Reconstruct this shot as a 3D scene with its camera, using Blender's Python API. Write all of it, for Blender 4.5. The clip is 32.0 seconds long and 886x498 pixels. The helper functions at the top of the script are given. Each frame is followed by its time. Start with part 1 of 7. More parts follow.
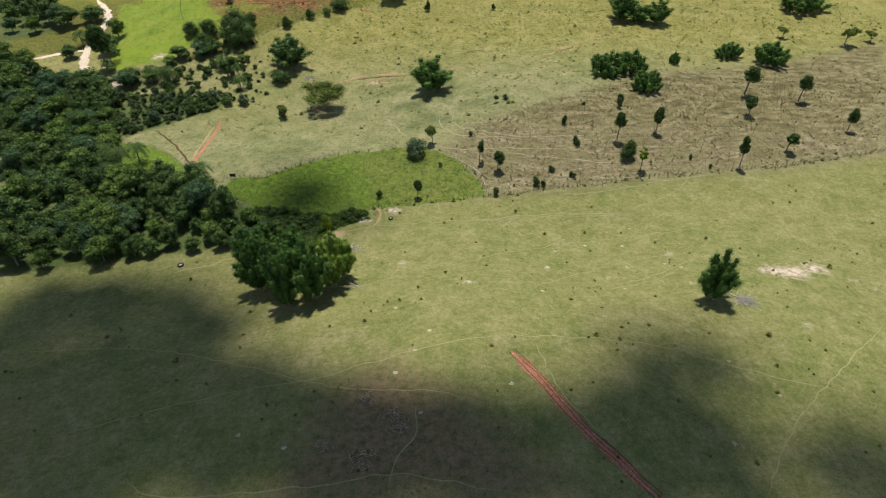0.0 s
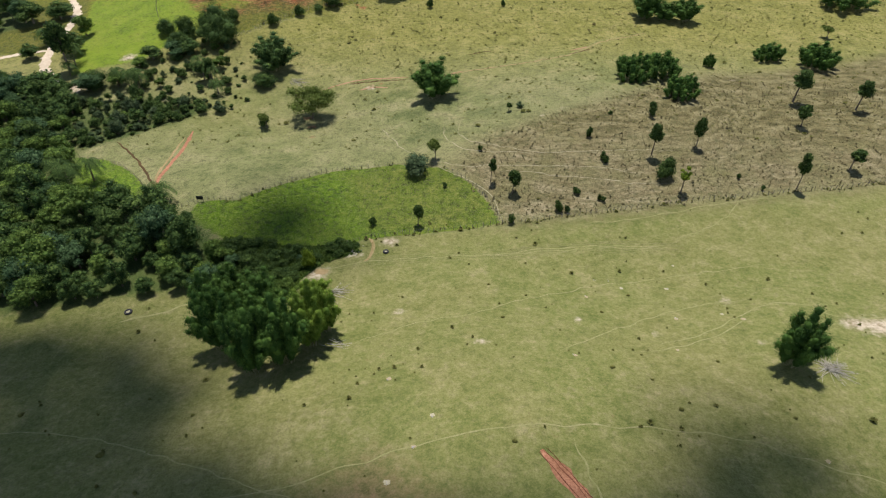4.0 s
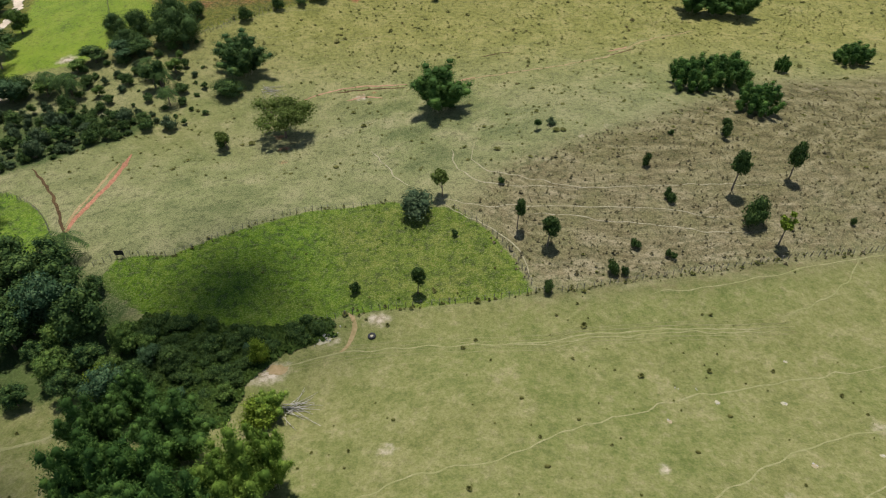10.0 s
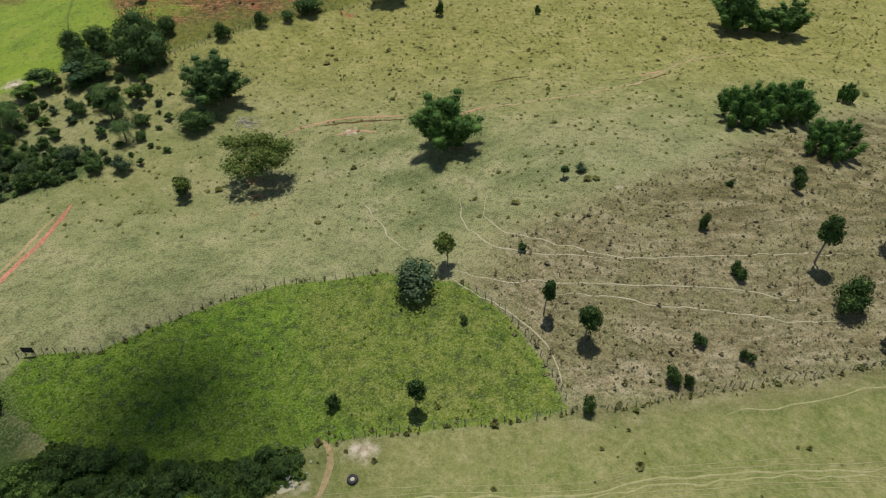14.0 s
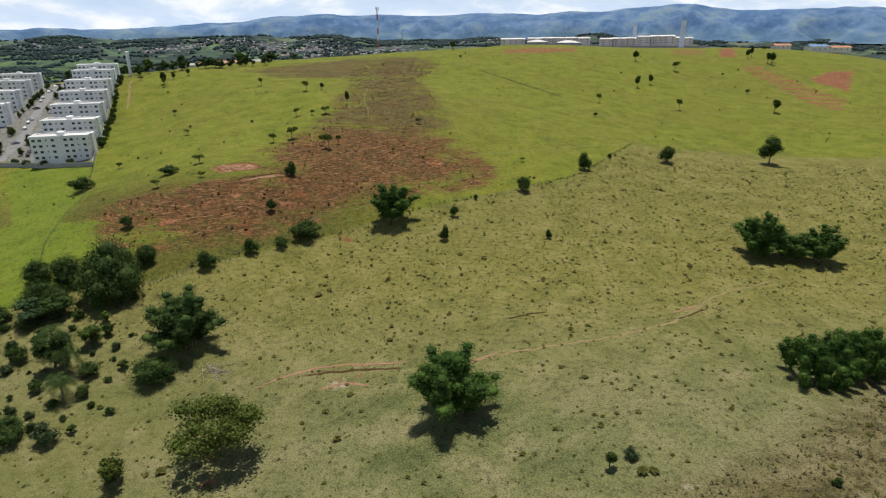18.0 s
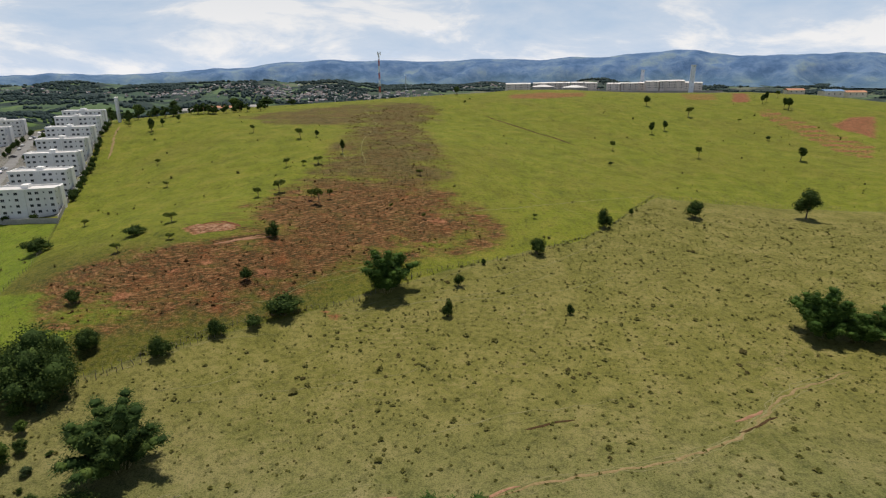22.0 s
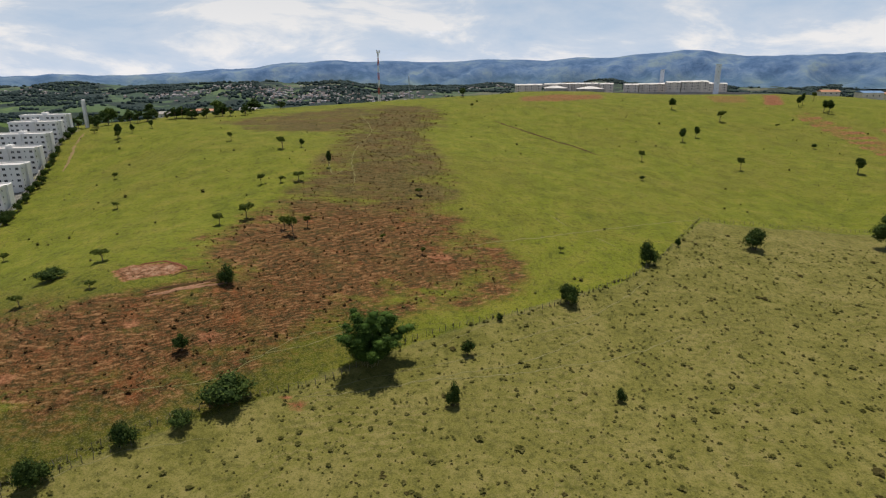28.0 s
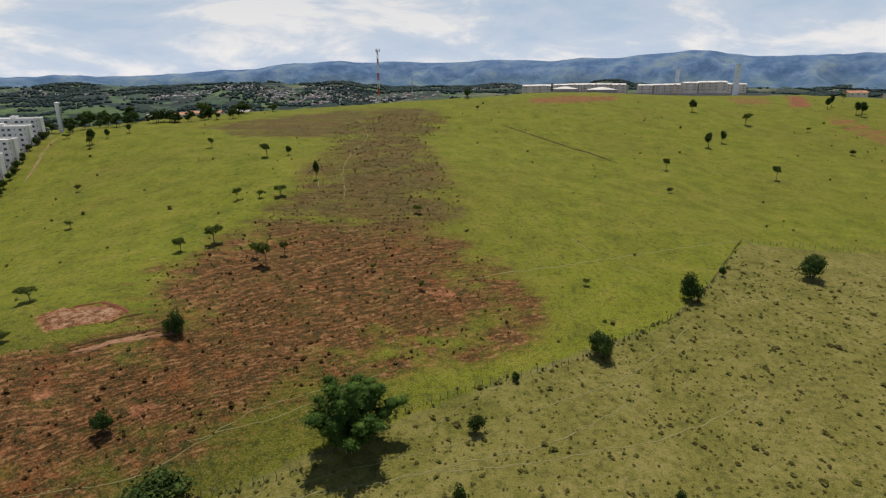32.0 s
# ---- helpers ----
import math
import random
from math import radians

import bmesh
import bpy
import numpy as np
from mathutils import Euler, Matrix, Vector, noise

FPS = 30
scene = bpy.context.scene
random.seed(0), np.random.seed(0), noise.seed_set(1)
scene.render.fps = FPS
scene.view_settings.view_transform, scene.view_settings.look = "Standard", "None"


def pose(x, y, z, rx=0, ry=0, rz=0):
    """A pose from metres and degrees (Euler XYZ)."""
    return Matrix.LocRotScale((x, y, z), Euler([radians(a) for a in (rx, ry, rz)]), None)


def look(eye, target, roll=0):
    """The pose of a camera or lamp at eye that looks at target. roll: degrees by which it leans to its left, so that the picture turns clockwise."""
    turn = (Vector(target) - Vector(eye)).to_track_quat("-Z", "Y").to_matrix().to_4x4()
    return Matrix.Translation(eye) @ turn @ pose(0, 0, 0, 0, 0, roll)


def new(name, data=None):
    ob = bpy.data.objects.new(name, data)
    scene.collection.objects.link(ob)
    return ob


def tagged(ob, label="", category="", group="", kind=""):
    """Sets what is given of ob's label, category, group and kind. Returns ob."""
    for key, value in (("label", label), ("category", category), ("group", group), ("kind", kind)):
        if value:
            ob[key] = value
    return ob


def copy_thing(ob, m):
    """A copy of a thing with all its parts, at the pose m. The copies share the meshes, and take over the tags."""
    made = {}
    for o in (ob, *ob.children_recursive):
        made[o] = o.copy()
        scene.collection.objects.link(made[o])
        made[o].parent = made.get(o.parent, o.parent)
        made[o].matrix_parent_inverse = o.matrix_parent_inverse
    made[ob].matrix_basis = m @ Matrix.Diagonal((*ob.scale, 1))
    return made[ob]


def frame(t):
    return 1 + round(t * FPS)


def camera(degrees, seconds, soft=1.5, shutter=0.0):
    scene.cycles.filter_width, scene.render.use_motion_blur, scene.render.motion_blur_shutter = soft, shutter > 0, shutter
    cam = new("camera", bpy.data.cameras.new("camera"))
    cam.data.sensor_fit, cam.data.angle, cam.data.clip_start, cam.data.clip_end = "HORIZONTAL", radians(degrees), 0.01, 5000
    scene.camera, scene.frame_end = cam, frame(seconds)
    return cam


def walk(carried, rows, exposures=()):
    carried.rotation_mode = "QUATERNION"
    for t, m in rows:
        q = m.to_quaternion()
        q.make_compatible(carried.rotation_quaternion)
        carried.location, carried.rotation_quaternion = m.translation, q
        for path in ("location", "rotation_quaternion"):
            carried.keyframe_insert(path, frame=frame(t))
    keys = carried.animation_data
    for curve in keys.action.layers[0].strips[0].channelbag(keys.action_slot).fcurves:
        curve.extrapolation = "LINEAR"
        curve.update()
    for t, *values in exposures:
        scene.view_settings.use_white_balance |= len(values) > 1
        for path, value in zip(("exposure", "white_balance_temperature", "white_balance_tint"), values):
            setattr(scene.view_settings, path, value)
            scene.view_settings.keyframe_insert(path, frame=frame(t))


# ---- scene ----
import functools

cam = camera(74.1, 32.0, soft=1.2)
METRES, EYE, TILT, LEAN, TURN = 260.0, 110.0, -40.2, 0.0, 0.0
ROWS = [
    (0.0, 0.0, 0.0, 0.0, -0.0, 0.0, 0.0),
    (0.5, -0.0004, 0.015, 0.005, 0.02, 0.04, -0.02),
    (1.0, -0.001, 0.0299, 0.0099, 0.03, 0.06, -0.03),
    (1.5, -0.0016, 0.045, 0.0149, 0.04, 0.08, -0.04),
    (2.0, -0.002, 0.0601, 0.0196, 0.07, 0.09, -0.06),
    (2.5, -0.0024, 0.0752, 0.0247, 0.1, 0.1, -0.08),
    (3.0, -0.0028, 0.0903, 0.0296, 0.13, 0.11, -0.1),
    (3.5, -0.0034, 0.1055, 0.0346, 0.14, 0.13, -0.13),
    (5.5, -0.0051, 0.1651, 0.0556, 0.25, 0.07, -0.18),
    (6.0, -0.0054, 0.1804, 0.0606, 0.29, 0.1, -0.2),
    (6.5, -0.0059, 0.1955, 0.0656, 0.3, 0.12, -0.23),
    (7.0, -0.0063, 0.2106, 0.0705, 0.33, 0.14, -0.25),
    (7.5, -0.0066, 0.2255, 0.0755, 0.38, 0.14, -0.25),
    (8.0, -0.0073, 0.2405, 0.0802, 0.4, 0.16, -0.28),
    (8.5, -0.0077, 0.2555, 0.085, 0.44, 0.2, -0.28),
    (9.0, -0.0081, 0.2704, 0.0902, 0.48, 0.21, -0.3),
    (9.5, -0.0087, 0.2855, 0.0952, 0.51, 0.25, -0.29),
    (10.0, -0.009, 0.3007, 0.1004, 0.56, 0.25, -0.3),
    (10.5, -0.0094, 0.3155, 0.1061, 0.58, 0.21, -0.34),
    (11.0, -0.0097, 0.3304, 0.1113, 0.63, 0.25, -0.35),
    (11.5, -0.0105, 0.3455, 0.1168, 0.63, 0.27, -0.37),
    (12.0, -0.011, 0.3603, 0.1224, 0.65, 0.31, -0.41),
    (12.5, -0.0114, 0.3739, 0.1298, 0.68, 0.32, -0.43),
    (13.0, -0.0116, 0.3867, 0.1388, 0.73, 0.34, -0.46),
    (13.5, -0.0118, 0.399, 0.148, 0.81, 0.39, -0.49),
    (14.0, -0.0125, 0.4118, 0.1581, 0.84, 0.91, -0.53),
    (14.5, -0.0138, 0.4232, 0.1676, 0.89, 7.79, -0.56),
    (16.5, -0.0169, 0.4707, 0.2058, 0.93, 14.31, -0.53),
    (17.0, -0.0171, 0.4821, 0.216, 0.99, 15.78, -0.56),
    (17.5, -0.0176, 0.4938, 0.2259, 1.02, 17.48, -0.58),
    (18.0, -0.0179, 0.5056, 0.2356, 1.07, 19.13, -0.63),
    (18.5, -0.0179, 0.5167, 0.2454, 1.12, 20.75, -0.65),
    (19.0, -0.0182, 0.5279, 0.2552, 1.16, 22.4, -0.66),
    (19.5, -0.0188, 0.5397, 0.2643, 1.16, 23.17, -0.69),
    (20.0, -0.0193, 0.5521, 0.2737, 1.18, 23.18, -0.7),
    (20.5, -0.0194, 0.5639, 0.2833, 1.24, 23.15, -0.74),
    (21.0, -0.0196, 0.5757, 0.2931, 1.27, 23.13, -0.76),
    (21.5, -0.0198, 0.5876, 0.3027, 1.3, 23.13, -0.8),
    (22.0, -0.0202, 0.5994, 0.3129, 1.35, 23.08, -0.81),
    (22.5, -0.0205, 0.6117, 0.3224, 1.38, 23.09, -0.85),
    (23.0, -0.0209, 0.6229, 0.3328, 1.41, 23.03, -0.86),
    (23.5, -0.0212, 0.6354, 0.3424, 1.44, 23.06, -0.89),
    (24.0, -0.0216, 0.647, 0.3523, 1.49, 23.07, -0.91),
    (24.5, -0.0221, 0.6591, 0.3621, 1.5, 23.08, -0.94),
    (25.0, -0.0223, 0.6711, 0.3718, 1.53, 23.09, -1.0),
    (25.5, -0.0227, 0.6829, 0.3819, 1.58, 23.07, -1.0),
    (27.5, -0.0247, 0.7323, 0.4212, 1.67, 23.13, -1.09),
    (28.0, -0.0248, 0.7446, 0.4311, 1.71, 23.14, -1.1),
    (28.5, -0.0254, 0.7565, 0.4412, 1.75, 23.13, -1.1),
    (29.0, -0.0258, 0.769, 0.4511, 1.79, 23.14, -1.12),
    (29.5, -0.026, 0.7809, 0.4612, 1.83, 23.15, -1.15),
    (30.0, -0.0262, 0.7933, 0.4711, 1.87, 23.16, -1.18),
    (30.5, -0.0267, 0.8056, 0.481, 1.89, 23.17, -1.22),
    (31.0, -0.0268, 0.8174, 0.4905, 1.95, 23.16, -1.23),
    (31.5, -0.0272, 0.83, 0.5002, 2.0, 23.18, -1.27),
    (32.0, -0.0275, 0.8423, 0.5099, 2.04, 23.2, -1.31),
]
walk(cam, [(t, pose(0, 0, EYE, TILT, LEAN, TURN) @ pose(METRES * x, METRES * y, METRES * z, 90 + pitch, roll, yaw)) for t, x, y, z, yaw, pitch, roll in ROWS],
     exposures=[(0.0, 0.66, 6300, 12), (8.0, 0.48, 6150, 11), (13.9, 0.44, 6080, 11), (17.0, 0.22, 6350, 10), (19.0, -0.03, 6750, 11), (26.0, -0.16, 6900, 13), (32.0, -0.22, 6950, 13)])

# ---- sky and sun ----
SUN_HEIGHT, SUN_TURN = 73.0, -3.0
world = bpy.data.worlds.new("sky")
scene.world = world
world.use_nodes = True
wn, wl = world.node_tree.nodes, world.node_tree.links
wn.clear()
sky = wn.new("ShaderNodeTexSky")
sky.sky_type, sky.sun_disc = "NISHITA", False
sky.sun_elevation, sky.sun_rotation = radians(SUN_HEIGHT), radians(SUN_TURN)
sky.altitude, sky.air_density, sky.dust_density, sky.ozone_density = 700, 1.0, 0.1, 2.0
clear = wn.new("ShaderNodeBackground")
clear.inputs["Strength"].default_value = 0.06
wl.new(sky.outputs[0], clear.inputs["Color"])
cloudy = wn.new("ShaderNodeBackground")
cloudy.inputs["Strength"].default_value = 0.97
way = wn.new("ShaderNodeTexCoord")
split = wn.new("ShaderNodeSeparateXYZ")
wl.new(way.outputs["Generated"], split.inputs[0])
# clouds lie on a flat layer overhead: the view direction over its height
up = wn.new("ShaderNodeMath")
up.operation = "MAXIMUM"
up.inputs[1].default_value = 0.0
wl.new(split.outputs["Z"], up.inputs[0])
lift = wn.new("ShaderNodeMath")
lift.operation = "ADD"
lift.inputs[1].default_value = 0.30
wl.new(up.outputs[0], lift.inputs[0])
flat = wn.new("ShaderNodeVectorMath")
flat.operation = "DIVIDE"
wl.new(way.outputs["Generated"], flat.inputs[0])
wl.new(lift.outputs[0], flat.inputs[1])
puff = wn.new("ShaderNodeTexNoise")
puff.inputs["Scale"].default_value, puff.inputs["Detail"].default_value, puff.inputs["Roughness"].default_value = 2.2, 9, 0.62
wl.new(flat.outputs[0], puff.inputs["Vector"])
cover = wn.new("ShaderNodeMapRange")
cover.inputs[1].default_value, cover.inputs[2].default_value = 0.50, 0.66
wl.new(puff.outputs["Fac"], cover.inputs[0])
# thin cloud thickens towards the horizon, where the view runs along the layer
low = wn.new("ShaderNodeMapRange")
low.inputs[1].default_value, low.inputs[2].default_value, low.inputs[3].default_value, low.inputs[4].default_value = 0.0, 0.55, 1.0, 0.0
wl.new(up.outputs[0], low.inputs[0])
total = wn.new("ShaderNodeMath")
total.operation = "MAXIMUM"
wl.new(cover.outputs[0], total.inputs[0])
wl.new(low.outputs[0], total.inputs[1])
tone = wn.new("ShaderNodeTexNoise")
tone.inputs["Scale"].default_value, tone.inputs["Detail"].default_value, tone.inputs["Roughness"].default_value = 4.6, 9, 0.60
tone.inputs["Distortion"].default_value = 0.35
# cloud banks seen from the side: three times as long as they are high
banks = wn.new("ShaderNodeMapping")
banks.inputs["Scale"].default_value = (1.0, 1.0, 3.2)
banks.inputs["Location"].default_value = (0.37, 0.0, 0.21)
wl.new(way.outputs["Generated"], banks.inputs["Vector"])
wl.new(banks.outputs[0], tone.inputs["Vector"])
shade = wn.new("ShaderNodeValToRGB")
shade.color_ramp.elements[0].position, shade.color_ramp.elements[0].color = 0.38, (0.53, 0.70, 0.93, 1)
shade.color_ramp.elements[1].position, shade.color_ramp.elements[1].color = 0.62, (0.98, 1.02, 1.07, 1)
bright = shade.color_ramp.elements.new(0.52)
bright.color = (0.66, 0.79, 0.97, 1)
wl.new(tone.outputs["Fac"], shade.inputs["Fac"])
wl.new(shade.outputs[0], cloudy.inputs["Color"])
mixed = wn.new("ShaderNodeMixShader")
wl.new(total.outputs[0], mixed.inputs["Fac"])
wl.new(clear.outputs[0], mixed.inputs[1])
wl.new(cloudy.outputs[0], mixed.inputs[2])
wout = wn.new("ShaderNodeOutputWorld")
wl.new(mixed.outputs[0], wout.inputs["Surface"])

sun_lamp = bpy.data.lights.new("sun", "SUN")
sun_lamp.energy, sun_lamp.angle, sun_lamp.color = 5.0, radians(0.53), (1.0, 0.95, 0.87)
sun_ob = new("sun", sun_lamp)
se, sa = radians(SUN_HEIGHT), radians(SUN_TURN)
sun_ob.matrix_basis = look((math.sin(sa) * math.cos(se) * 500, math.cos(sa) * math.cos(se) * 500 + 300, math.sin(se) * 500), (0, 300, 0))


# ---- materials ----
class Mat:
    """A small builder of node materials."""

    def __init__(self, name, rough=0.9, metal=0.0, spec=0.2):
        self.m = bpy.data.materials.new(name)
        self.m.use_nodes = True
        self.t = self.m.node_tree
        self.n, self.l = self.t.nodes, self.t.links
        self.p = self.n["Principled BSDF"]
        self.p.inputs["Roughness"].default_value = rough
        self.p.inputs["Metallic"].default_value = metal
        self.p.inputs["Specular IOR Level"].default_value = spec
        self.co = self.n.new("ShaderNodeNewGeometry").outputs["Position"]

    def noise(self, size, detail=4.0, rough=0.55, stretch=None, own=False):
        v = self.co
        if own:
            v = self.n.new("ShaderNodeTexCoord").outputs["Object"]
        if stretch:
            mp = self.n.new("ShaderNodeMapping")
            mp.inputs["Scale"].default_value = stretch
            self.l.new(v, mp.inputs["Vector"])
            v = mp.outputs[0]
        k = self.n.new("ShaderNodeTexNoise")
        k.inputs["Scale"].default_value, k.inputs["Detail"].default_value, k.inputs["Roughness"].default_value = 1.0 / size, detail, rough
        self.l.new(v, k.inputs["Vector"])
        return k.outputs["Fac"]

    def ramp(self, fac, stops):
        r = self.n.new("ShaderNodeValToRGB")
        e = r.color_ramp.elements
        e[0].position, e[0].color = stops[0][0], (*stops[0][1], 1)
        e[1].position, e[1].color = stops[-1][0], (*stops[-1][1], 1)
        for pos, c in stops[1:-1]:
            q = e.new(pos)
            q.color = (*c, 1)
        self.l.new(fac, r.inputs["Fac"])
        return r.outputs["Color"]

    def span(self, fac, a, b, lo=0.0, hi=1.0):
        r = self.n.new("ShaderNodeMapRange")
        for k, v in zip((1, 2, 3, 4), (a, b, lo, hi)):
            r.inputs[k].default_value = v
        self.l.new(fac, r.inputs[0])
        return r.outputs[0]

    def math(self, op, a, b):
        r = self.n.new("ShaderNodeMath")
        r.operation = op
        for k, v in enumerate((a, b)):
            if isinstance(v, (int, float)):
                r.inputs[k].default_value = v
            else:
                self.l.new(v, r.inputs[k])
        return r.outputs[0]

    def mix(self, fac, a, b, kind="MIX"):
        r = self.n.new("ShaderNodeMix")
        r.data_type, r.blend_type = "RGBA", kind
        for k, v in ((0, fac), (6, a), (7, b)):
            if isinstance(v, (int, float)):
                r.inputs[k].default_value = v
            elif isinstance(v, tuple):
                r.inputs[k].default_value = (*v, 1)
            else:
                self.l.new(v, r.inputs[k])
        return r.outputs[2]

    def attr(self, name):
        a = self.n.new("ShaderNodeAttribute")
        a.attribute_name = name
        s = self.n.new("ShaderNodeSeparateColor")
        self.l.new(a.outputs["Color"], s.inputs[0])
        return s.outputs[0], s.outputs[1], s.outputs[2], a.outputs["Alpha"]

    def color(self, c):
        if isinstance(c, tuple):
            self.p.inputs["Base Color"].default_value = (*c, 1)
        else:
            self.l.new(c, self.p.inputs["Base Color"])
        return self

    def bump(self, fac, depth, strength=0.7):
        b = self.n.new("ShaderNodeBump")
        b.inputs["Distance"].default_value, b.inputs["Strength"].default_value = depth, strength
        self.l.new(fac, b.inputs["Height"])
        self.l.new(b.outputs[0], self.p.inputs["Normal"])
        return self

    def cells(self, size, stretch=(1.0, 1.0, 0.0)):
        mp = self.n.new("ShaderNodeMapping")
        mp.inputs["Scale"].default_value = stretch
        self.l.new(self.co, mp.inputs["Vector"])
        warp = self.n.new("ShaderNodeTexNoise")
        warp.inputs["Scale"].default_value = 1.6 / size
        self.l.new(mp.outputs[0], warp.inputs["Vector"])
        off = self.n.new("ShaderNodeVectorMath")
        off.operation = "MULTIPLY_ADD"
        off.inputs[1].default_value = (size * 0.8, size * 0.8, 0)
        self.l.new(warp.outputs["Color"], off.inputs[0])
        self.l.new(mp.outputs[0], off.inputs[2])
        v = self.n.new("ShaderNodeTexVoronoi")
        v.inputs["Scale"].default_value = 1.0 / size
        self.l.new(off.outputs[0], v.inputs["Vector"])
        sep = self.n.new("ShaderNodeSeparateColor")
        self.l.new(v.outputs["Color"], sep.inputs[0])
        return sep.outputs[0]

    def height(self):
        sep = self.n.new("ShaderNodeSeparateXYZ")
        self.l.new(self.co, sep.inputs[0])
        return sep.outputs[2]

    def island(self):
        return self.n.new("ShaderNodeNewGeometry").outputs["Random Per Island"]

    def each(self):
        return self.n.new("ShaderNodeObjectInfo").outputs["Random"]


def two_tone(name, a, b, size=1.0, rough=0.85, depth=0.02, metal=0.0, spec=0.3, stains=None):
    k = Mat(name, rough, metal, spec)
    n1, n2 = k.noise(size), k.noise(size * 9, 3)
    c = k.ramp(n1, [(0.3, a), (0.7, b)])
    c = k.mix(k.span(n2, 0.4, 0.7, 0.0, 0.5), c, stains or tuple(v * 0.6 for v in a))
    k.color(c)
    if depth:
        k.bump(n1, depth)
    return k.m


def leaf_mat(name, dark, mid, light, through_leaf=0.22):
    k = Mat(name, 0.75, 0.0, 0.08)
    c = k.ramp(k.island(), [(0.0, dark), (0.55, mid), (1.0, light)])
    c = k.mix(k.span(k.noise(2.6, 3), 0.40, 0.7, 0.0, 0.40), c, dark)
    own = k.span(k.each(), 0, 1, 0.0, 0.40)
    c = k.mix(own, c, k.mix(0.5, mid, (0.062, 0.090, 0.022)))
    k.color(c)
    tl = k.n.new("ShaderNodeBsdfTranslucent")
    k.l.new(c, tl.inputs["Color"])
    mx = k.n.new("ShaderNodeMixShader")
    mx.inputs[0].default_value = through_leaf
    k.l.new(k.p.outputs[0], mx.inputs[1])
    k.l.new(tl.outputs[0], mx.inputs[2])
    k.l.new(mx.outputs[0], k.n["Material Output"].inputs["Surface"])
    return k.m


def make_ground():
    k = Mat("pasture", 0.95, 0, 0.1)
    lush, dry, upper, red = k.attr("zone_a")
    bare, built, forest, damp = k.attr("zone_b")
    pale, brown, warm, meadow = k.attr("zone_c")
    olive, seedy, fresh, far_haze = k.attr("zone_d")
    dry_top, neck, _, _ = k.attr("zone_e")
    big, mid, small, fine = k.noise(42, 5), k.noise(9, 5), k.noise(1.6, 5, 0.65), k.noise(0.35, 3, 0.7)
    steps = k.noise(1.0, 5, 0.65, (0.30, 0.55, 6.5))
    # grazed field: olive turf with straw patches
    c = k.ramp(mid, [(0.32, (0.084, 0.102, 0.034)), (0.48, (0.138, 0.150, 0.055)), (0.66, (0.222, 0.206, 0.100))])
    c = k.mix(k.span(big, 0.38, 0.62, 0.0, 0.6), c, (0.190, 0.180, 0.080))
    c = k.mix(k.math("MULTIPLY", warm, 0.80), c, k.ramp(k.math("ADD", k.math("MULTIPLY", mid, 0.5), k.math("MULTIPLY", small, 0.5)), [(0.36, (0.114, 0.112, 0.019)), (0.50, (0.168, 0.158, 0.031)), (0.62, (0.226, 0.200, 0.056))]))
    # cattle terraces: level lines that wander along the slope
    tread = k.math("SINE", k.math("ADD", k.math("MULTIPLY", k.height(), 19.0), k.math("MULTIPLY", k.noise(7, 6, 0.72), 30.0)), 0.0)
    c = k.mix(k.math("MULTIPLY", k.math("MULTIPLY", k.span(tread, 0.72, 1.0), k.span(k.noise(24, 4, 0.6), 0.44, 0.62)), k.math("MULTIPLY", warm, 0.55)), c, (0.275, 0.225, 0.100))
    turf = k.math("ADD", k.math("MULTIPLY", k.noise(5.0, 6, 0.72), 0.5), k.math("MULTIPLY", k.noise(1.1, 5, 0.72), 0.5))
    ct = k.ramp(turf, [(0.38, (0.080, 0.098, 0.020)), (0.47, (0.120, 0.132, 0.034)), (0.54, (0.156, 0.156, 0.050)), (0.63, (0.225, 0.200, 0.092))])
    ct = k.mix(k.span(k.noise(34, 5, 0.6), 0.44, 0.62, 0.0, 0.55), ct, k.ramp(turf, [(0.38, (0.125, 0.118, 0.034)), (0.50, (0.180, 0.164, 0.060)), (0.62, (0.245, 0.212, 0.104))]))
    c = k.mix(k.math("MULTIPLY", fresh, 0.88), c, ct)
    # the rest by zone, with ragged edges
    ragged = k.math("MULTIPLY", k.math("SUBTRACT", small, 0.5), 0.9)

    def edge(z, width=0.22):
        return k.span(k.math("ADD", z, ragged), 0.5 - width, 0.5 + width)

    cu = k.ramp(mid, [(0.30, (0.108, 0.138, 0.009)), (0.50, (0.160, 0.188, 0.013)), (0.70, (0.214, 0.210, 0.028))])
    cu = k.mix(k.span(big, 0.46, 0.62, 0.0, 0.30), cu, (0.165, 0.140, 0.026))
    c = k.mix(edge(upper), c, cu)
    co = k.ramp(small, [(0.32, (0.034, 0.037, 0.005)), (0.50, (0.070, 0.074, 0.008)), (0.68, (0.118, 0.098, 0.018))])
    c = k.mix(k.math("MULTIPLY", olive, 0.9), c, co)
    rows = k.noise(1.0, 4, 0.6, (0.10, 0.28, 2.6))
    cd = k.ramp(k.math("ADD", k.math("MULTIPLY", steps, 0.45), k.math("MULTIPLY", rows, 0.55)), [(0.38, (0.084, 0.066, 0.030)), (0.50, (0.160, 0.132, 0.068)), (0.60, (0.240, 0.200, 0.118))])
    cd = k.mix(k.span(mid, 0.42, 0.66, 0.0, 0.7), cd, (0.128, 0.120, 0.046))
    cd = k.mix(k.span(tread, 0.55, 1.0, 0.0, 0.35), cd, (0.050, 0.042, 0.018))
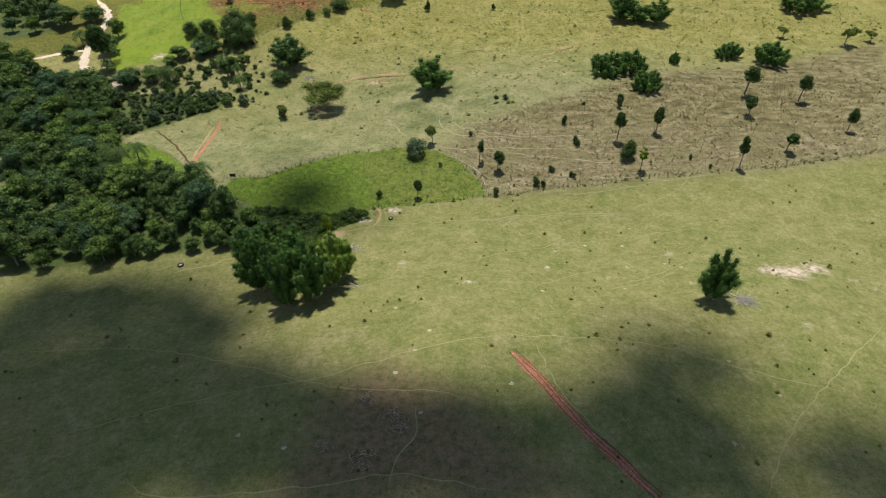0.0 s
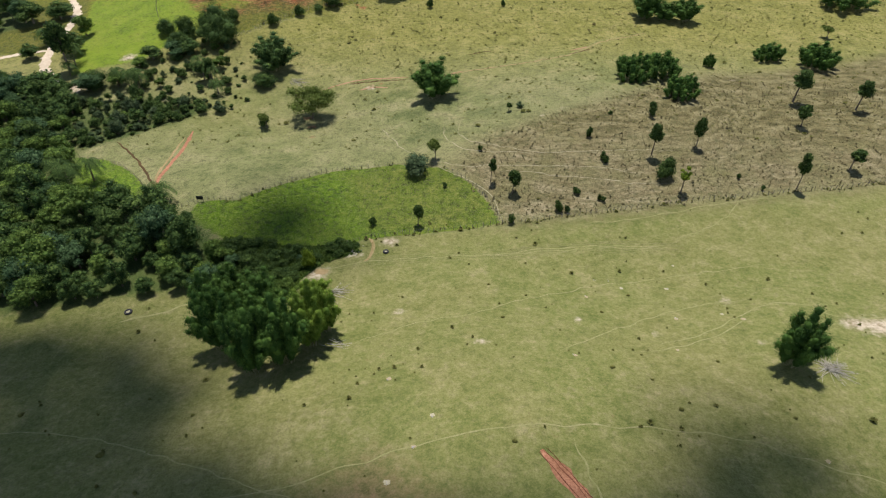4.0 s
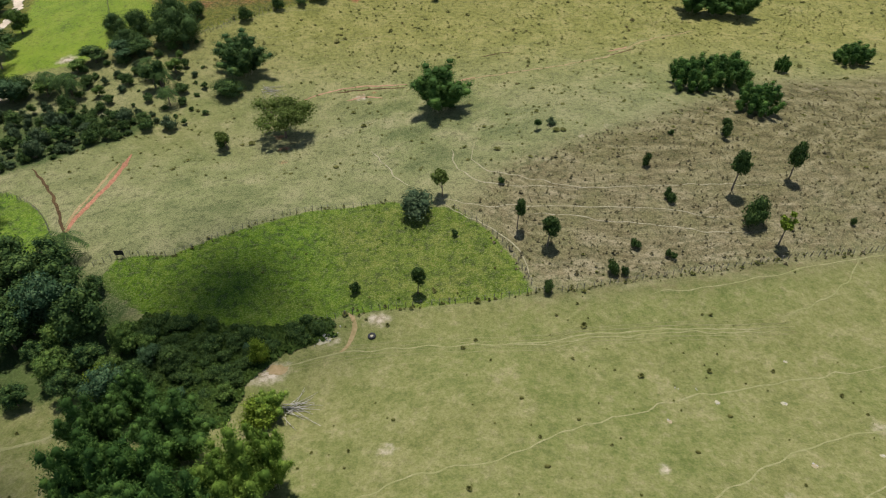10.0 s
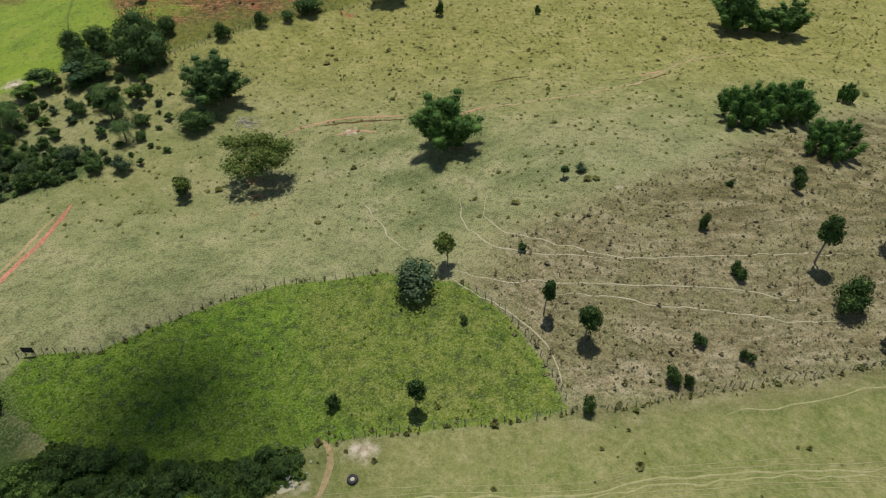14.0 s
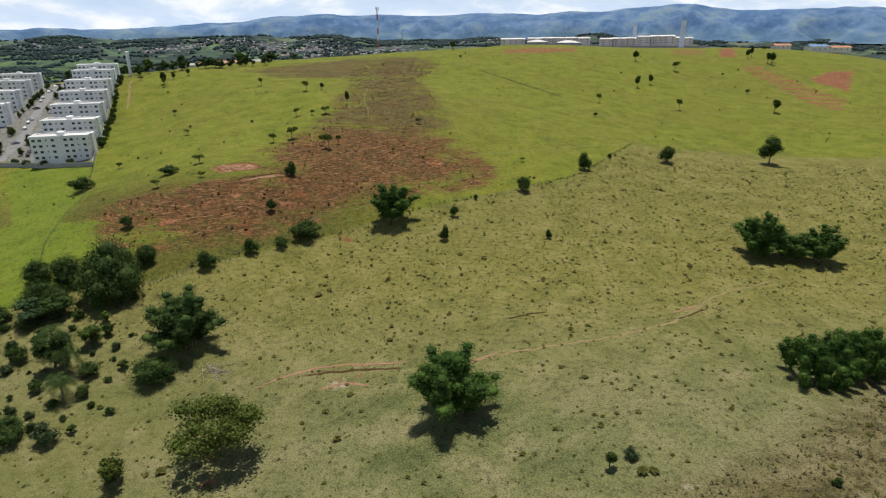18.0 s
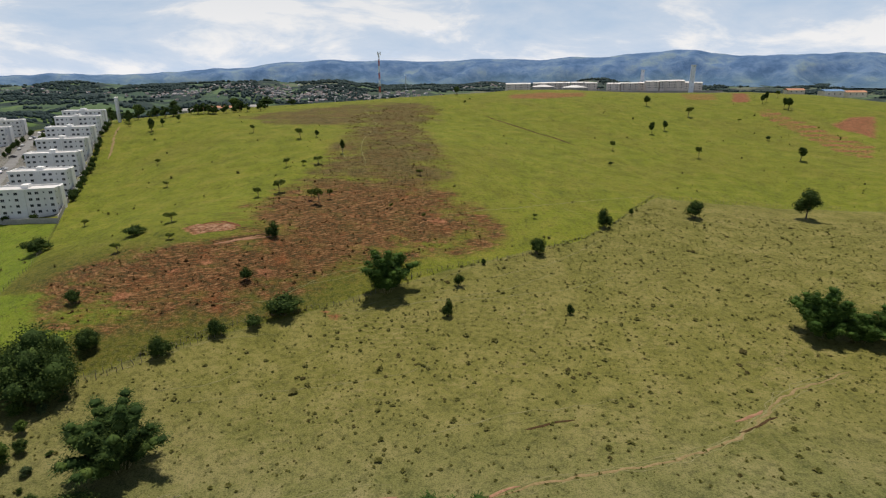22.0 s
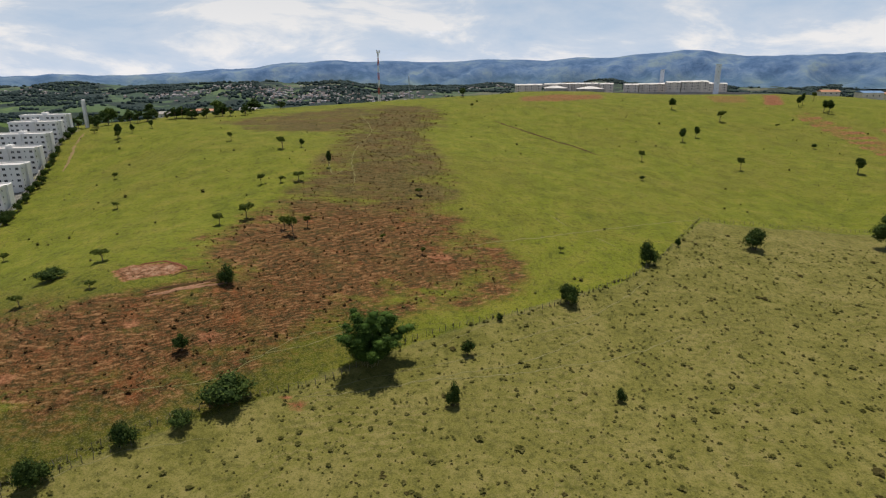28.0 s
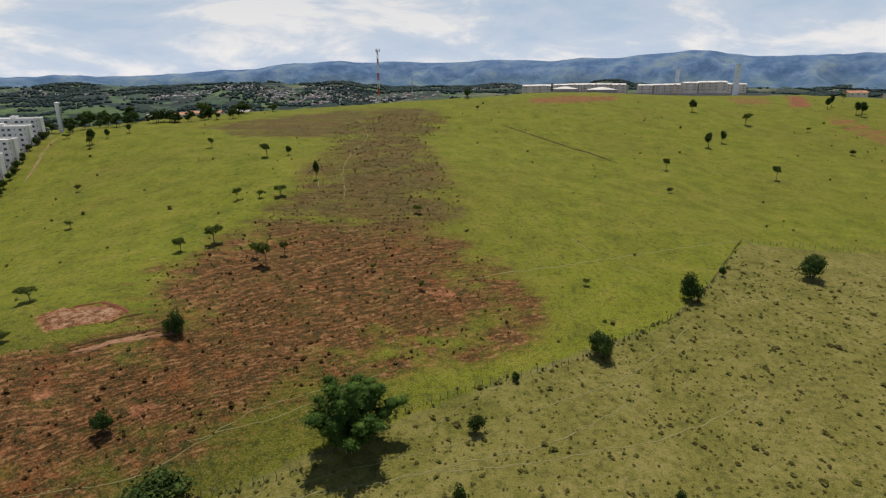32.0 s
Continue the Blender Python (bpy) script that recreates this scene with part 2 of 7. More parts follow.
    cd = k.mix(k.math("MULTIPLY", dry_top, 0.85), cd, k.ramp(rows, [(0.38, (0.060, 0.050, 0.018)), (0.50, (0.128, 0.108, 0.044)), (0.62, (0.190, 0.162, 0.082))]))
    c = k.mix(edge(dry, 0.35), c, cd)
    cl = k.ramp(small, [(0.34, (0.038, 0.084, 0.003)), (0.50, (0.072, 0.130, 0.005)), (0.66, (0.112, 0.168, 0.009))])
    cl = k.mix(k.span(mid, 0.45, 0.66, 0.0, 0.5), cl, (0.076, 0.108, 0.010))
    cl = k.mix(k.math("MULTIPLY", seedy, 0.8), cl, k.ramp(k.noise(3.2, 5, 0.65), [(0.34, (0.040, 0.060, 0.006)), (0.50, (0.080, 0.104, 0.012)), (0.66, (0.122, 0.126, 0.026))]))
    c = k.mix(edge(lush, 0.12), c, cl)
    cm = k.ramp(mid, [(0.30, (0.098, 0.152, 0.008)), (0.50, (0.135, 0.190, 0.011)), (0.70, (0.170, 0.205, 0.020))])
    c = k.mix(edge(meadow, 0.15), c, cm)
    ledges = k.noise(1.0, 4, 0.62, (0.20, 0.20, 3.4))
    relief = k.math("ADD", k.math("ADD", k.math("MULTIPLY", ledges, 0.34), k.math("MULTIPLY", small, 0.36)), k.span(tread, -1.0, 1.0, 0.11, 0.19))
    # the darkest stop paints the shadows between straw-topped terrace ledges
    cr = k.ramp(relief, [(0.36, (0.016, 0.006, 0.002)), (0.46, (0.070, 0.027, 0.010)), (0.53, (0.150, 0.057, 0.022)), (0.61, (0.310, 0.165, 0.078))])
    cr = k.mix(k.span(mid, 0.52, 0.66, 0.0, 0.40), cr, (0.082, 0.074, 0.013))
    cr = k.mix(k.span(k.noise(7, 5, 0.65), 0.56, 0.66, 0.0, 0.5), cr, (0.250, 0.066, 0.024))
    ck = k.ramp(k.math("ADD", k.math("MULTIPLY", ledges, 0.5), k.math("MULTIPLY", small, 0.5)), [(0.36, (0.040, 0.028, 0.008)), (0.50, (0.100, 0.072, 0.024)), (0.64, (0.165, 0.120, 0.044))])
    ck = k.mix(k.span(k.noise(20, 4, 0.6), 0.50, 0.66, 0.0, 0.6), ck, (0.130, 0.062, 0.026))
    cr = k.mix(neck, cr, ck)
    streak = k.math("ADD", k.math("MULTIPLY", k.noise(16, 6, 0.68), 0.5), k.math("MULTIPLY", k.noise(1.0, 5, 0.65, (0.035, 0.12, 0.5)), 0.5))
    patchy = k.math("ADD", red, k.math("MULTIPLY", k.math("SUBTRACT", streak, 0.47), 5.2))
    c = k.mix(k.math("MULTIPLY", edge(k.math("MULTIPLY", patchy, k.span(red, 0.02, 0.25)), 0.35), 0.95), c, cr)
    cb = k.ramp(small, [(0.34, (0.130, 0.040, 0.018)), (0.50, (0.240, 0.088, 0.042)), (0.66, (0.370, 0.170, 0.090))])
    c = k.mix(edge(bare, 0.2), c, cb)
    cs = k.ramp(small, [(0.34, (0.22, 0.165, 0.10)), (0.66, (0.48, 0.41, 0.31))])
    c = k.mix(edge(pale, 0.3), c, cs)
    cn = k.ramp(small, [(0.34, (0.075, 0.052, 0.026)), (0.66, (0.20, 0.125, 0.075))])
    c = k.mix(k.math("MULTIPLY", edge(brown, 0.45), 0.75), c, cn)
    # the valley beyond: hedged fields, woods and scrub, with blue distance haze painted in
    plot, copse = k.cells(150, (0.7, 1.0, 0.0)), k.noise(110, 7, 0.62)
    field = k.ramp(plot, [(0.10, (0.040, 0.080, 0.028)), (0.40, (0.066, 0.122, 0.034)), (0.70, (0.095, 0.162, 0.038)), (0.88, (0.135, 0.210, 0.036)), (0.95, (0.170, 0.160, 0.085))])
    cf = k.mix(k.span(copse, 0.46, 0.53), (0.013, 0.032, 0.022), field)
    hazed_field = k.ramp(plot, [(0.10, (0.050, 0.090, 0.078)), (0.50, (0.072, 0.124, 0.092)), (0.88, (0.108, 0.172, 0.098)), (0.95, (0.145, 0.165, 0.130))])
    cf = k.mix(k.math("MULTIPLY", far_haze, 0.85), cf, k.mix(k.span(copse, 0.47, 0.54), (0.026, 0.048, 0.058), hazed_field))
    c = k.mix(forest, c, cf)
    cp = k.ramp(mid, [(0.3, (0.030, 0.055, 0.012)), (0.7, (0.065, 0.085, 0.022))])
    c = k.mix(edge(damp, 0.2), c, cp)
    cc = k.ramp(small, [(0.3, (0.16, 0.16, 0.15)), (0.7, (0.25, 0.245, 0.23))])
    c = k.mix(edge(built, 0.1), c, cc)
    # grain of tufts and bare crumbs
    calm = k.math("SUBTRACT", 1.0, k.math("MULTIPLY", k.math("MAXIMUM", fresh, k.math("MULTIPLY", warm, 0.7)), 0.6))
    c = k.mix(k.math("MULTIPLY", k.span(small, 0.36, 0.50, 0.85, 0.0), calm), c, k.mix(0.6, c, (0.030, 0.036, 0.012)))
    c = k.mix(k.math("MULTIPLY", k.span(fine, 0.52, 0.62, 0.0, 0.55), calm), c, k.mix(0.5, c, (0.30, 0.26, 0.14)))
    c = k.mix(k.math("MULTIPLY", k.span(fine, 0.48, 0.38, 0.0, 0.80), calm), c, k.mix(0.75, c, (0.030, 0.036, 0.012)))
    c = k.mix(1.0, c, (0.84, 0.84, 0.84), "MULTIPLY")
    k.color(c)
    k.bump(k.math("ADD", k.math("ADD", k.math("MULTIPLY", small, 0.8), k.math("MULTIPLY", fine, 0.3)), k.math("MULTIPLY", k.math("MULTIPLY", tread, red), 0.07)), 0.5, 0.6)
    return k.m


M_GROUND = make_ground()
M_TRAIL = two_tone("trodden_earth", (0.142, 0.140, 0.052), (0.215, 0.196, 0.100), 0.6, 0.95, 0.03, spec=0.1, stains=(0.140, 0.142, 0.045))
M_RED = two_tone("red_earth", (0.160, 0.064, 0.034), (0.335, 0.165, 0.100), 0.45, 0.95, 0.12, spec=0.1, stains=(0.125, 0.062, 0.030))
M_PALE = two_tone("pale_earth", (0.20, 0.185, 0.110), (0.31, 0.275, 0.195), 0.4, 0.95, 0.03, spec=0.1, stains=(0.30, 0.27, 0.17))
M_SOIL = two_tone("bare_pinkish_soil", (0.20, 0.160, 0.090), (0.30, 0.230, 0.150), 0.5, 0.95, 0.03, spec=0.1, stains=(0.22, 0.20, 0.10))
M_DRY_TRAIL = two_tone("dusty_trail", (0.190, 0.168, 0.100), (0.290, 0.252, 0.170), 0.6, 0.95, 0.03, spec=0.1, stains=(0.165, 0.150, 0.080))
M_RED_TRAIL = two_tone("reddish_trail", (0.165, 0.122, 0.052), (0.270, 0.192, 0.104), 0.7, 0.95, 0.04, spec=0.1, stains=(0.120, 0.110, 0.036))
M_DITCH = two_tone("ditch_bed", (0.034, 0.020, 0.008), (0.095, 0.058, 0.024), 0.6, 0.95, 0.08, spec=0.1)
M_RUT = two_tone("rut_earth", (0.090, 0.032, 0.016), (0.200, 0.085, 0.048), 0.4, 0.95, 0.06, spec=0.1)
M_SOIL_RED = two_tone("washed_red_soil", (0.20, 0.105, 0.060), (0.34, 0.200, 0.125), 0.5, 0.95, 0.03, spec=0.1)
M_DIRT_ROAD = two_tone("dirt_road", (0.36, 0.29, 0.21), (0.50, 0.42, 0.32), 0.8, 0.95, 0.03, spec=0.1)
M_ASPHALT = two_tone("asphalt", (0.16, 0.16, 0.16), (0.23, 0.23, 0.22), 0.5, 0.9, 0.01)
M_BARK = two_tone("bark", (0.10, 0.075, 0.05), (0.19, 0.15, 0.11), 0.15, 0.95, 0.02)
M_CANE = two_tone("cane", (0.20, 0.19, 0.08), (0.32, 0.28, 0.15), 0.4, 0.7, 0.0)
M_DEAD = two_tone("dead_cane", (0.24, 0.22, 0.18), (0.40, 0.37, 0.31), 0.4, 0.9, 0.0)
M_TWIG = two_tone("dry_twig", (0.22, 0.165, 0.115), (0.38, 0.30, 0.215), 0.4, 0.9, 0.0)
M_POST = two_tone("weathered_post", (0.12, 0.105, 0.08), (0.22, 0.19, 0.15), 0.1, 0.95, 0.01)
M_WIRE = two_tone("fence_wire", (0.10, 0.09, 0.08), (0.16, 0.15, 0.14), 0.2, 0.7, 0.0, metal=0.3)
M_LEAF = leaf_mat("tree_leaf", (0.016, 0.034, 0.010), (0.046, 0.082, 0.020), (0.112, 0.160, 0.036))
M_BAMBOO = leaf_mat("bamboo_leaf", (0.018, 0.046, 0.010), (0.052, 0.108, 0.020), (0.118, 0.200, 0.036), 0.30)
# lighter copy of the bamboo leaf: sunlight painted in, also serves the lime clump
M_BAMBOO_LIT = leaf_mat("bamboo_leaf_lit_lime", (0.060, 0.115, 0.014), (0.150, 0.230, 0.030), (0.270, 0.350, 0.060), 0.40)
M_OLIVE = leaf_mat("olive_leaf", (0.058, 0.084, 0.016), (0.108, 0.144, 0.028), (0.185, 0.212, 0.054), 0.35)
M_GREY_LEAF = leaf_mat("grey_leaf", (0.028, 0.048, 0.022), (0.060, 0.088, 0.038), (0.112, 0.145, 0.066))
M_WOOD = leaf_mat("wood_leaf", (0.013, 0.032, 0.011), (0.042, 0.080, 0.020), (0.110, 0.160, 0.036))
M_WOOD_B = leaf_mat("wood_leaf_pale", (0.028, 0.056, 0.012), (0.074, 0.124, 0.022), (0.155, 0.215, 0.042))
M_WOOD_C = leaf_mat("wood_leaf_cool", (0.016, 0.040, 0.018), (0.046, 0.090, 0.036), (0.104, 0.160, 0.068))
M_LIME = leaf_mat("lime_leaf", (0.095, 0.150, 0.014), (0.175, 0.240, 0.022), (0.265, 0.320, 0.042), 0.35)
M_WALL = two_tone("white_render", (0.70, 0.70, 0.69), (0.80, 0.80, 0.78), 2.0, 0.85, 0.004, stains=(0.56, 0.55, 0.52))
# white render with blue put in to offset yellow light bounced off the grass
M_TOWER = two_tone("white_render_blued", (0.70, 0.75, 0.84), (0.78, 0.83, 0.92), 2.0, 0.85, 0.004)
M_ROOF_SHEET = two_tone("pale_roof_sheet", (0.55, 0.54, 0.52), (0.68, 0.67, 0.65), 1.5, 0.6, 0.01)
M_ROOF_TILE = two_tone("clay_tile", (0.36, 0.17, 0.10), (0.50, 0.27, 0.17), 0.6, 0.85, 0.02)
M_CREAM = two_tone("cream_render", (0.62, 0.55, 0.50), (0.74, 0.68, 0.62), 2.0, 0.85, 0.004)
M_CONCRETE = two_tone("grey_concrete", (0.27, 0.26, 0.25), (0.40, 0.39, 0.37), 0.8, 0.9, 0.01)
M_GLASS = two_tone("dark_window_glass", (0.020, 0.024, 0.030), (0.035, 0.040, 0.048), 1.0, 0.12, 0.0, spec=0.6)
M_STEEL = two_tone("galvanised_steel", (0.42, 0.43, 0.44), (0.55, 0.56, 0.57), 0.5, 0.45, 0.0, metal=0.6)
M_REDPAINT = two_tone("red_mast_paint", (0.45, 0.08, 0.05), (0.55, 0.12, 0.08), 0.5, 0.6, 0.0)
M_RUBBER = two_tone("black_rubber", (0.018, 0.018, 0.018), (0.035, 0.034, 0.033), 0.2, 0.8, 0.0)
M_STONE = two_tone("field_stone", (0.20, 0.19, 0.16), (0.34, 0.32, 0.28), 0.2, 0.9, 0.03)

# ---- landform: broad swells and hollows as (x, y, radius, height), metres ----
NEAR_SLOPE = [(-60, -60, 110, 17.5), (60, -40, 110, 11.3), (0, 70, 70, -1.9), (-110, 60, 80, 1.2), (110, 70, 70, -5.0), (0, 140, 45, -2.5), (-80, 150, 60, -6.2), (80, 150, 50, -7.2), (-240, 170, 110, -6.2), (260, 180, 130, 2.4), (84, 105, 28, 6.3), (-80, 128, 30, -3.0), (-24, 155, 22, -1.8), (-70, 172, 25, 5.1), (56, 139, 22, -2.1), (110, 185, 28, -2.1), (15, 90, 30, 6.3)]
VALLEY = [(75, 210, 40, 6.4), (-60, 230, 55, 0.0), (30, 270, 60, 1.2), (120, 290, 70, -4.8), (-40, 300, 40, -6.1), (-95, 350, 50, 15.6), (-50, 390, 55, -1.1), (30, 400, 60, 2.2), (120, 430, 70, 0.1), (-220, 350, 110, -5.6), (32, 208, 24, 2.6), (-49, 225, 28, -3.0), (-55, 337, 18, -3.3)]
FAR_HILL = [(-100, 470, 70, 7.4), (-20, 480, 70, 11.1), (100, 560, 100, 2.1), (-220, 540, 110, 14.6), (-80, 640, 120, 16.3), (60, 740, 130, 27.6), (240, 720, 130, 2.9), (300, 480, 130, 1.9), (380, 820, 140, 33.8), (-300, 680, 130, 17.4), (60, 900, 120, 14.8), (240, 900, 120, 11.6), (110, 840, 45, 1.6), (-120, 860, 120, 13.4), (-300, 880, 130, 17.4), (220, 620, 90, -0.9), (-160, 450, 60, -1.1), (430, 550, 130, 6.3), (180, 470, 40, -4.2), (-210, 505, 40, -5.5)]


def smooth(a, b, v):
    s = np.clip((v - a) / (b - a), 0.0, 1.0)
    return s * s * (3 - 2 * s)


def wave(x, y, size, seed):
    """Cheap smooth noise from a few crossed sines, about -1 to 1."""
    r = np.random.RandomState(seed)
    total = 0.0
    for k in range(6):
        a = r.uniform(0, 2 * math.pi)
        f = 2 * math.pi / size * r.uniform(0.6, 1.7)
        total = total + np.sin((x * math.cos(a) + y * math.sin(a)) * f + r.uniform(0, 6.28))
    return total / 3.2


def ground_height(x, y):
    x, y = np.asarray(x, float), np.asarray(y, float)
    near = 0.0
    for cx, cy, r, h in NEAR_SLOPE + VALLEY + FAR_HILL:
        near = near + h * np.exp(-((x - cx) ** 2 + (y - cy) ** 2) / (2 * r * r))
    near = near + 0.12 * wave(x, y, 14, 3) + 0.25 * wave(x, y, 37, 4)
    # past the crest the land falls into a wide valley with low rolling hills
    brow = 690 + 0.30 * np.clip(x + 150, 0, 400) + 220 * smooth(0, 160, x) - 60 * smooth(-150, -260, x)
    fall = smooth(0, 260, y - brow)
    side = smooth(420, 900, np.abs(x)) * smooth(1100, 300, y)
    rolling = -44 + 12 * wave(x, y, 900, 5) + 9 * wave(x, y, 420, 6)
    rolling = rolling + 58 * np.exp(-((x + 750) / 1000) ** 2 - ((y - 2650) / 480) ** 2) + 40 * np.exp(-((x + 2000) / 700) ** 2 - ((y - 2500) / 600) ** 2)
    rolling = rolling + 34 * np.exp(-((x - 500) / 900) ** 2 - ((y - 3300) / 420) ** 2)
    out = np.maximum(fall, np.maximum(side * 0.8, smooth(-300, -900, y)))
    return near * (1 - out) + rolling * out

# ---- mesh helpers ----
def mesh_of(name, verts, faces, mats=(), face_mats=None, soft=False):
    me = bpy.data.meshes.new(name)
    verts, faces = np.asarray(verts, np.float32), np.asarray(faces, np.int32)
    n = faces.shape[1]
    me.vertices.add(len(verts))
    me.vertices.foreach_set("co", verts.ravel())
    me.loops.add(faces.size)
    me.loops.foreach_set("vertex_index", faces.ravel())
    me.polygons.add(len(faces))
    me.polygons.foreach_set("loop_start", np.arange(0, faces.size, n, dtype=np.int32))
    me.polygons.foreach_set("use_smooth", np.full(len(faces), soft, bool))
    for m in mats:
        me.materials.append(m)
    if face_mats is not None:
        me.polygons.foreach_set("material_index", np.asarray(face_mats, np.int32))
    me.update(calc_edges=True)
    me.validate()
    return me


def child(name, me, parent, label=""):
    ob = new(name, me)
    ob.parent = parent
    return tagged(ob, label)


def joined(pieces):
    """One mesh out of (verts, faces) pieces with faces of the same kind."""
    vs, fs, n = [], [], 0
    for v, f in pieces:
        vs.append(np.asarray(v, float))
        fs.append(np.asarray(f, int) + n)
        n += len(v)
    return np.concatenate(vs), np.concatenate(fs)


def box(x0, y0, z0, x1, y1, z1):
    v = [(x, y, z) for z in (z0, z1) for x, y in ((x0, y0), (x1, y0), (x1, y1), (x0, y1))]
    f = [(3, 2, 1, 0), (4, 5, 6, 7), (0, 1, 5, 4), (1, 2, 6, 5), (2, 3, 7, 6), (3, 0, 4, 7)]
    return np.array(v, float), np.array(f)


def tube(path, radii, sides=6):
    path, radii = np.asarray(path, float), np.asarray(radii, float)
    d = np.gradient(path, axis=0)
    d /= np.linalg.norm(d, axis=1)[:, None] + 1e-9
    ref = np.where(np.abs(d[:, 2:3]) > 0.9, [[1.0, 0, 0]], [[0, 0, 1.0]])
    u = np.cross(d, ref)
    u /= np.linalg.norm(u, axis=1)[:, None] + 1e-9
    w = np.cross(d, u)
    a = np.arange(sides) * 2 * math.pi / sides
    ring = path[:, None] + radii[:, None, None] * (np.cos(a)[None, :, None] * u[:, None] + np.sin(a)[None, :, None] * w[:, None])
    f = []
    for i in range(len(path) - 1):
        for j in range(sides):
            k = (j + 1) % sides
            f.append((i * sides + j, i * sides + k, (i + 1) * sides + k, (i + 1) * sides + j))
    return ring.reshape(-1, 3), np.array(f)


def curve_through(pts, step):
    """A smooth line through plan points, evenly stepped."""
    p = np.asarray(pts, float)
    q = np.vstack([2 * p[0] - p[1], p, 2 * p[-1] - p[-2]])
    out = []
    for i in range(len(p) - 1):
        a, b, c, d = q[i], q[i + 1], q[i + 2], q[i + 3]
        n = max(2, int(np.linalg.norm(c - b) / step))
        for s in np.arange(n) / n:
            out.append(0.5 * (2 * b + (c - a) * s + (2 * a - 5 * b + 4 * c - d) * s * s + (3 * b - a - 3 * c + d) * s ** 3))
    out.append(p[-1])
    return np.array(out)


def inside(px, py, poly):
    """Signed distance to a plan polygon, positive inside."""
    p = np.asarray(poly, float)
    best = np.full(px.shape, 1e9)
    odd = np.zeros(px.shape, bool)
    for i in range(len(p)):
        a, b = p[i - 1], p[i]
        d = b - a
        t = np.clip(((px - a[0]) * d[0] + (py - a[1]) * d[1]) / (d @ d + 1e-9), 0, 1)
        best = np.minimum(best, np.hypot(px - a[0] - t * d[0], py - a[1] - t * d[1]))
        if abs(d[1]) > 1e-9:
            cross = ((a[1] > py) != (b[1] > py)) & (px < d[0] * (py - a[1]) / d[1] + a[0])
            odd ^= cross
    return np.where(odd, best, -best)


# ---- plan of the land: zones, trails, plants, metres ----
LUSH = [(-73, 171), (-62, 172), (-55, 178), (-46, 185), (-36, 191), (-17, 194), (-1, 190), (7, 181), (12, 171), (15, 162), (9, 161), (-13, 159), (-24, 157), (-38, 152), (-61, 155), (-75, 163)]
LUSH_B = [(-134, 203), (-125, 202), (-116, 201), (-103, 192), (-91, 178), (-94, 172), (-107, 174), (-122, 184), (-131, 193)]
LUSH_C = [(-220, 411), (-200, 414), (-178, 413), (-151, 359), (-146, 341), (-139, 319), (-133, 305), (-130, 291)]
LUSH_D = [(-157, 263), (-171, 306), (-182, 343), (-134, 329), (-80, 326), (-103, 310), (-114, 293), (-131, 273), (-146, 270)]
DRY = [(16, 161), (41, 165), (87, 174), (161, 185), (219, 288), (164, 269), (102, 256), (50, 222), (26, 210), (10, 203), (-1, 189), (7, 178)]
UPPER = [(-127.8, 288.2), (-113.2, 289.9), (-92.7, 292.5), (-73.5, 308.3), (-62.9, 317.9), (-51.1, 328.5), (-37.7, 339.6), (-14.7, 353.0), (4.5, 367.1), (23.3, 379.1), (41.3, 390.1), (61.0, 413.9), (92.0, 458.4), (113.3, 458.8), (177.6, 466.0), (220.5, 454.7)]
RED_HILL = [(-79, 324), (-70, 330), (-63, 336), (-58, 343), (-52, 352), (-42, 357), (-34, 364), (-23, 371), (-8, 376), (1, 383), (5, 396), (-3, 411), (-12, 423), (-26, 434), (-45, 440), (-70, 438), (-78, 419), (-84, 397), (-84, 384), (-74, 372), (-75, 362), (-85, 353), (-97, 351), (-110, 346), (-124, 334), (-118, 322), (-108, 316), (-98, 315)]
RED_NECK = [(-30, 430), (-16, 443), (-13, 468), (-22, 498), (-33, 559), (-24, 640), (-60, 655), (-80, 600), (-71, 541), (-67, 490), (-71, 462), (-70, 436)]
BROWN_CREST = [(-160, 605), (-131, 642), (-86, 674), (-32, 676), (-23, 581), (-46, 554), (-82, 568), (-127, 573)]
PIT = [(-103, 369), (-99, 373), (-87, 375), (-83, 371), (-86, 367), (-96, 362)]
TERRACE = [(251, 707), (272, 721), (288, 595), (266, 562), (250, 576), (254, 639)]
MOUND = [(291, 660), (328, 691), (350, 692), (303, 618), (296, 638)]
RED_BANK = [(285, 826), (298, 821), (269, 748), (251, 748)]
ROAD_DIRT = [(-202.1, 355.9), (-187.6, 335.9), (-181.5, 316.7), (-178.9, 292.4), (-171.9, 271.2), (-150.4, 246.7), (-147.0, 251.3)]
ROAD_DIRT_B = [(-178.4, 289.2), (-191.0, 288.1), (-203.3, 283.7)]
FENCE_MAIN = [(-29.4, 154.4), (-22.8, 157.4), (-13.3, 159.1), (-1.2, 160.4), (8.5, 160.9), (15.2, 161.9), (20.8, 162.4), (36.0, 165.4), (53.2, 168.8), (69.4, 171.8), (86.5, 174.7), (99.6, 177.1), (114.7, 179.4), (136.0, 182.6), (161.1, 186.0)]
FENCE_LUSH = [(-77.3, 168.3), (-72.6, 171.1), (-62.0, 172.2), (-54.6, 177.7), (-45.9, 185.4), (-35.8, 191.1), (-17.1, 193.6)]
FENCE_LUSH_B = [(-1.1, 189.6), (7.0, 181.3), (12.3, 171.3), (15.3, 162.2)]
FENCE_LOW_LEFT = [(-124.2, 201.3), (-112.8, 197.9), (-102.1, 190.8), (-91.9, 178.9)]
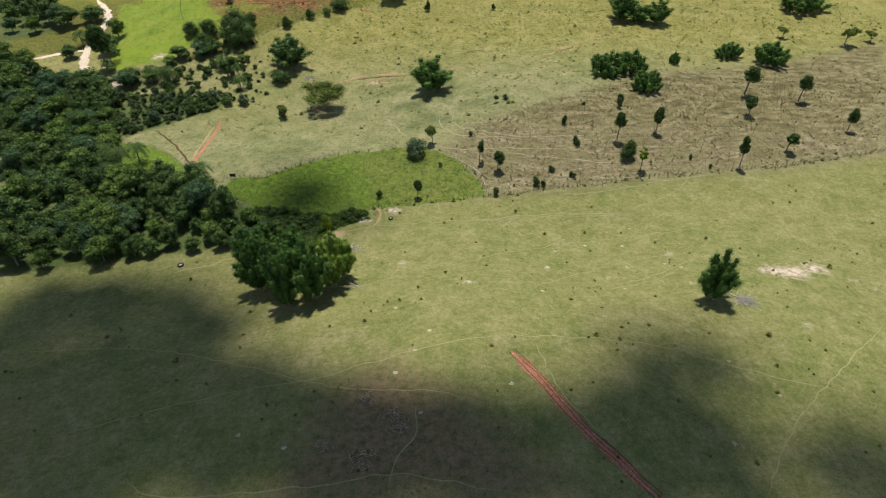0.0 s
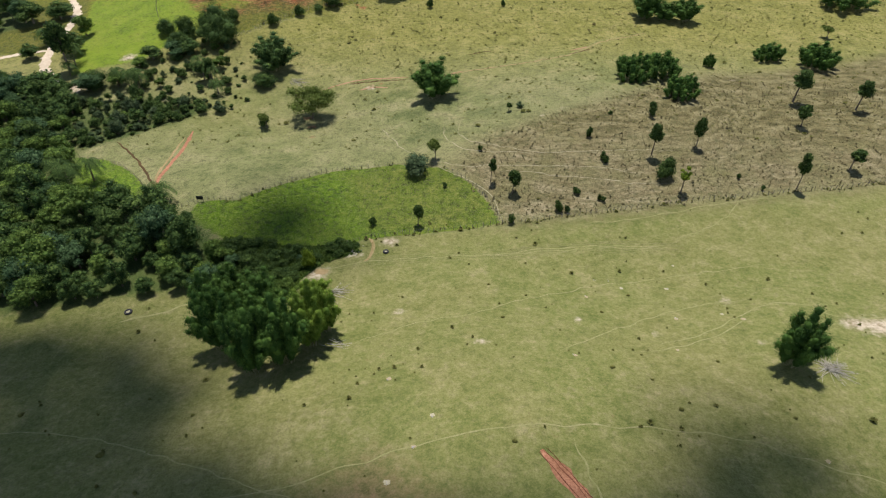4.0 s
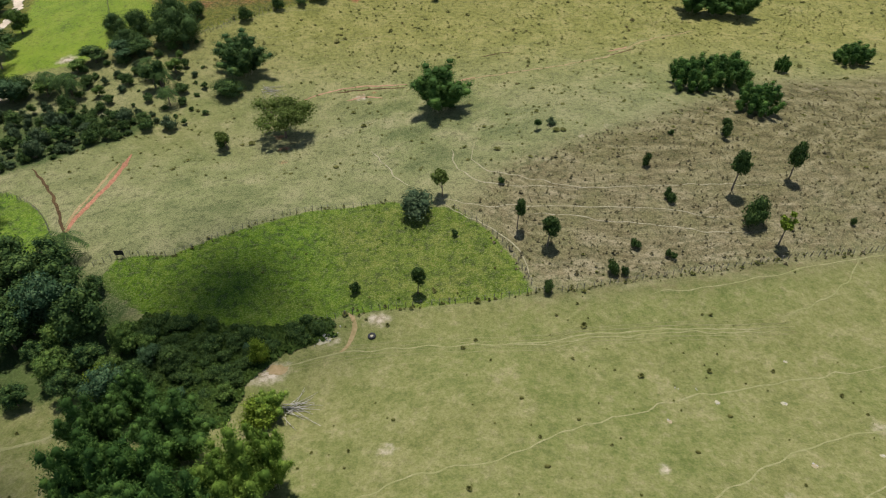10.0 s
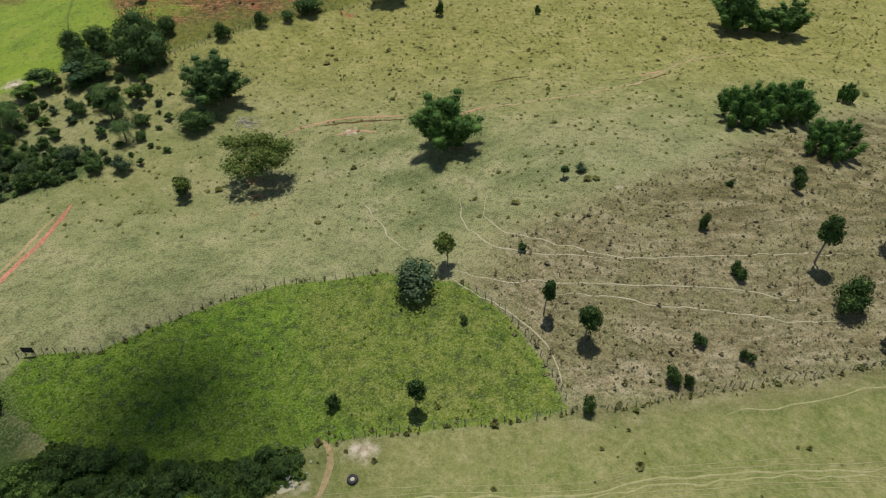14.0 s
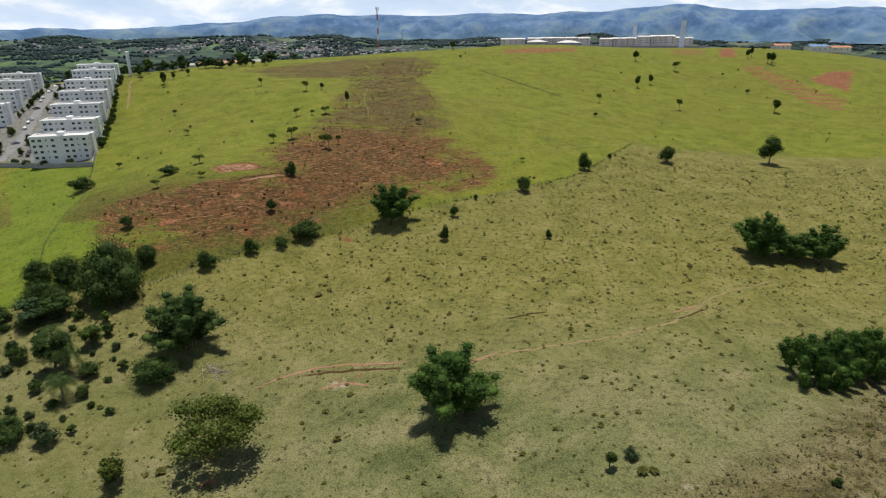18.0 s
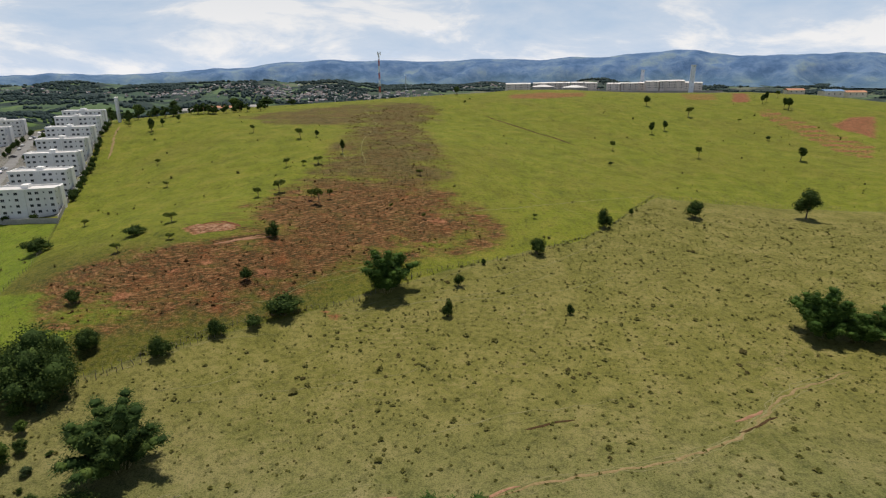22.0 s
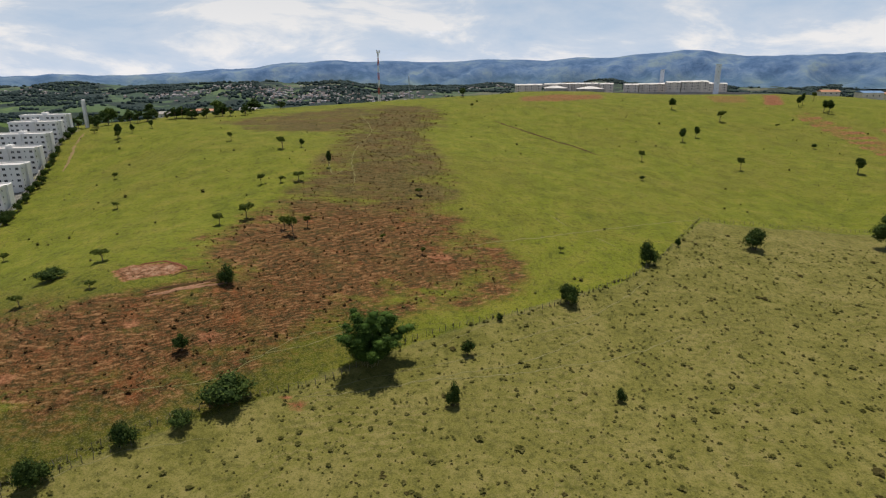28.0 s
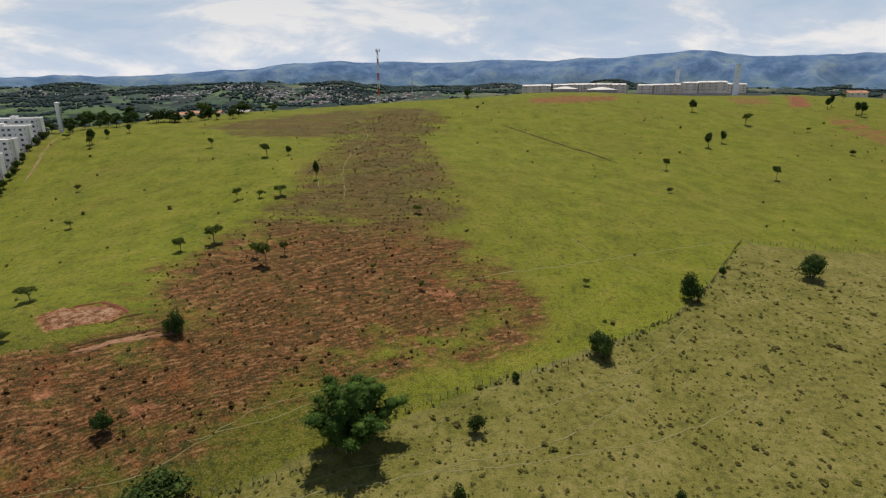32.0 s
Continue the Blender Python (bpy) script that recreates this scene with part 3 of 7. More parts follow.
FENCE_UPPER = [(-92.5, 291.2), (-85.6, 297.3), (-76.9, 306.3), (-68.0, 316.1), (-52.8, 328.9), (-34.9, 338.2), (-24.1, 348.5), (1.4, 364.4), (19.5, 374.1), (40.7, 390.6), (59.7, 411.2), (90.2, 457.8)]
FENCE_UPPER_B = [(90.2, 457.8), (116.9, 461.3), (143.9, 464.1), (172.5, 469.1), (188.7, 467.2)]
FENCE_UPPER_C = [(-93.0, 289.1), (-85.8, 295.0), (-74.2, 306.6), (-67.8, 312.0)]
FENCE_SIDE = [(-177.6, 413.0), (-150.7, 358.7), (-145.5, 340.6), (-138.7, 318.6), (-131.9, 303.4)]
BAMBOO = [(-49.7, 113.3, 11.8, 18.7), (-40.0, 104.6, 12.4, 19.4), (-33.4, 106.7, 11.1, 19.1), (-29.6, 112.2, 11.1, 18.7), (-27.0, 117.5, 7.7, 15.8), (-54.4, 122.6, 10.4, 15.2), (-42.6, 122.3, 12.6, 15.6), (-52.7, 131.2, 8.6, 10.9), (68.4, 104.2, 10.7, 15.4), (-5.4, 236.3, 18.5, 17.2), (-27.9, 340.0, 18.1, 16.3), (97.4, 322.9, 17.1, 16.7), (106.0, 320.8, 14.2, 10.4), (116.0, 319.8, 15.9, 13.8), (71.3, 244.4, 15.2, 10.4), (83.6, 248.4, 15.5, 10.5), (84.9, 228.7, 13.4, 8.7), (107.9, 264.6, 5.5, 5.8), (137.3, 274.0, 13.6, 7.4), (153.7, 265.2, 16.4, 10.4), (199.1, 332.9, 28.2, 10.5), (-43.5, 113.0, 13.0, 17.0)]
CLUMPS = [(-72.3, 264.0, 23.5, 15.5), (-100.0, 282.0, 18.4, 12.6), (-73.5, 252.2, 11.4, 6.1), (-114.5, 278.3, 10.7, 8.0), (-140.6, 249.9, 11.3, 8.4), (-100.8, 285.9, 17.2, 14.9), (-115.5, 289.8, 10.7, 9.1), (-116.0, 278.1, 10.0, 7.9), (-97.3, 300.2, 7.3, 6.7), (-125.3, 291.5, 9.3, 6.9)]
TREES_DRY = [(-50.7, 229.7, 18.8, 13.6), (-65.9, 222.8, 5.9, 6.2), (64.6, 192.6, 5.7, 10.8), (80.5, 197.9, 4.9, 10.0), (69.5, 175.8, 4.4, 9.2), (19.1, 175.0, 5.2, 7.9), (13.0, 180.9, 3.8, 8.1), (70.2, 216.2, 3.5, 4.5), (21.3, 219.1, 2.9, 3.0), (-4.0, 194.4, 6.1, 7.8), (-95.5, 254.6, 6.9, 9.9), (-8.6, 162.9, 4.0, 7.1), (128.2, 232.7, 10.1, 12.4), (122.6, 214.2, 6.3, 8.0), (148.1, 226.4, 7.5, 11.2), (155.6, 201.7, 4.8, 9.2), (106.0, 179.2, 4.9, 11.9), (198.3, 286.2, 10.6, 9.7), (173.6, 298.6, 7.5, 6.1), (212.2, 288.9, 7.3, 5.9), (126.8, 188.7, 6.7, 7.3), (-158.5, 266.1, 13.3, 20.9), (-98.5, 256.4, 8.7, 7.6)]
BUSHES_DRY = [(66.5, 180.8, 7.5, 7.9), (-10.9, 186.4, 11.2, 6.6), (-21.6, 163.1, 2.5, 3.4), (48.8, 187.3, 2.8, 3.0), (38.3, 173.9, 1.9, 2.1), (45.4, 171.1, 1.8, 2.1), (31.9, 166.6, 2.7, 3.3), (34.3, 166.4, 1.7, 2.1), (17.7, 161.8, 2.7, 3.6), (89.5, 183.4, 1.9, 2.3), (95.5, 178.5, 1.6, 2.0), (10.5, 196.6, 2.0, 2.2), (45.8, 200.0, 2.0, 3.1), (-1.1, 180.4, 1.9, 1.9), (25.4, 220.5, 3.2, 2.3), (55.5, 213.7, 1.9, 1.6), (45.9, 200.1, 2.3, 4.3), (37.5, 174.4, 1.9, 2.5), (44.3, 171.8, 1.7, 2.4), (31.4, 167.3, 2.7, 3.7), (34.0, 166.7, 1.7, 2.8), (48.4, 188.5, 2.7, 3.4), (69.9, 213.2, 3.0, 4.9), (-67.1, 223.3, 4.5, 5.1)]
BUSHES_FENCE = [(54.4, 404.9, 7.1, 9.1), (99.9, 426.9, 9.5, 9.2), (23.2, 373.8, 6.8, 7.1), (-69.3, 310.9, 5.5, 5.4), (-61.8, 317.2, 5.7, 3.8), (-55.7, 324.4, 12.1, 6.8), (-79.4, 299.9, 6.5, 6.1), (-112.4, 319.8, 5.0, 4.5), (-157.7, 367.7, 10.1, 6.8), (-69.7, 364.2, 5.2, 6.2), (-70.3, 337.9, 3.9, 4.9), (-118.8, 364.9, 8.3, 4.1), (-8.4, 329.3, 3.7, 6.3), (-5.3, 347.1, 3.6, 4.7), (3.3, 363.9, 2.2, 2.5), (27.9, 332.8, 2.7, 3.7), (70.2, 423.8, 2.2, 3.6)]
TREES_UPPER = [(158.8, 445.8, 16.2, 18.0), (-111.4, 379.0, 6.0, 4.3), (-102.7, 358.4, 3.8, 2.6), (-116.9, 351.9, 4.1, 3.5), (-157.3, 398.0, 4.0, 3.3), (-89.0, 409.8, 4.6, 4.8), (-82.4, 417.3, 6.9, 6.4), (-65.5, 405.6, 4.0, 5.2), (-61.7, 401.8, 6.0, 7.5), (-58.9, 409.5, 3.1, 4.8), (-90.1, 456.9, 4.2, 5.0), (-74.8, 458.7, 6.0, 4.5), (-81.9, 456.9, 3.6, 3.3), (-97.7, 514.6, 6.3, 7.1), (-134.8, 542.9, 4.5, 5.6), (-171.4, 489.4, 4.0, 3.7), (-143.7, 442.8, 4.1, 3.2), (-23.7, 447.2, 4.1, 3.2), (-33.2, 405.4, 2.5, 2.4), (-19.6, 397.9, 2.5, 2.8), (25.9, 408.1, 2.6, 2.4)]
TREES_CREST = [(93.2, 553.6, 4.6, 7.1), (135.3, 610.1, 6.1, 8.8), (148.4, 623.4, 5.4, 7.4), (147.8, 552.2, 5.4, 8.5), (82.2, 512.3, 3.5, 2.6), (214.6, 556.0, 7.7, 8.6), (186.0, 678.7, 8.9, 9.1), (220.8, 612.3, 4.4, 3.2), (-213.0, 568.9, 5.6, 8.2), (292.7, 724.3, 6.9, 8.8), (-7.4, 732.0, 7.6, 7.0), (160.7, 712.5, 7.3, 8.7), (-237.5, 584.3, 5.8, 3.1)]
TREES_BROW = [(-211.1, 580.3, 3.8, 5.3), (-205.2, 593.6, 4.0, 4.9), (-209.9, 561.9, 4.9, 7.0), (-88.9, 517.3, 3.6, 4.3), (-66.2, 477.3, 3.1, 7.2), (-1.0, 665.9, 3.1, 4.3), (277.6, 743.5, 5.4, 8.3), (285.2, 719.2, 6.8, 9.4), (223.1, 667.0, 3.8, 3.5), (-7.8, 735.7, 7.0, 7.4), (283.6, 748.9, 5.0, 10.2), (304.2, 769.6, 5.2, 8.7), (286.7, 714.5, 6.6, 10.5)]
PALMS = [(-131.9, 253.9, 6.9, 8.7), (-124.1, 252.5, 6.5, 9.0), (-112.1, 186.5, 7.1, 10.4), (-159.5, 273.6, 8.2, 12.0), (-124.5, 251.6, 6.2, 9.2)]
SHRUBLAND = [(-110, 224), (-94, 226), (-76, 240), (-82, 255), (-82, 263), (-89, 274), (-88, 284), (-112, 286), (-132, 275), (-135, 263)]
SHRUB_BAND = [(-127, 206), (-146, 240), (-126, 243), (-105, 241), (-91, 235), (-97, 227), (-113, 216)]
WOOD = [(-128, 124), (-105, 128), (-87, 133), (-66, 137), (-60, 145), (-65, 157), (-75, 166), (-92, 169), (-106, 173), (-117, 181), (-122, 194), (-128, 207), (-135, 222), (-148, 245), (-175, 253), (-201, 273), (-227, 293)]
WOOD_FAR = [(-233, 306), (-202, 319), (-221, 351), (-242, 360), (-262, 360)]
WOOD_EDGE = [(-69, 136), (-61, 137), (-54, 138), (-46, 140), (-48, 144), (-58, 146), (-66, 152), (-72, 158), (-81, 161), (-82, 151)]
LIME_BUSH = [(-61.5, 138.0, 7.5, 6.0), (-36.5, 145.0, 4.0, 6.5), (-33.0, 131.5, 6.5, 5.5)]
LUSH_DRY = [(-33, 190), (-17, 194), (-1, 190), (7, 181), (12, 171), (15, 162), (9, 161), (-13, 159), (-23, 162), (-29, 177)]
NEAR_BROWN = [(-29, 49), (-24, 61), (-22, 75), (-13, 81), (0, 72), (12, 60), (19, 48)]
CREST_BANK_B = [(222, 814), (262, 810), (245, 758), (209, 753)]
CREST_BANK = [(38, 731), (73, 763), (121, 779), (113, 742), (65, 709), (37, 702)]
THICKET = [(-64, 150), (-56, 148), (-47, 149), (-36, 153), (-26, 156), (-25, 154), (-32, 150), (-38, 147), (-39, 142), (-38, 138), (-39, 131), (-60, 131), (-64, 139), (-60, 144)]
SHADE_D = [(-51, 181), (-36, 177), (-25, 163), (-24, 152), (-36, 146), (-52, 146), (-66, 152), (-68, 163), (-56, 172)]
BROW_DARK = [(-934.9, 1735.4, 35.5, 35.5), (-259.1, 637.1, 10.2, 10.9), (-243.6, 632.5, 7.5, 8.5), (-229.9, 637.1, 9.3, 10.9), (-207.7, 628.9, 8.3, 6.1), (-196.1, 626.5, 10.7, 5.3), (-187.2, 651.9, 11.3, 10.4), (-166.3, 668.8, 13.5, 9.1), (-148.7, 678.6, 9.1, 5.9), (-970.4, 1696.6, 23.1, 24.0)]
ROADSIDE = [(-164.8, 282.3, 11.7, 10.0), (-167.1, 300.2, 8.9, 10.0), (-190.4, 321.6, 14.7, 8.5), (-203.0, 318.8, 15.7, 10.0), (-141.9, 247.3, 10.9, 7.9), (-157.4, 241.2, 18.5, 12.2), (-132.0, 250.9, 8.0, 6.3), (-183.5, 280.0, 9.3, 6.8), (-124.6, 270.5, 9.8, 5.7), (-116.3, 272.9, 10.4, 6.6), (-110.0, 274.5, 9.0, 6.6), (-128.5, 265.6, 6.6, 4.3)]
PALMS_B = [(-118.0, 183.0, 8.0, 11.0), (-124.5, 189.0, 8.0, 10.0), (-84.0, 171.0, 7.5, 9.5), (-101.5, 262.5, 6.5, 8.5), (-90.0, 246.0, 6.0, 7.5), (-126.9, 251.2, 6.3, 9.2), (-121.0, 250.3, 6.3, 10.0), (-94.7, 254.8, 6.4, 9.8), (-156.7, 263.2, 6.2, 7.8), (-183.1, 295.2, 7.3, 9.4)]
HUT = (-154.1, 242.5)
BRUSH = [(-15.5, 70.2, 3.2, 1.7), (-9.8, 65.7, 4.1, 1.8), (-8.1, 62.8, 3.0, 1.8), (-22.0, 59.2, 3.9, 1.7), (-14.7, 55.7, 5.6, 1.8)]
MARSH = [(-61, 155), (-45, 153), (-29, 154), (-24, 152), (-33, 147), (-39, 139), (-54, 138), (-64, 150)]
SHADE_A = [(-126, 124), (-95, 124), (-70, 124), (-60, 117), (-47, 102), (-34, 90), (-18, 80), (-3, 72), (11, 76), (19, 68), (19, 56), (-77, 60), (-118, 84)]
SHADE_B = [(34, 84), (49, 96), (66, 96), (70, 83), (57, 68), (39, 61), (31, 68)]
SHADE_C = [(-125, 36), (120, 36), (118, 66), (70, 74), (45, 66), (20, 60), (-5, 66), (-30, 72), (-60, 80), (-100, 90), (-128, 90)]
NOTICE = (-72.6, 171.1)
TRAILS_FIELD = [[(-104.0, 89.2), (-89.3, 91.1), (-71.3, 90.7), (-45.8, 83.3), (-31.8, 77.8), (-16.6, 73.0), (-2.7, 71.8), (10.6, 67.4)], [(-84.9, 61.5), (-69.7, 65.8), (-58.9, 69.7), (-41.8, 74.6), (-26.8, 77.3), (-15.2, 81.3), (5.8, 86.7), (22.4, 88.2), (37.8, 88.1), (50.7, 87.2), (62.8, 82.1), (80.5, 76.8), (92.9, 73.1)], [(57.1, 50.4), (64.6, 60.4), (73.0, 69.2), (81.9, 76.8), (90.7, 84.2), (109.0, 98.3)], [(42.8, 112.6), (56.6, 117.8), (74.4, 127.9), (83.7, 127.3), (89.5, 122.5), (114.6, 123.7), (123.5, 120.5)], [(-58.6, 53.1), (-46.7, 49.0), (-33.4, 50.1), (-18.0, 51.4), (-9.3, 52.8), (-0.4, 51.6), (11.2, 49.7)], [(-5.4, 67.9), (-5.2, 61.1), (-8.5, 55.6), (-9.1, 50.6)]]
TRAILS_ROAD = [[(-38.3, 141.2), (-31.4, 143.6), (-22.4, 146.8), (-15.1, 147.9), (-5.9, 148.6), (5.7, 148.4), (15.6, 148.8), (22.8, 151.0), (35.8, 152.3), (49.4, 153.6), (64.3, 154.5)], [(5.7, 148.2), (15.6, 148.4), (23.5, 150.3), (35.6, 151.5), (49.0, 152.7), (63.6, 153.3)], [(-78.2, 125.1), (-73.4, 127.0), (-67.6, 129.1), (-61.6, 131.6)], [(-22.4, 146.8), (-20.8, 149.5), (-20.3, 152.6), (-20.6, 155.6), (-22.6, 157.7)]]
TRAILS_FIELD2 = [[(22.4, 108.4), (29.8, 113.6), (39.0, 119.3), (48.6, 124.5), (55.7, 127.5), (66.6, 130.0), (73.6, 131.0)], [(38.7, 109.5), (47.3, 111.9), (56.0, 115.4), (63.7, 119.7), (68.3, 123.0)], [(-25.8, 111.0), (-16.6, 115.5), (-4.9, 120.5), (4.0, 121.8), (15.7, 127.9), (28.4, 132.7), (40.1, 137.3), (57.5, 141.2), (72.2, 143.4), (82.7, 145.5)], [(62.7, 156.9), (71.2, 160.2), (77.9, 164.4), (83.3, 169.6), (86.3, 174.2)], [(36.4, 161.6), (48.0, 163.6), (64.0, 167.3), (85.4, 172.9), (99.5, 175.5)]]
TRAILS_DRY = [[(-24.0, 219.1), (-20.0, 212.1), (-16.3, 205.1), (-12.2, 199.6)], [(4.2, 215.6), (3.6, 210.0), (6.4, 204.1), (13.7, 199.9), (21.4, 195.8), (27.0, 193.2), (37.0, 192.9), (76.0, 195.7)], [(-5.7, 194.2), (1.6, 191.4), (8.5, 189.1), (20.9, 187.3), (31.4, 186.5), (42.7, 186.2), (55.2, 183.9), (63.1, 184.2)], [(15.8, 185.4), (25.1, 184.0), (34.0, 182.1), (45.4, 180.6), (53.2, 179.4), (67.3, 180.0)], [(-1.3, 214.9), (-0.8, 207.4), (3.0, 201.5), (7.1, 197.8), (15.2, 195.3), (26.9, 192.6)], [(-4.6, 192.1), (4.3, 184.9), (11.2, 177.6), (13.9, 171.4), (14.7, 165.7)]]
TRAILS_MID = [[(-52.7, 253.4), (-44.0, 257.0), (-36.2, 261.0), (-26.3, 263.3), (-18.0, 264.5)], [(-0.7, 257.5), (6.9, 261.4), (19.9, 264.3), (33.0, 266.2), (48.2, 273.1), (60.7, 283.8), (70.8, 293.4), (92.9, 306.2)], [(-14.3, 277.8), (-5.8, 281.3), (6.0, 285.6), (18.0, 287.1), (31.9, 290.1)], [(-42.7, 331.5), (-28.3, 334.0), (-13.4, 337.9), (0.3, 340.6), (19.3, 346.2), (30.7, 350.0), (43.9, 357.0), (53.5, 363.6)], [(-19.1, 336.1), (-3.6, 341.9), (6.8, 345.9), (18.6, 353.5), (28.4, 361.5)], [(-1.2, 350.9), (8.0, 356.6), (20.6, 363.0), (34.3, 374.4), (46.5, 388.2), (52.5, 397.2)]]
TRAILS_HILL = [[(-80.5, 642.1), (-61.4, 570.5), (-59.4, 499.5), (-52.2, 462.6), (-51.0, 446.4)], [(-71.7, 500.1), (-63.2, 469.5), (-57.0, 475.9)], [(12.5, 625.7), (35.4, 595.4), (57.1, 572.8), (69.9, 556.3)], [(-246.0, 588.4), (-235.8, 563.7), (-223.1, 536.9), (-213.4, 514.4)], [(40.7, 424.6), (46.7, 418.5)], [(-11.3, 403.4), (21.8, 419.6), (63.0, 443.3), (96.4, 463.2)], [(27.0, 441.5), (31.7, 431.6)]]
TRAILS_SLOPE = [[(-90.9, 291.9), (-81.5, 298.7), (-70.0, 309.3), (-55.1, 316.7)], [(-74.7, 289.1), (-63.6, 294.2), (-56.2, 303.7)], [(-70.4, 285.2), (-54.3, 291.6), (-36.8, 297.5), (-20.1, 302.7), (-9.6, 307.6)], [(-59.3, 339.4), (-51.2, 344.5), (-42.1, 349.1), (-30.0, 358.5)], [(-78.0, 322.0), (-71.1, 326.9), (-61.2, 333.2), (-49.3, 348.1), (-39.1, 354.4), (-22.2, 363.9)], [(-17.0, 345.0), (-7.8, 354.7), (1.7, 363.0), (14.9, 372.5)], [(-40.1, 332.1), (-29.0, 337.3), (-13.7, 342.7), (0.9, 349.6)]]
GULLIES = [[(14.8, 82.6), (18.3, 77.0), (22.5, 69.8), (27.2, 62.2), (31.5, 57.1), (34.5, 52.8), (37.1, 49.5)], [(-91.6, 219.0), (-90.7, 209.2), (-90.9, 200.5), (-91.0, 191.3), (-90.5, 183.3), (-89.6, 178.6)]]
GULLIES2 = [[(-50.4, 252.6), (-42.1, 258.2), (-32.8, 260.2), (-16.7, 260.3)], [(-35.3, 250.9), (-30.1, 253.1), (-23.7, 251.2)], [(-1.3, 257.6), (1.8, 260.0), (6.3, 261.5)], [(53.4, 281.4), (57.7, 283.4), (61.7, 286.1)], [(-86.6, 354.9), (-81.1, 360.0), (-76.5, 363.1), (-73.3, 366.6)]]
DARK_CUTS = [[(-39.9, 256.8), (-29.8, 257.8), (-16.8, 258.1)], [(8.9, 279.7), (14.2, 280.9), (19.9, 282.6)], [(52.4, 277.2), (57.1, 279.5), (63.1, 283.4)], [(-85.5, 366.6), (-82.8, 369.7), (-79.3, 371.8)]]
PALE_SPOTS = [(-46.3, 56.8, 1.0), (-39.0, 62.4, 1.5), (-29.4, 59.0, 1.5), (-4.3, 66.4, 1.3), (-10.0, 77.3, 1.7), (-6.1, 83.8, 1.5), (95.6, 119.0, 8.5), (90.7, 120.1, 6.2), (103.5, 121.7, 6.3), (111.5, 116.2, 2.8), (116.3, 112.5, 2.7), (65.9, 131.2, 2.3), (66.5, 113.8, 2.1), (-11.7, 101.1, 1.7), (-3.1, 90.7, 1.6), (25.3, 107.1, 1.4), (42.9, 136.1, 1.7), (63.2, 83.0, 1.5), (87.4, 95.6, 1.9), (70.6, 74.2, 1.4), (13.9, 73.2, 1.6), (55.6, 61.6, 1.5)]
PALE_SPOTS_B = [(-23.6, 150.5, 3.0), (66.3, 129.5, 2.5), (63.1, 124.9, 1.3), (66.8, 122.5, 1.6), (54.1, 136.0, 1.6), (51.8, 122.9, 1.6), (45.5, 117.1, 2.2), (47.8, 111.3, 1.1), (36.8, 138.5, 1.0), (40.3, 138.8, 1.0), (58.9, 145.8, 1.1), (32.9, 130.9, 1.4), (-12.0, 125.0, 3.2), (29.0, 121.5, 2.7), (6.6, 111.7, 3.2), (-16.0, 156.1, 4.0), (-34.8, 142.3, 6.5), (-31.1, 252.6, 4.0), (32.4, 214.1, 2.2), (40.4, 219.4, 2.2), (112.6, 251.0, 1.8), (-137.0, 276.0, 6.2), (-150.7, 252.4, 11.4), (-108.6, 239.5, 7.2)]
DARK_SPOTS = [(18.4, 130.6, 0.8), (12.0, 121.1, 0.9), (5.0, 129.6, 0.6), (1.7, 133.8, 0.6), (-11.1, 130.9, 0.8), (9.8, 135.1, 1.2), (43.7, 132.9, 1.0), (24.0, 116.5, 0.8), (35.2, 124.9, 0.9), (65.3, 123.5, 0.7), (0.9, 140.8, 0.6), (-12.1, 131.4, 0.6), (36.3, 111.3, 0.6), (9.6, 110.3, 0.8)]
DARK_SPOTS_B = [(-60.6, 68.5, 0.9), (-60.9, 85.5, 1.5), (-50.7, 77.3, 1.0), (-89.7, 74.6, 1.2), (-82.5, 96.1, 1.4), (-48.1, 94.4, 1.1), (42.9, 87.3, 0.8), (32.0, 104.0, 1.1), (18.3, 130.6, 1.0), (11.9, 121.1, 0.9), (39.1, 101.0, 0.8), (54.7, 107.5, 1.2), (65.3, 127.2, 0.8), (25.8, 72.1, 1.1), (62.2, 92.1, 1.1), (70.4, 74.9, 1.2), (58.4, 57.6, 1.5), (50.0, 67.7, 0.9), (47.8, 71.1, 1.1), (10.6, 84.4, 1.2), (41.8, 93.1, 1.1)]
RED_SPOTS = [(-46.3, 416.5, 3.0), (-44.4, 393.5, 4.3), (-13.3, 397.0, 17.8), (-41.6, 328.9, 8.4), (-44.8, 330.4, 5.6), (-84.2, 344.2, 9.1), (-66.5, 345.0, 10.7), (-100.6, 323.5, 10.7), (-76.8, 619.4, 11.9), (-91.7, 337.9, 8.8), (-52.5, 231.0, 7.0), (-49.8, 224.0, 6.5), (-48.2, 216.0, 5.0), (-31.0, 254.5, 5.0), (-27.0, 256.0, 4.0)]
# ---- the ground: one sheet to the horizon ----
def spaced(lo, a, b, hi, fine, grow):
    mid = list(np.arange(a, b + 0.01, fine))
    v, s = b, fine
    while v < hi:
        s *= grow
        v += s
        mid.append(min(v, hi))
    v, s = a, fine
    while v > lo:
        s *= grow
        v -= s
        mid.insert(0, max(v, lo))
    return np.array(mid)


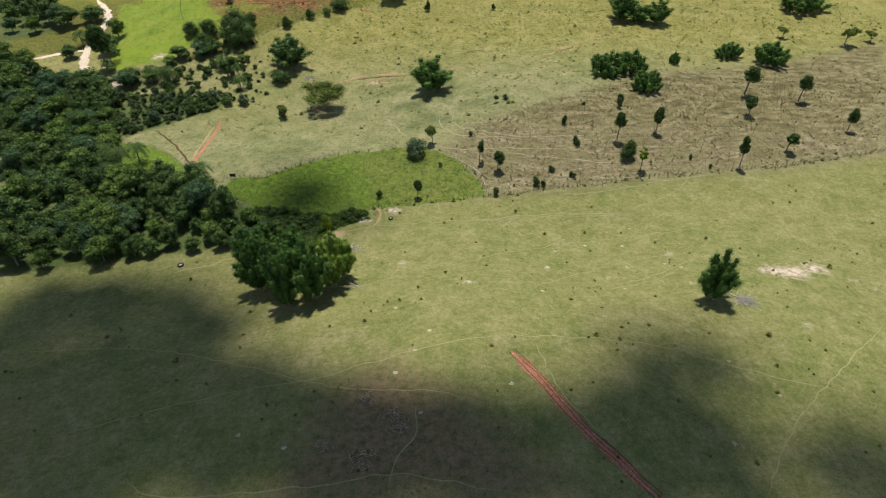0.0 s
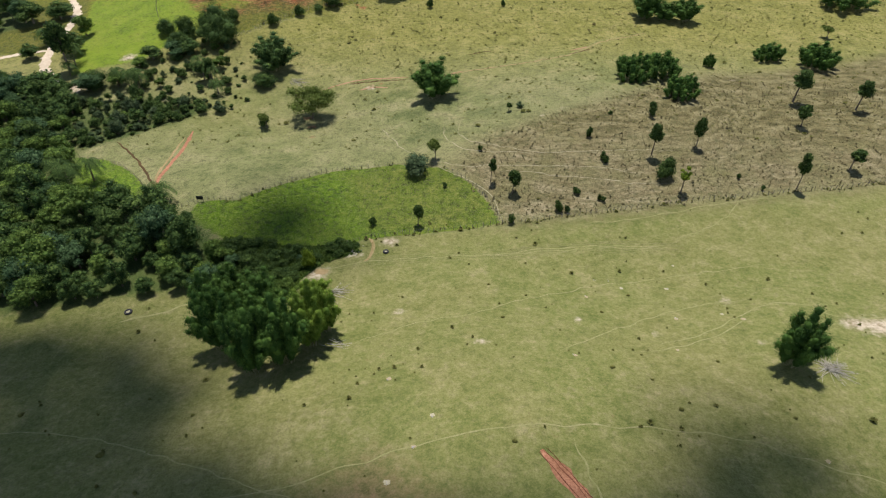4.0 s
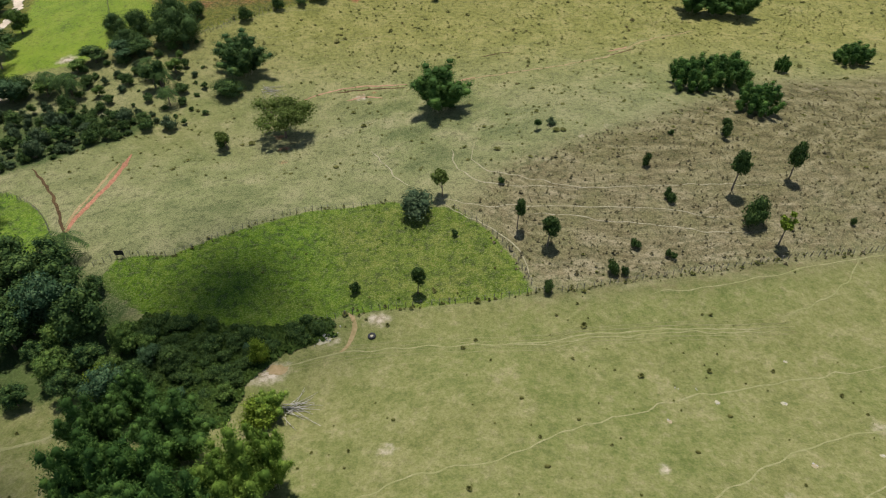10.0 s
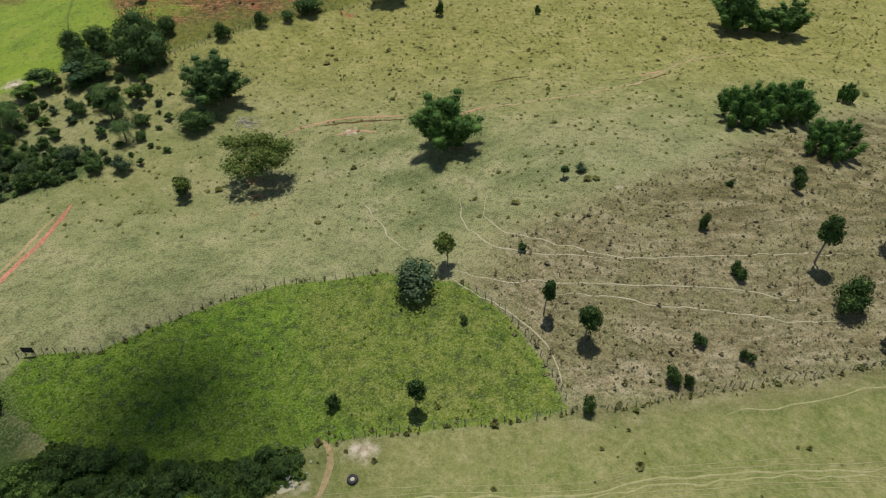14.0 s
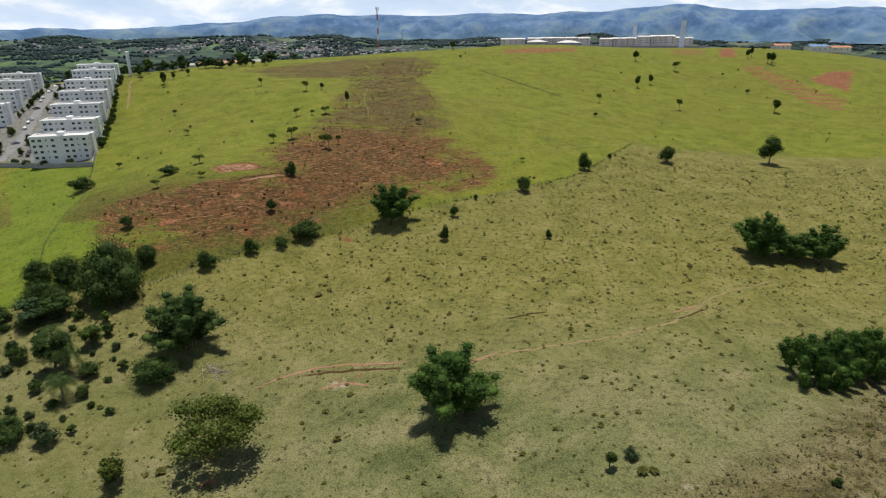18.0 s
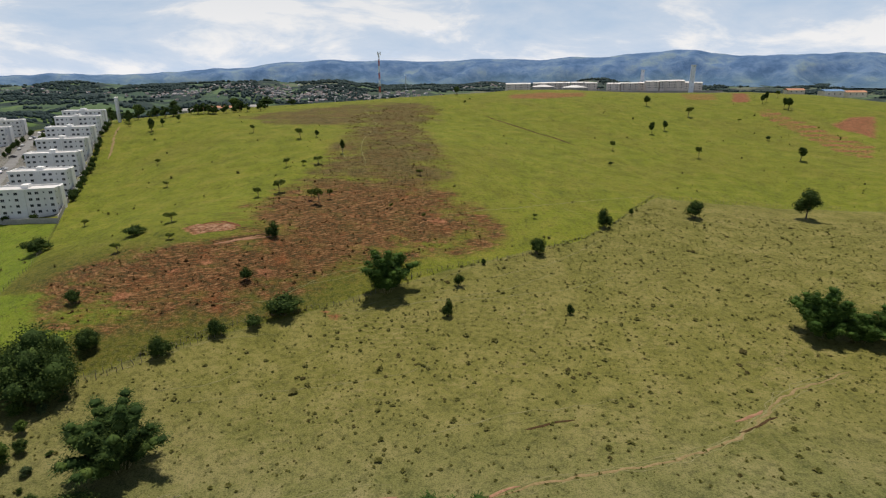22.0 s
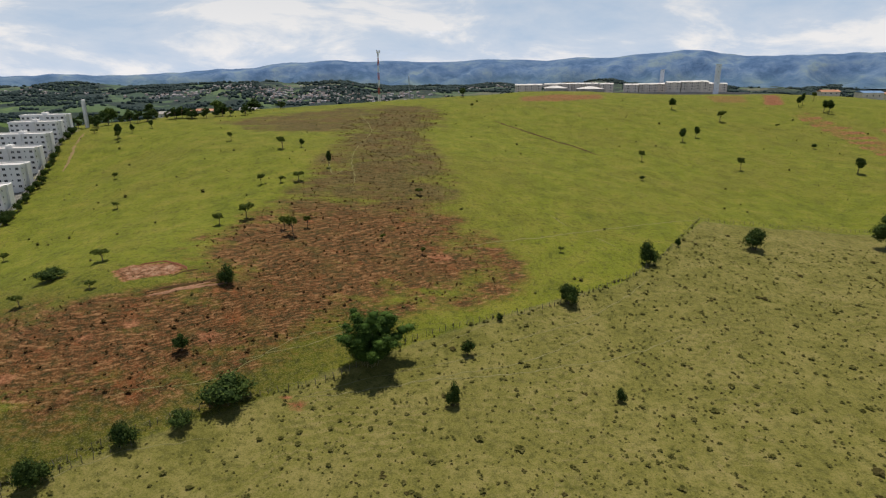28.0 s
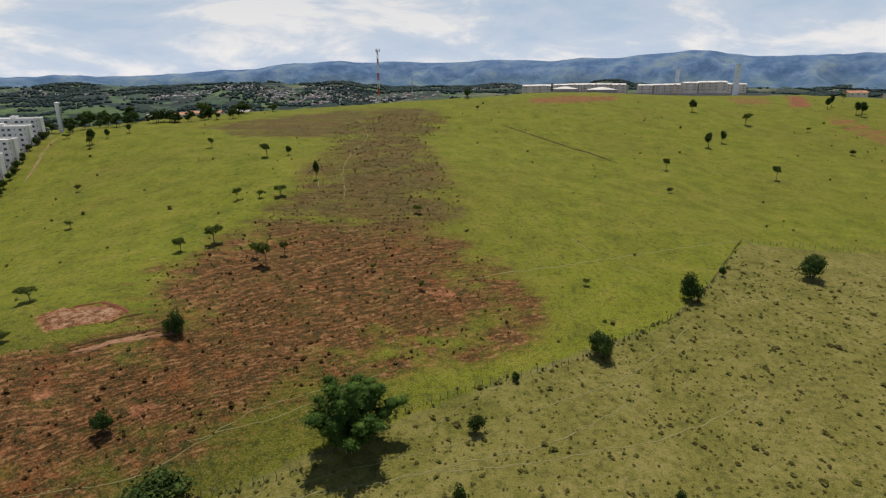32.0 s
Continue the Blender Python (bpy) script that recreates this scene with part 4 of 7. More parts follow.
def ground_sheet():
    gx = spaced(-4700, -150, 150, 4700, 1.6, 1.035)
    gy = spaced(-700, 30, 440, 4900, 1.6, 1.025)
    X, Y = np.meshgrid(gx, gy)
    Z = ground_height(X, Y)
    v = np.stack([X, Y, Z], -1).reshape(-1, 3)
    nx, ny = len(gx), len(gy)
    i = np.arange(nx * ny).reshape(ny, nx)
    f = np.stack([i[:-1, :-1], i[:-1, 1:], i[1:, 1:], i[1:, :-1]], -1).reshape(-1, 4)
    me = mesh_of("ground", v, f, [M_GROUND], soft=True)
    x, y = v[:, 0], v[:, 1]

    def zone(poly, soft):
        return smooth(-soft, soft, inside(x, y, poly))

    lush = np.maximum(zone(LUSH, 1.5), zone(LUSH_B, 2))
    meadow = np.maximum(zone(LUSH_C, 4), zone(LUSH_D, 5))
    dry = zone(DRY, 10)
    up = np.asarray(UPPER, float)
    line = np.interp(x, up[:, 0], up[:, 1])
    upper = smooth(-2.0, 2.0, y - line) * smooth(-430, -300, x)
    upper = np.maximum(upper, smooth(200, 260, x) * smooth(430, 470, y))
    red = np.maximum.reduce([zone(RED_HILL, 19), zone(RED_NECK, 19) * 0.78, zone(BROWN_CREST, 18) * 0.75]) * upper
    neck = smooth(418, 452, y)
    dry_top = dry * smooth(188, 216, y)
    bare = np.maximum.reduce([zone(PIT, 2), zone(TERRACE, 3) * (0.50 + 0.28 * np.sin(y * 0.42 + x * 0.1)), zone(MOUND, 4) * 0.76, zone(RED_BANK, 6) * 0.85])
    for sx, sy, sw in RED_SPOTS:
        bare = np.maximum(bare, 0.8 * np.exp(-((x - sx) ** 2 + ((y - sy) * 1.3) ** 2) / (0.5 * sw * 0.6) ** 2))
    away = np.hypot(x - 0, y - 250)
    brow = 690 + 0.30 * np.clip(x + 150, 0, 400) + 220 * smooth(0, 160, x) - 60 * smooth(-150, -260, x)
    forest = np.clip(smooth(60, 140, y - brow) + smooth(420, 600, np.abs(x)) * 0.8 + smooth(-150, -300, y), 0, 1)
    damp = np.maximum(np.maximum(zone(WOOD, 8), zone(WOOD_FAR, 8)), np.maximum(np.maximum(zone(MARSH, 2), zone(THICKET, 3)), zone(SHRUB_BAND, 5)))
    built = np.maximum(zone(ESTATE, 2), zone(ESTATE_FAR, 3))
    pale, brown = np.zeros(len(x)), zone(NEAR_BROWN, 9)
    for sx, sy, sw in PALE_SPOTS + PALE_SPOTS_B:
        if sw >= 1.8:
            q = max(sw, 2.6)
            pale = np.maximum(pale, (0.9 if sw > 3.4 else 0.55) * np.exp(-((x - sx) ** 2 + ((y - sy) * 1.4) ** 2) / (0.62 * q) ** 2))
    pale = np.maximum(pale, zone(PIT, 2) * 0.32)
    bare = np.maximum(bare, np.maximum(zone(CREST_BANK, 6) * 0.62, zone(CREST_BANK_B, 6) * 0.50))
    olive = upper * smooth(392, 330, y) * smooth(20, -60, x) * (1 - meadow)
    seedy = zone(LUSH_DRY, 4)
    fm = np.asarray(FENCE_MAIN, float)
    fresh = smooth(2, -2, y - np.interp(x, fm[:, 0], fm[:, 1])) * smooth(20, 60, y)
    fresh = np.maximum(fresh, 0.9 * np.exp(-((x + 84) / 30) ** 2 - ((y - 234) / 24) ** 2))
    warm = smooth(225, 310, y) * (1 - upper)
    # zone_d ends with the painted haze, which grows with distance
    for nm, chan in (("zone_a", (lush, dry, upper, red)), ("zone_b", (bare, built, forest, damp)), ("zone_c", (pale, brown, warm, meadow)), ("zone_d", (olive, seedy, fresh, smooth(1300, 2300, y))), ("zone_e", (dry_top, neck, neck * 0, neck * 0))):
        at = me.attributes.new(nm, "FLOAT_COLOR", "POINT")
        at.data.foreach_set("color", np.stack(chan, -1).astype(np.float32).ravel())
    return tagged(new("ground", me), "rolling grazed pasture with dry, lush and red-earth slopes", "ground", kind="structure")


ESTATE = [(-180, 418), (-219, 424), (-262, 432), (-300, 520), (-352, 612), (-300, 640), (-262, 606), (-246, 564), (-220, 500), (-198, 452)]
ESTATE_FAR = [(40, 845), (290, 838), (300, 930), (60, 940)]
ground = ground_sheet()


def ribbon(name, pts, width, mat, label, lift=0.06, wander=0.7, category="trail", seed=1, step=1.2, dip=0.0):
    """A worn strip that follows the ground; dip: it is a cut with sunken middle."""
    c = curve_through(pts, step)
    c = c + np.stack([wave(c[:, 0], c[:, 1], 7, seed), wave(c[:, 0], c[:, 1], 7, seed + 1)], -1) * wander * 0.5
    d = np.gradient(c, axis=0)
    d /= np.linalg.norm(d, axis=1)[:, None] + 1e-9
    nrm = np.stack([-d[:, 1], d[:, 0]], -1)
    s = np.linspace(0, 1, len(c))
    w = width * (0.75 + 0.45 * np.abs(wave(c[:, 0], c[:, 1], 5, seed + 2))) * (0.25 + 0.75 * np.minimum(1, np.minimum(s, 1 - s) * 8))
    rows = []
    for k, off in enumerate((-0.5, -0.2, 0.2, 0.5)):
        jag = (1 + 0.25 * wave(c[:, 0] + 9 * k, c[:, 1], 2.2, seed + 5 + k))
        p = c + nrm * (w * off * jag)[:, None]
        z = ground_height(p[:, 0], p[:, 1]) + lift * (1.0 if k in (1, 2) else 0.35)
        rows.append(np.column_stack([p, z]))
    v = np.stack(rows, 1).reshape(-1, 3)
    n = len(c)
    i = np.arange(n * 4).reshape(n, 4)
    f = np.stack([i[:-1, :-1], i[:-1, 1:], i[1:, 1:], i[1:, :-1]], -1).reshape(-1, 4)
    return tagged(new(name, mesh_of(name, v, f, [mat], soft=True)), label, category, kind="structure")


seed = 20
for group_of, width in ((TRAILS_FIELD, 0.27), (TRAILS_FIELD2, 0.27), (TRAILS_DRY, 0.27), (TRAILS_MID, 0.28), (TRAILS_HILL, 0.42), (TRAILS_SLOPE, 0.20)):
    for k, pts in enumerate(group_of):
        seed += 7
        ditch = group_of is TRAILS_HILL and k == 2
        wide = group_of is TRAILS_MID and k == 1
        ribbon("cattle_trail", pts, 2.3 if ditch else 0.75 if wide else 1.5 if group_of is TRAILS_HILL and k == 3 else width, M_DITCH if ditch else M_RED_TRAIL if wide or (group_of is TRAILS_HILL and k == 3) else M_DRY_TRAIL if group_of is TRAILS_DRY else M_TRAIL, "dark shallow ditch across the far hill" if ditch else "narrow pale trodden cattle trail across grass", seed=seed)
for k, pts in enumerate(TRAILS_ROAD):
    seed += 7
    ribbon("cattle_trail", pts, (0.34, 0.28, 0.6, 0.9)[k], M_TRAIL if k < 3 else M_RED_TRAIL, "pale double-rutted farm track across pasture", seed=seed)
for pts in TRAILS_ROAD[:2]:
    for off in (-1.7, -0.8, 0.9, 1.9):
        seed += 7
        a = int(abs(off) * 10) % 2
        ribbon("cattle_trail", [(x + 0.1 * off, y + off) for x, y in pts[a:]], 0.11, M_TRAIL, "faint braided wheel rut beside farm track", seed=seed, wander=0.25)
for off in (-1.6, 1.3, 2.6):
    seed += 7
    ribbon("cattle_trail", [(x, y + off * (0.6 + 0.4 * math.sin(x * 0.2))) for x, y in TRAILS_MID[1]], 0.26, M_TRAIL, "thin side trail beside reddish path", seed=seed, wander=1.2)
for k, pts in enumerate(GULLIES):
    seed += 7
    ribbon("red_gully", pts, (2.5, 1.5)[k], M_RED, "eroded red-earth gully cut into the grass", lift=0.10, category="gully", seed=seed, wander=0.3)
# wheel ruts in the near gully and the cuts beside the others
for off, wide in ((-0.55, 0.22), (0.35, 0.26), (1.05, 0.16)):
    seed += 7
    ribbon("red_gully", [(x + off, y + off * 0.4) for x, y in GULLIES[0]], wide, M_RUT, "dark wheel rut in red-earth gully", lift=0.16, category="gully", seed=seed, wander=0.3)
ribbon("cattle_trail", [(20.5, 85.0), (22.3, 76.1), (25.0, 69.0), (31.0, 60.0)], 0.30, M_TRAIL, "narrow pale trodden cattle trail across grass", seed=812)
ribbon("red_gully", [(-116.2, 212.0), (-107.7, 203.6), (-100.0, 194.4), (-93.3, 185.0), (-89.5, 179.0)], 0.8, M_DITCH, "dark narrow ditch running down to the wood", lift=0.08, category="gully", seed=813, wander=0.4)
ribbon("red_gully", [(-92.6, 214.0), (-93.2, 203.0), (-92.8, 192.0), (-91.6, 183.0)], 0.9, M_RED_TRAIL, "worn pinkish bank beside red gully", lift=0.05, category="gully", seed=814, wander=0.4)
for pts in DARK_CUTS:
    seed += 7
    ribbon("red_gully", pts, 0.85, M_DITCH, "dark eroded bank edge in the grass", lift=0.07, category="gully", seed=seed, wander=0.6)
# scooped red scar and eroded bank on the hill
for pts, wide, mat, label in (([(-97.0, 373.6), (-91.0, 375.4), (-85.0, 373.2), (-82.5, 370.5)], 1.1, M_RUT, "dark red back edge of a scooped earth scar"),
                              ([(-87.2, 356.6), (-84.0, 359.8), (-79.0, 363.3), (-75.0, 365.4), (-70.0, 367.6)], 1.1, M_DITCH, "dark undercut bank in red earth"),
                              ([(-85.8, 355.2), (-82.6, 358.0), (-77.8, 361.4), (-74.0, 363.4), (-69.6, 365.4)], 0.9, M_SOIL_RED, "pale reddish soil washed from a bank")):
    seed += 7
    ribbon("red_gully", pts, wide, mat, label, lift=0.15, category="gully", seed=seed, wander=0.5)
for pts in GULLIES2:
    seed += 7
    ribbon("red_gully", pts, 0.8, M_SOIL_RED, "small eroded red-earth ditch in the grass", lift=0.10, category="gully", seed=seed, wander=0.8)
tagged(ribbon("dirt_road", ROAD_DIRT, 4.2, M_DIRT_ROAD, "pale unpaved country road beside woodland", lift=0.12, category="road", seed=3), kind="structure")
tagged(ribbon("dirt_road", ROAD_DIRT_B, 2.6, M_DIRT_ROAD, "pale unpaved side track", lift=0.12, category="road", seed=4), kind="structure")


def patch(name, x, y, w, mat, label, seed):
    """A bare spot with an uneven outline, slightly domed."""
    r = np.random.RandomState(seed)
    n = 14
    a = np.arange(n) * 2 * math.pi / n
    rad = w / 2 * (0.7 + 0.5 * r.rand(n))
    rings = []
    for s in (1.0, 0.55):
        px, py = x + np.cos(a) * rad * s, y + np.sin(a) * rad * s * 0.8
        rings.append(np.column_stack([px, py, ground_height(px, py) + (0.03 if s == 1.0 else 0.09)]))
    v = np.vstack([*rings, [[x, y, float(ground_height(x, y)) + 0.10]]])
    f = [(i, (i + 1) % n, n + (i + 1) % n) for i in range(n)] + [(i, n + (i + 1) % n, n + i) for i in range(n)]
    f += [(n + i, n + (i + 1) % n, 2 * n) for i in range(n)]
    return tagged(new(name, mesh_of(name, v, f, [mat], soft=True)), label, "bare patch", kind="structure")


for k, (x, y, w) in enumerate(PALE_SPOTS + PALE_SPOTS_B):
    seed += 1
    if 1.0 < w < 1.8:
        patch("bare_patch", x, y, w * 0.7, M_SOIL if k % 2 else M_PALE, "pale worn earth patch in short grass", seed)

# ---- plants ----
def cards(points, normals, size, rs, long=1.4, droop=0.0, along=None, loose=0.55):
    """Leaf sprays: one bent four-sided spray at each point."""
    n = len(points)
    nn = normals + rs.normal(0, loose, (n, 3))
    nn /= np.linalg.norm(nn, axis=1)[:, None] + 1e-9
    u = np.cross(nn, rs.normal(0, 1, (n, 3)))
    if along is not None:
        u = along + rs.normal(0, 0.35, (n, 3))
    u[:, 2] -= droop
    u /= np.linalg.norm(u, axis=1)[:, None] + 1e-9
    w = np.cross(nn, u)
    s = size * rs.uniform(0.6, 1.35, n)[:, None]
    a, b = u * s * long * 0.5, w * s * 0.5
    sag = nn * s * 0.22
    v = np.stack([points - a - sag, points - b, points + a - sag, points + b], 1).reshape(-1, 3)
    f = np.arange(n * 4).reshape(n, 4)
    return v, f


@functools.lru_cache(None)
def ball(fine=1):
    bm = bmesh.new()
    bmesh.ops.create_icosphere(bm, subdivisions=fine, radius=1.0)
    out = (np.array([v.co[:] for v in bm.verts]), np.array([[v.index for v in f.verts] for f in bm.faces]))
    bm.free()
    return out


def lumps(centres, radii, rs, flat=0.85, keep=0.72, fine=1):
    """Dense inner foliage: knobbly masses that fill the crown."""
    bv, bf = ball(fine)
    out = []
    for c, r in zip(centres, radii):
        v = bv * (1 + 0.28 * wave(bv[:, 0] * 3 + c[0], bv[:, 1] * 3 + bv[:, 2] * 2 + c[1], 2.4, int(rs.randint(1e6)))[:, None])
        out.append((c + v * r * keep * np.array([1, 1, flat]), np.column_stack([bf, bf[:, 2]])))
    return out


def crown_of(centres, radii, count, size, rs, flat=0.85, long=1.3, droop=0.0, keep=0.72, loose=(0.60, 1.22)):
    centres, radii = np.asarray(centres, float), np.asarray(radii, float)
    pick = rs.choice(len(centres), count, p=radii ** 2 / (radii ** 2).sum())
    d = rs.normal(0, 1, (count, 3))
    d[:, 2] += 0.25
    d /= np.linalg.norm(d, axis=1)[:, None]
    rad = radii[pick] * rs.uniform(*loose, count)
    p = centres[pick] + d * rad[:, None] * np.array([1, 1, flat])
    tri = lumps(centres, radii, rs, flat, keep)
    cv, cf = cards(p, d, size, rs, long, droop)
    v, f = joined(tri + [(cv, cf)])
    return v, f


def foliage_mesh(name, v, f, mat):
    """Sprays and inner masses in one mesh; triangles hold a doubled corner until here."""
    tri = f[:, 2] == f[:, 3]
    me = bpy.data.meshes.new(name)
    loops = np.concatenate([f[tri][:, :3].ravel(), f[~tri].ravel()])
    starts = np.concatenate([np.arange(tri.sum()) * 3, tri.sum() * 3 + np.arange((~tri).sum()) * 4])
    me.vertices.add(len(v))
    me.vertices.foreach_set("co", v.astype(np.float32).ravel())
    me.loops.add(len(loops))
    me.loops.foreach_set("vertex_index", loops.astype(np.int32))
    me.polygons.add(len(starts))
    me.polygons.foreach_set("loop_start", starts.astype(np.int32))
    me.polygons.foreach_set("use_smooth", np.concatenate([np.ones(tri.sum(), bool), np.zeros((~tri).sum(), bool)]))
    me.materials.append(mat)
    me.update(calc_edges=True)
    return me


def tree_kind(name, seed, height, spread, mat, bole=0.35, lobes=12, count=1500, size=0.55, flat=0.8, shape="round", label="", category="tree", keep=0.66):
    """A broadleaf tree: tapered trunk with limbs, and a lobed crown."""
    rs = np.random.RandomState(seed)
    root = new(name)
    cz, ch = height * (bole + 1) / 2, height * (1 - bole) / 2
    cen, rad = [], []
    for k in range(lobes):
        a, e = rs.uniform(0, 2 * math.pi), rs.uniform(-0.8, 1.0)
        reach = math.sqrt(max(0.0, 1 - e * e)) * rs.uniform(0.35, 0.85)
        if shape == "flat":
            e = rs.uniform(-0.35, 0.55)
            reach = rs.uniform(0.3, 0.95)
        cen.append((math.cos(a) * reach * spread / 2 * 0.85, math.sin(a) * reach * spread / 2 * 0.85, cz + e * ch * 0.72))
        rad.append(spread * rs.uniform(0.10, 0.22) * (0.8 if shape == "flat" else 1.0))
    lean = np.array([rs.uniform(-0.06, 0.06), rs.uniform(-0.06, 0.06)]) * height
    pieces = []
    top = height * (bole + 0.25)
    s = np.linspace(0, 1, 6)
    r0 = max(0.07, 0.022 * height)
    stem = np.column_stack([lean[0] * s ** 2, lean[1] * s ** 2, -0.4 + (top + 0.4) * s])
    pieces.append(tube(stem, r0 * (1.25 - 0.75 * s), 7))
    for c in cen[:8]:
        b = stem[3 + (len(pieces) % 2)]
        m = (b + np.array(c)) / 2 + np.array([0, 0, 0.05 * height])
        pieces.append(tube(np.array([b, m, c]), [r0 * 0.5, r0 * 0.32, r0 * 0.12], 5))
    v, f = joined(pieces)
    child("trunk", mesh_of("trunk", v, f, [M_BARK], soft=True), root)
    cv, cf = crown_of(cen, rad, count, size, rs, flat, keep=keep)
    child("crown", foliage_mesh("crown", cv, cf, mat), root)
    return tagged(root, label, category)


def bush_kind(name, seed, height, spread, mat, lobes=9, count=1500, size=0.32, label="", category="bush"):
    rs = np.random.RandomState(seed)
    root = new(name)
    cen, rad = [], []
    for k in range(lobes):
        a, r = rs.uniform(0, 2 * math.pi), rs.uniform(0.0, 0.34) * spread
        q = rs.uniform(0.16, 0.25) * spread
        cen.append((math.cos(a) * r, math.sin(a) * r, rs.uniform(0.25, 0.80) * height * (1 - 0.9 * r / spread)))
        rad.append(q)
    stems = [tube(np.array([(c[0] * 0.15, c[1] * 0.15, -0.3), (c[0] * 0.5, c[1] * 0.5, c[2] * 0.5), c]), [0.07, 0.05, 0.02], 5) for c in cen[:6]]
    v, f = joined(stems)
    child("stem", mesh_of("stem", v, f, [M_BARK], soft=True), root)
    cv, cf = crown_of(cen, rad, count, size, rs, 0.85, keep=0.62)
    cv[:, 2] = np.maximum(cv[:, 2], -0.05)
    child("crown", foliage_mesh("crown", cv, cf, mat), root)
    return tagged(root, label, category)


def bamboo_kind(name, seed, height, spread, mat, culms=27, count=640, label="", size=0.165, foot=0.10, girth_of=0.098):
    """A clump of arching culms that each end in a full, rounded, nodding plume of small leaves."""
    rs = np.random.RandomState(seed)
    root = new(name)
    pieces, pts, nor, run, cen, rad = [], [], [], [], [], []
    for k in range(culms):
        a = k * 2.39996 + rs.uniform(-0.4, 0.4)
        q = math.sqrt((k + 0.5) / culms)
        way = np.array([math.cos(a), math.sin(a), 0])
        base = way * foot * spread * q
        out = way * spread * 0.45 * q * rs.uniform(0.70, 1.15)
        h = height * (1.04 - 0.42 * q * q) * rs.uniform(0.62, 1.10)
        s = np.linspace(0, 1, 13)
        path = base + (out - base) * (s ** 1.25)[:, None]
        path[:, 2] = h * (1.22 * s - 0.22 * s ** 3 - 0.16 * q * s ** 6) - 0.3 * (1 - s)
        pieces.append(tube(path[::3], np.linspace(0.07, 0.015, 5), 4))
        full = spread * girth_of * rs.uniform(0.70, 1.20)
        t = rs.uniform(0.12, 1.0, count) ** 0.7
        def girth(u):
            return full * (0.28 + 0.72 * np.sin(np.pi * np.clip((u - 0.10) / 1.02, 0, 1)) ** 0.7)
        i = np.minimum((t * 12).astype(int), 11)
        c = path[i] + (path[i + 1] - path[i]) * (t * 12 - i)[:, None]
        d = rs.normal(0, 1, (count, 3))
        d /= np.linalg.norm(d, axis=1)[:, None]
        # leaves bunch into tufts along the plume
        bunch = 1.0 + 0.22 * np.sin(t * 31 + a * 3) + 0.14 * np.sin(7 * np.arctan2(d[:, 1], d[:, 0]) + 9 * t)
        pts.append(c + d * (girth(t) * bunch * rs.uniform(0.72, 1.12, count))[:, None])
        nor.append(d + np.array([0, 0, 0.45]))
        tan = path[i + 1] - path[i]
        run.append(tan / np.linalg.norm(tan, axis=1)[:, None] * 0.35 + d * 0.9)
        for u in (0.30, 0.48, 0.66, 0.82, 0.95):
            m = int(u * 12)
            cen.append(path[m])
            rad.append(float(girth(u)))
    v, f = joined(pieces)
    tagged(child("cane_stand", mesh_of("cane_stand", v, f, [M_CANE], soft=True), root), kind="stuff")
    cv, cf = joined(lumps(cen, rad, rs, 1.1, 0.72) + [cards(np.vstack(pts), np.vstack(nor), size, rs, 2.4, 0.30, np.vstack(run), 0.40)])
    child("foliage", foliage_mesh("foliage", cv, cf, mat), root)
    return tagged(root, label, "bamboo")


def palm_kind(name, seed, height, spread, label=""):
    rs = np.random.RandomState(seed)
    root = new(name)
    s = np.linspace(0, 1, 7)
    stem = np.column_stack([0.5 * s ** 2, 0.2 * s, -0.3 + (height * 0.72 + 0.3) * s])
    v, f = tube(stem, 0.24 - 0.08 * s, 8)
    child("trunk", mesh_of("trunk", v, f, [M_BARK], soft=True), root)
    top = stem[-1]
    for k in range(20):
        out = []
        a, tilt = k * 2.4, rs.uniform(-0.1, 1.0)
        t = np.linspace(0, 1, 9)
        reach = spread * 0.55
        rib = np.column_stack([math.cos(a) * reach * t, math.sin(a) * reach * t, reach * (tilt * t - 1.15 * t * t)]) + top
        side = np.array([-math.sin(a), math.cos(a), 0])
        for i in range(8):
            for sgn in (-1, 1):
                for j in range(2):
                    b = rib[i] + (rib[i + 1] - rib[i]) * (0.5 * j)
                    tip = b + sgn * side * 0.75 + np.array([math.cos(a) * 0.3, math.sin(a) * 0.3, -0.45])
                    e = (rib[i + 1] - rib[i]) * 0.32
                    out.append((np.array([b, b + e, tip + e * 0.3, tip]), np.array([[0, 1, 2, 3]])))
        v, f = joined(out)
        child("frond", mesh_of("frond", v, f, [M_LEAF]), root)
    return tagged(root, label, "palm")


class Kind:
    """Prototypes of one kind of plant, copied to every place where it grows."""

    def __init__(self, protos):
        self.protos, self.free = protos, [True] * len(protos)
        self.first = [None] * len(protos)

    def grow(self, k, x, y, w, h, turn, group="", label=""):
        proto, height, spread = self.protos[k % len(self.protos)]
        z = float(ground_height(x, y)) - 0.05
        m = Matrix.LocRotScale((x, y, z), Euler((0, 0, turn)), (w / spread, w / spread, h / height))
        if self.first[k % len(self.protos)] is None:
            self.first[k % len(self.protos)] = (proto, m)
            ob = proto
        else:
            ob = copy_thing(proto, m)
        if group or label:
            tagged(ob, label, "", group)
        return ob

    def settle(self):
        for item in self.first:
            if item:
                item[0].matrix_basis = item[1]


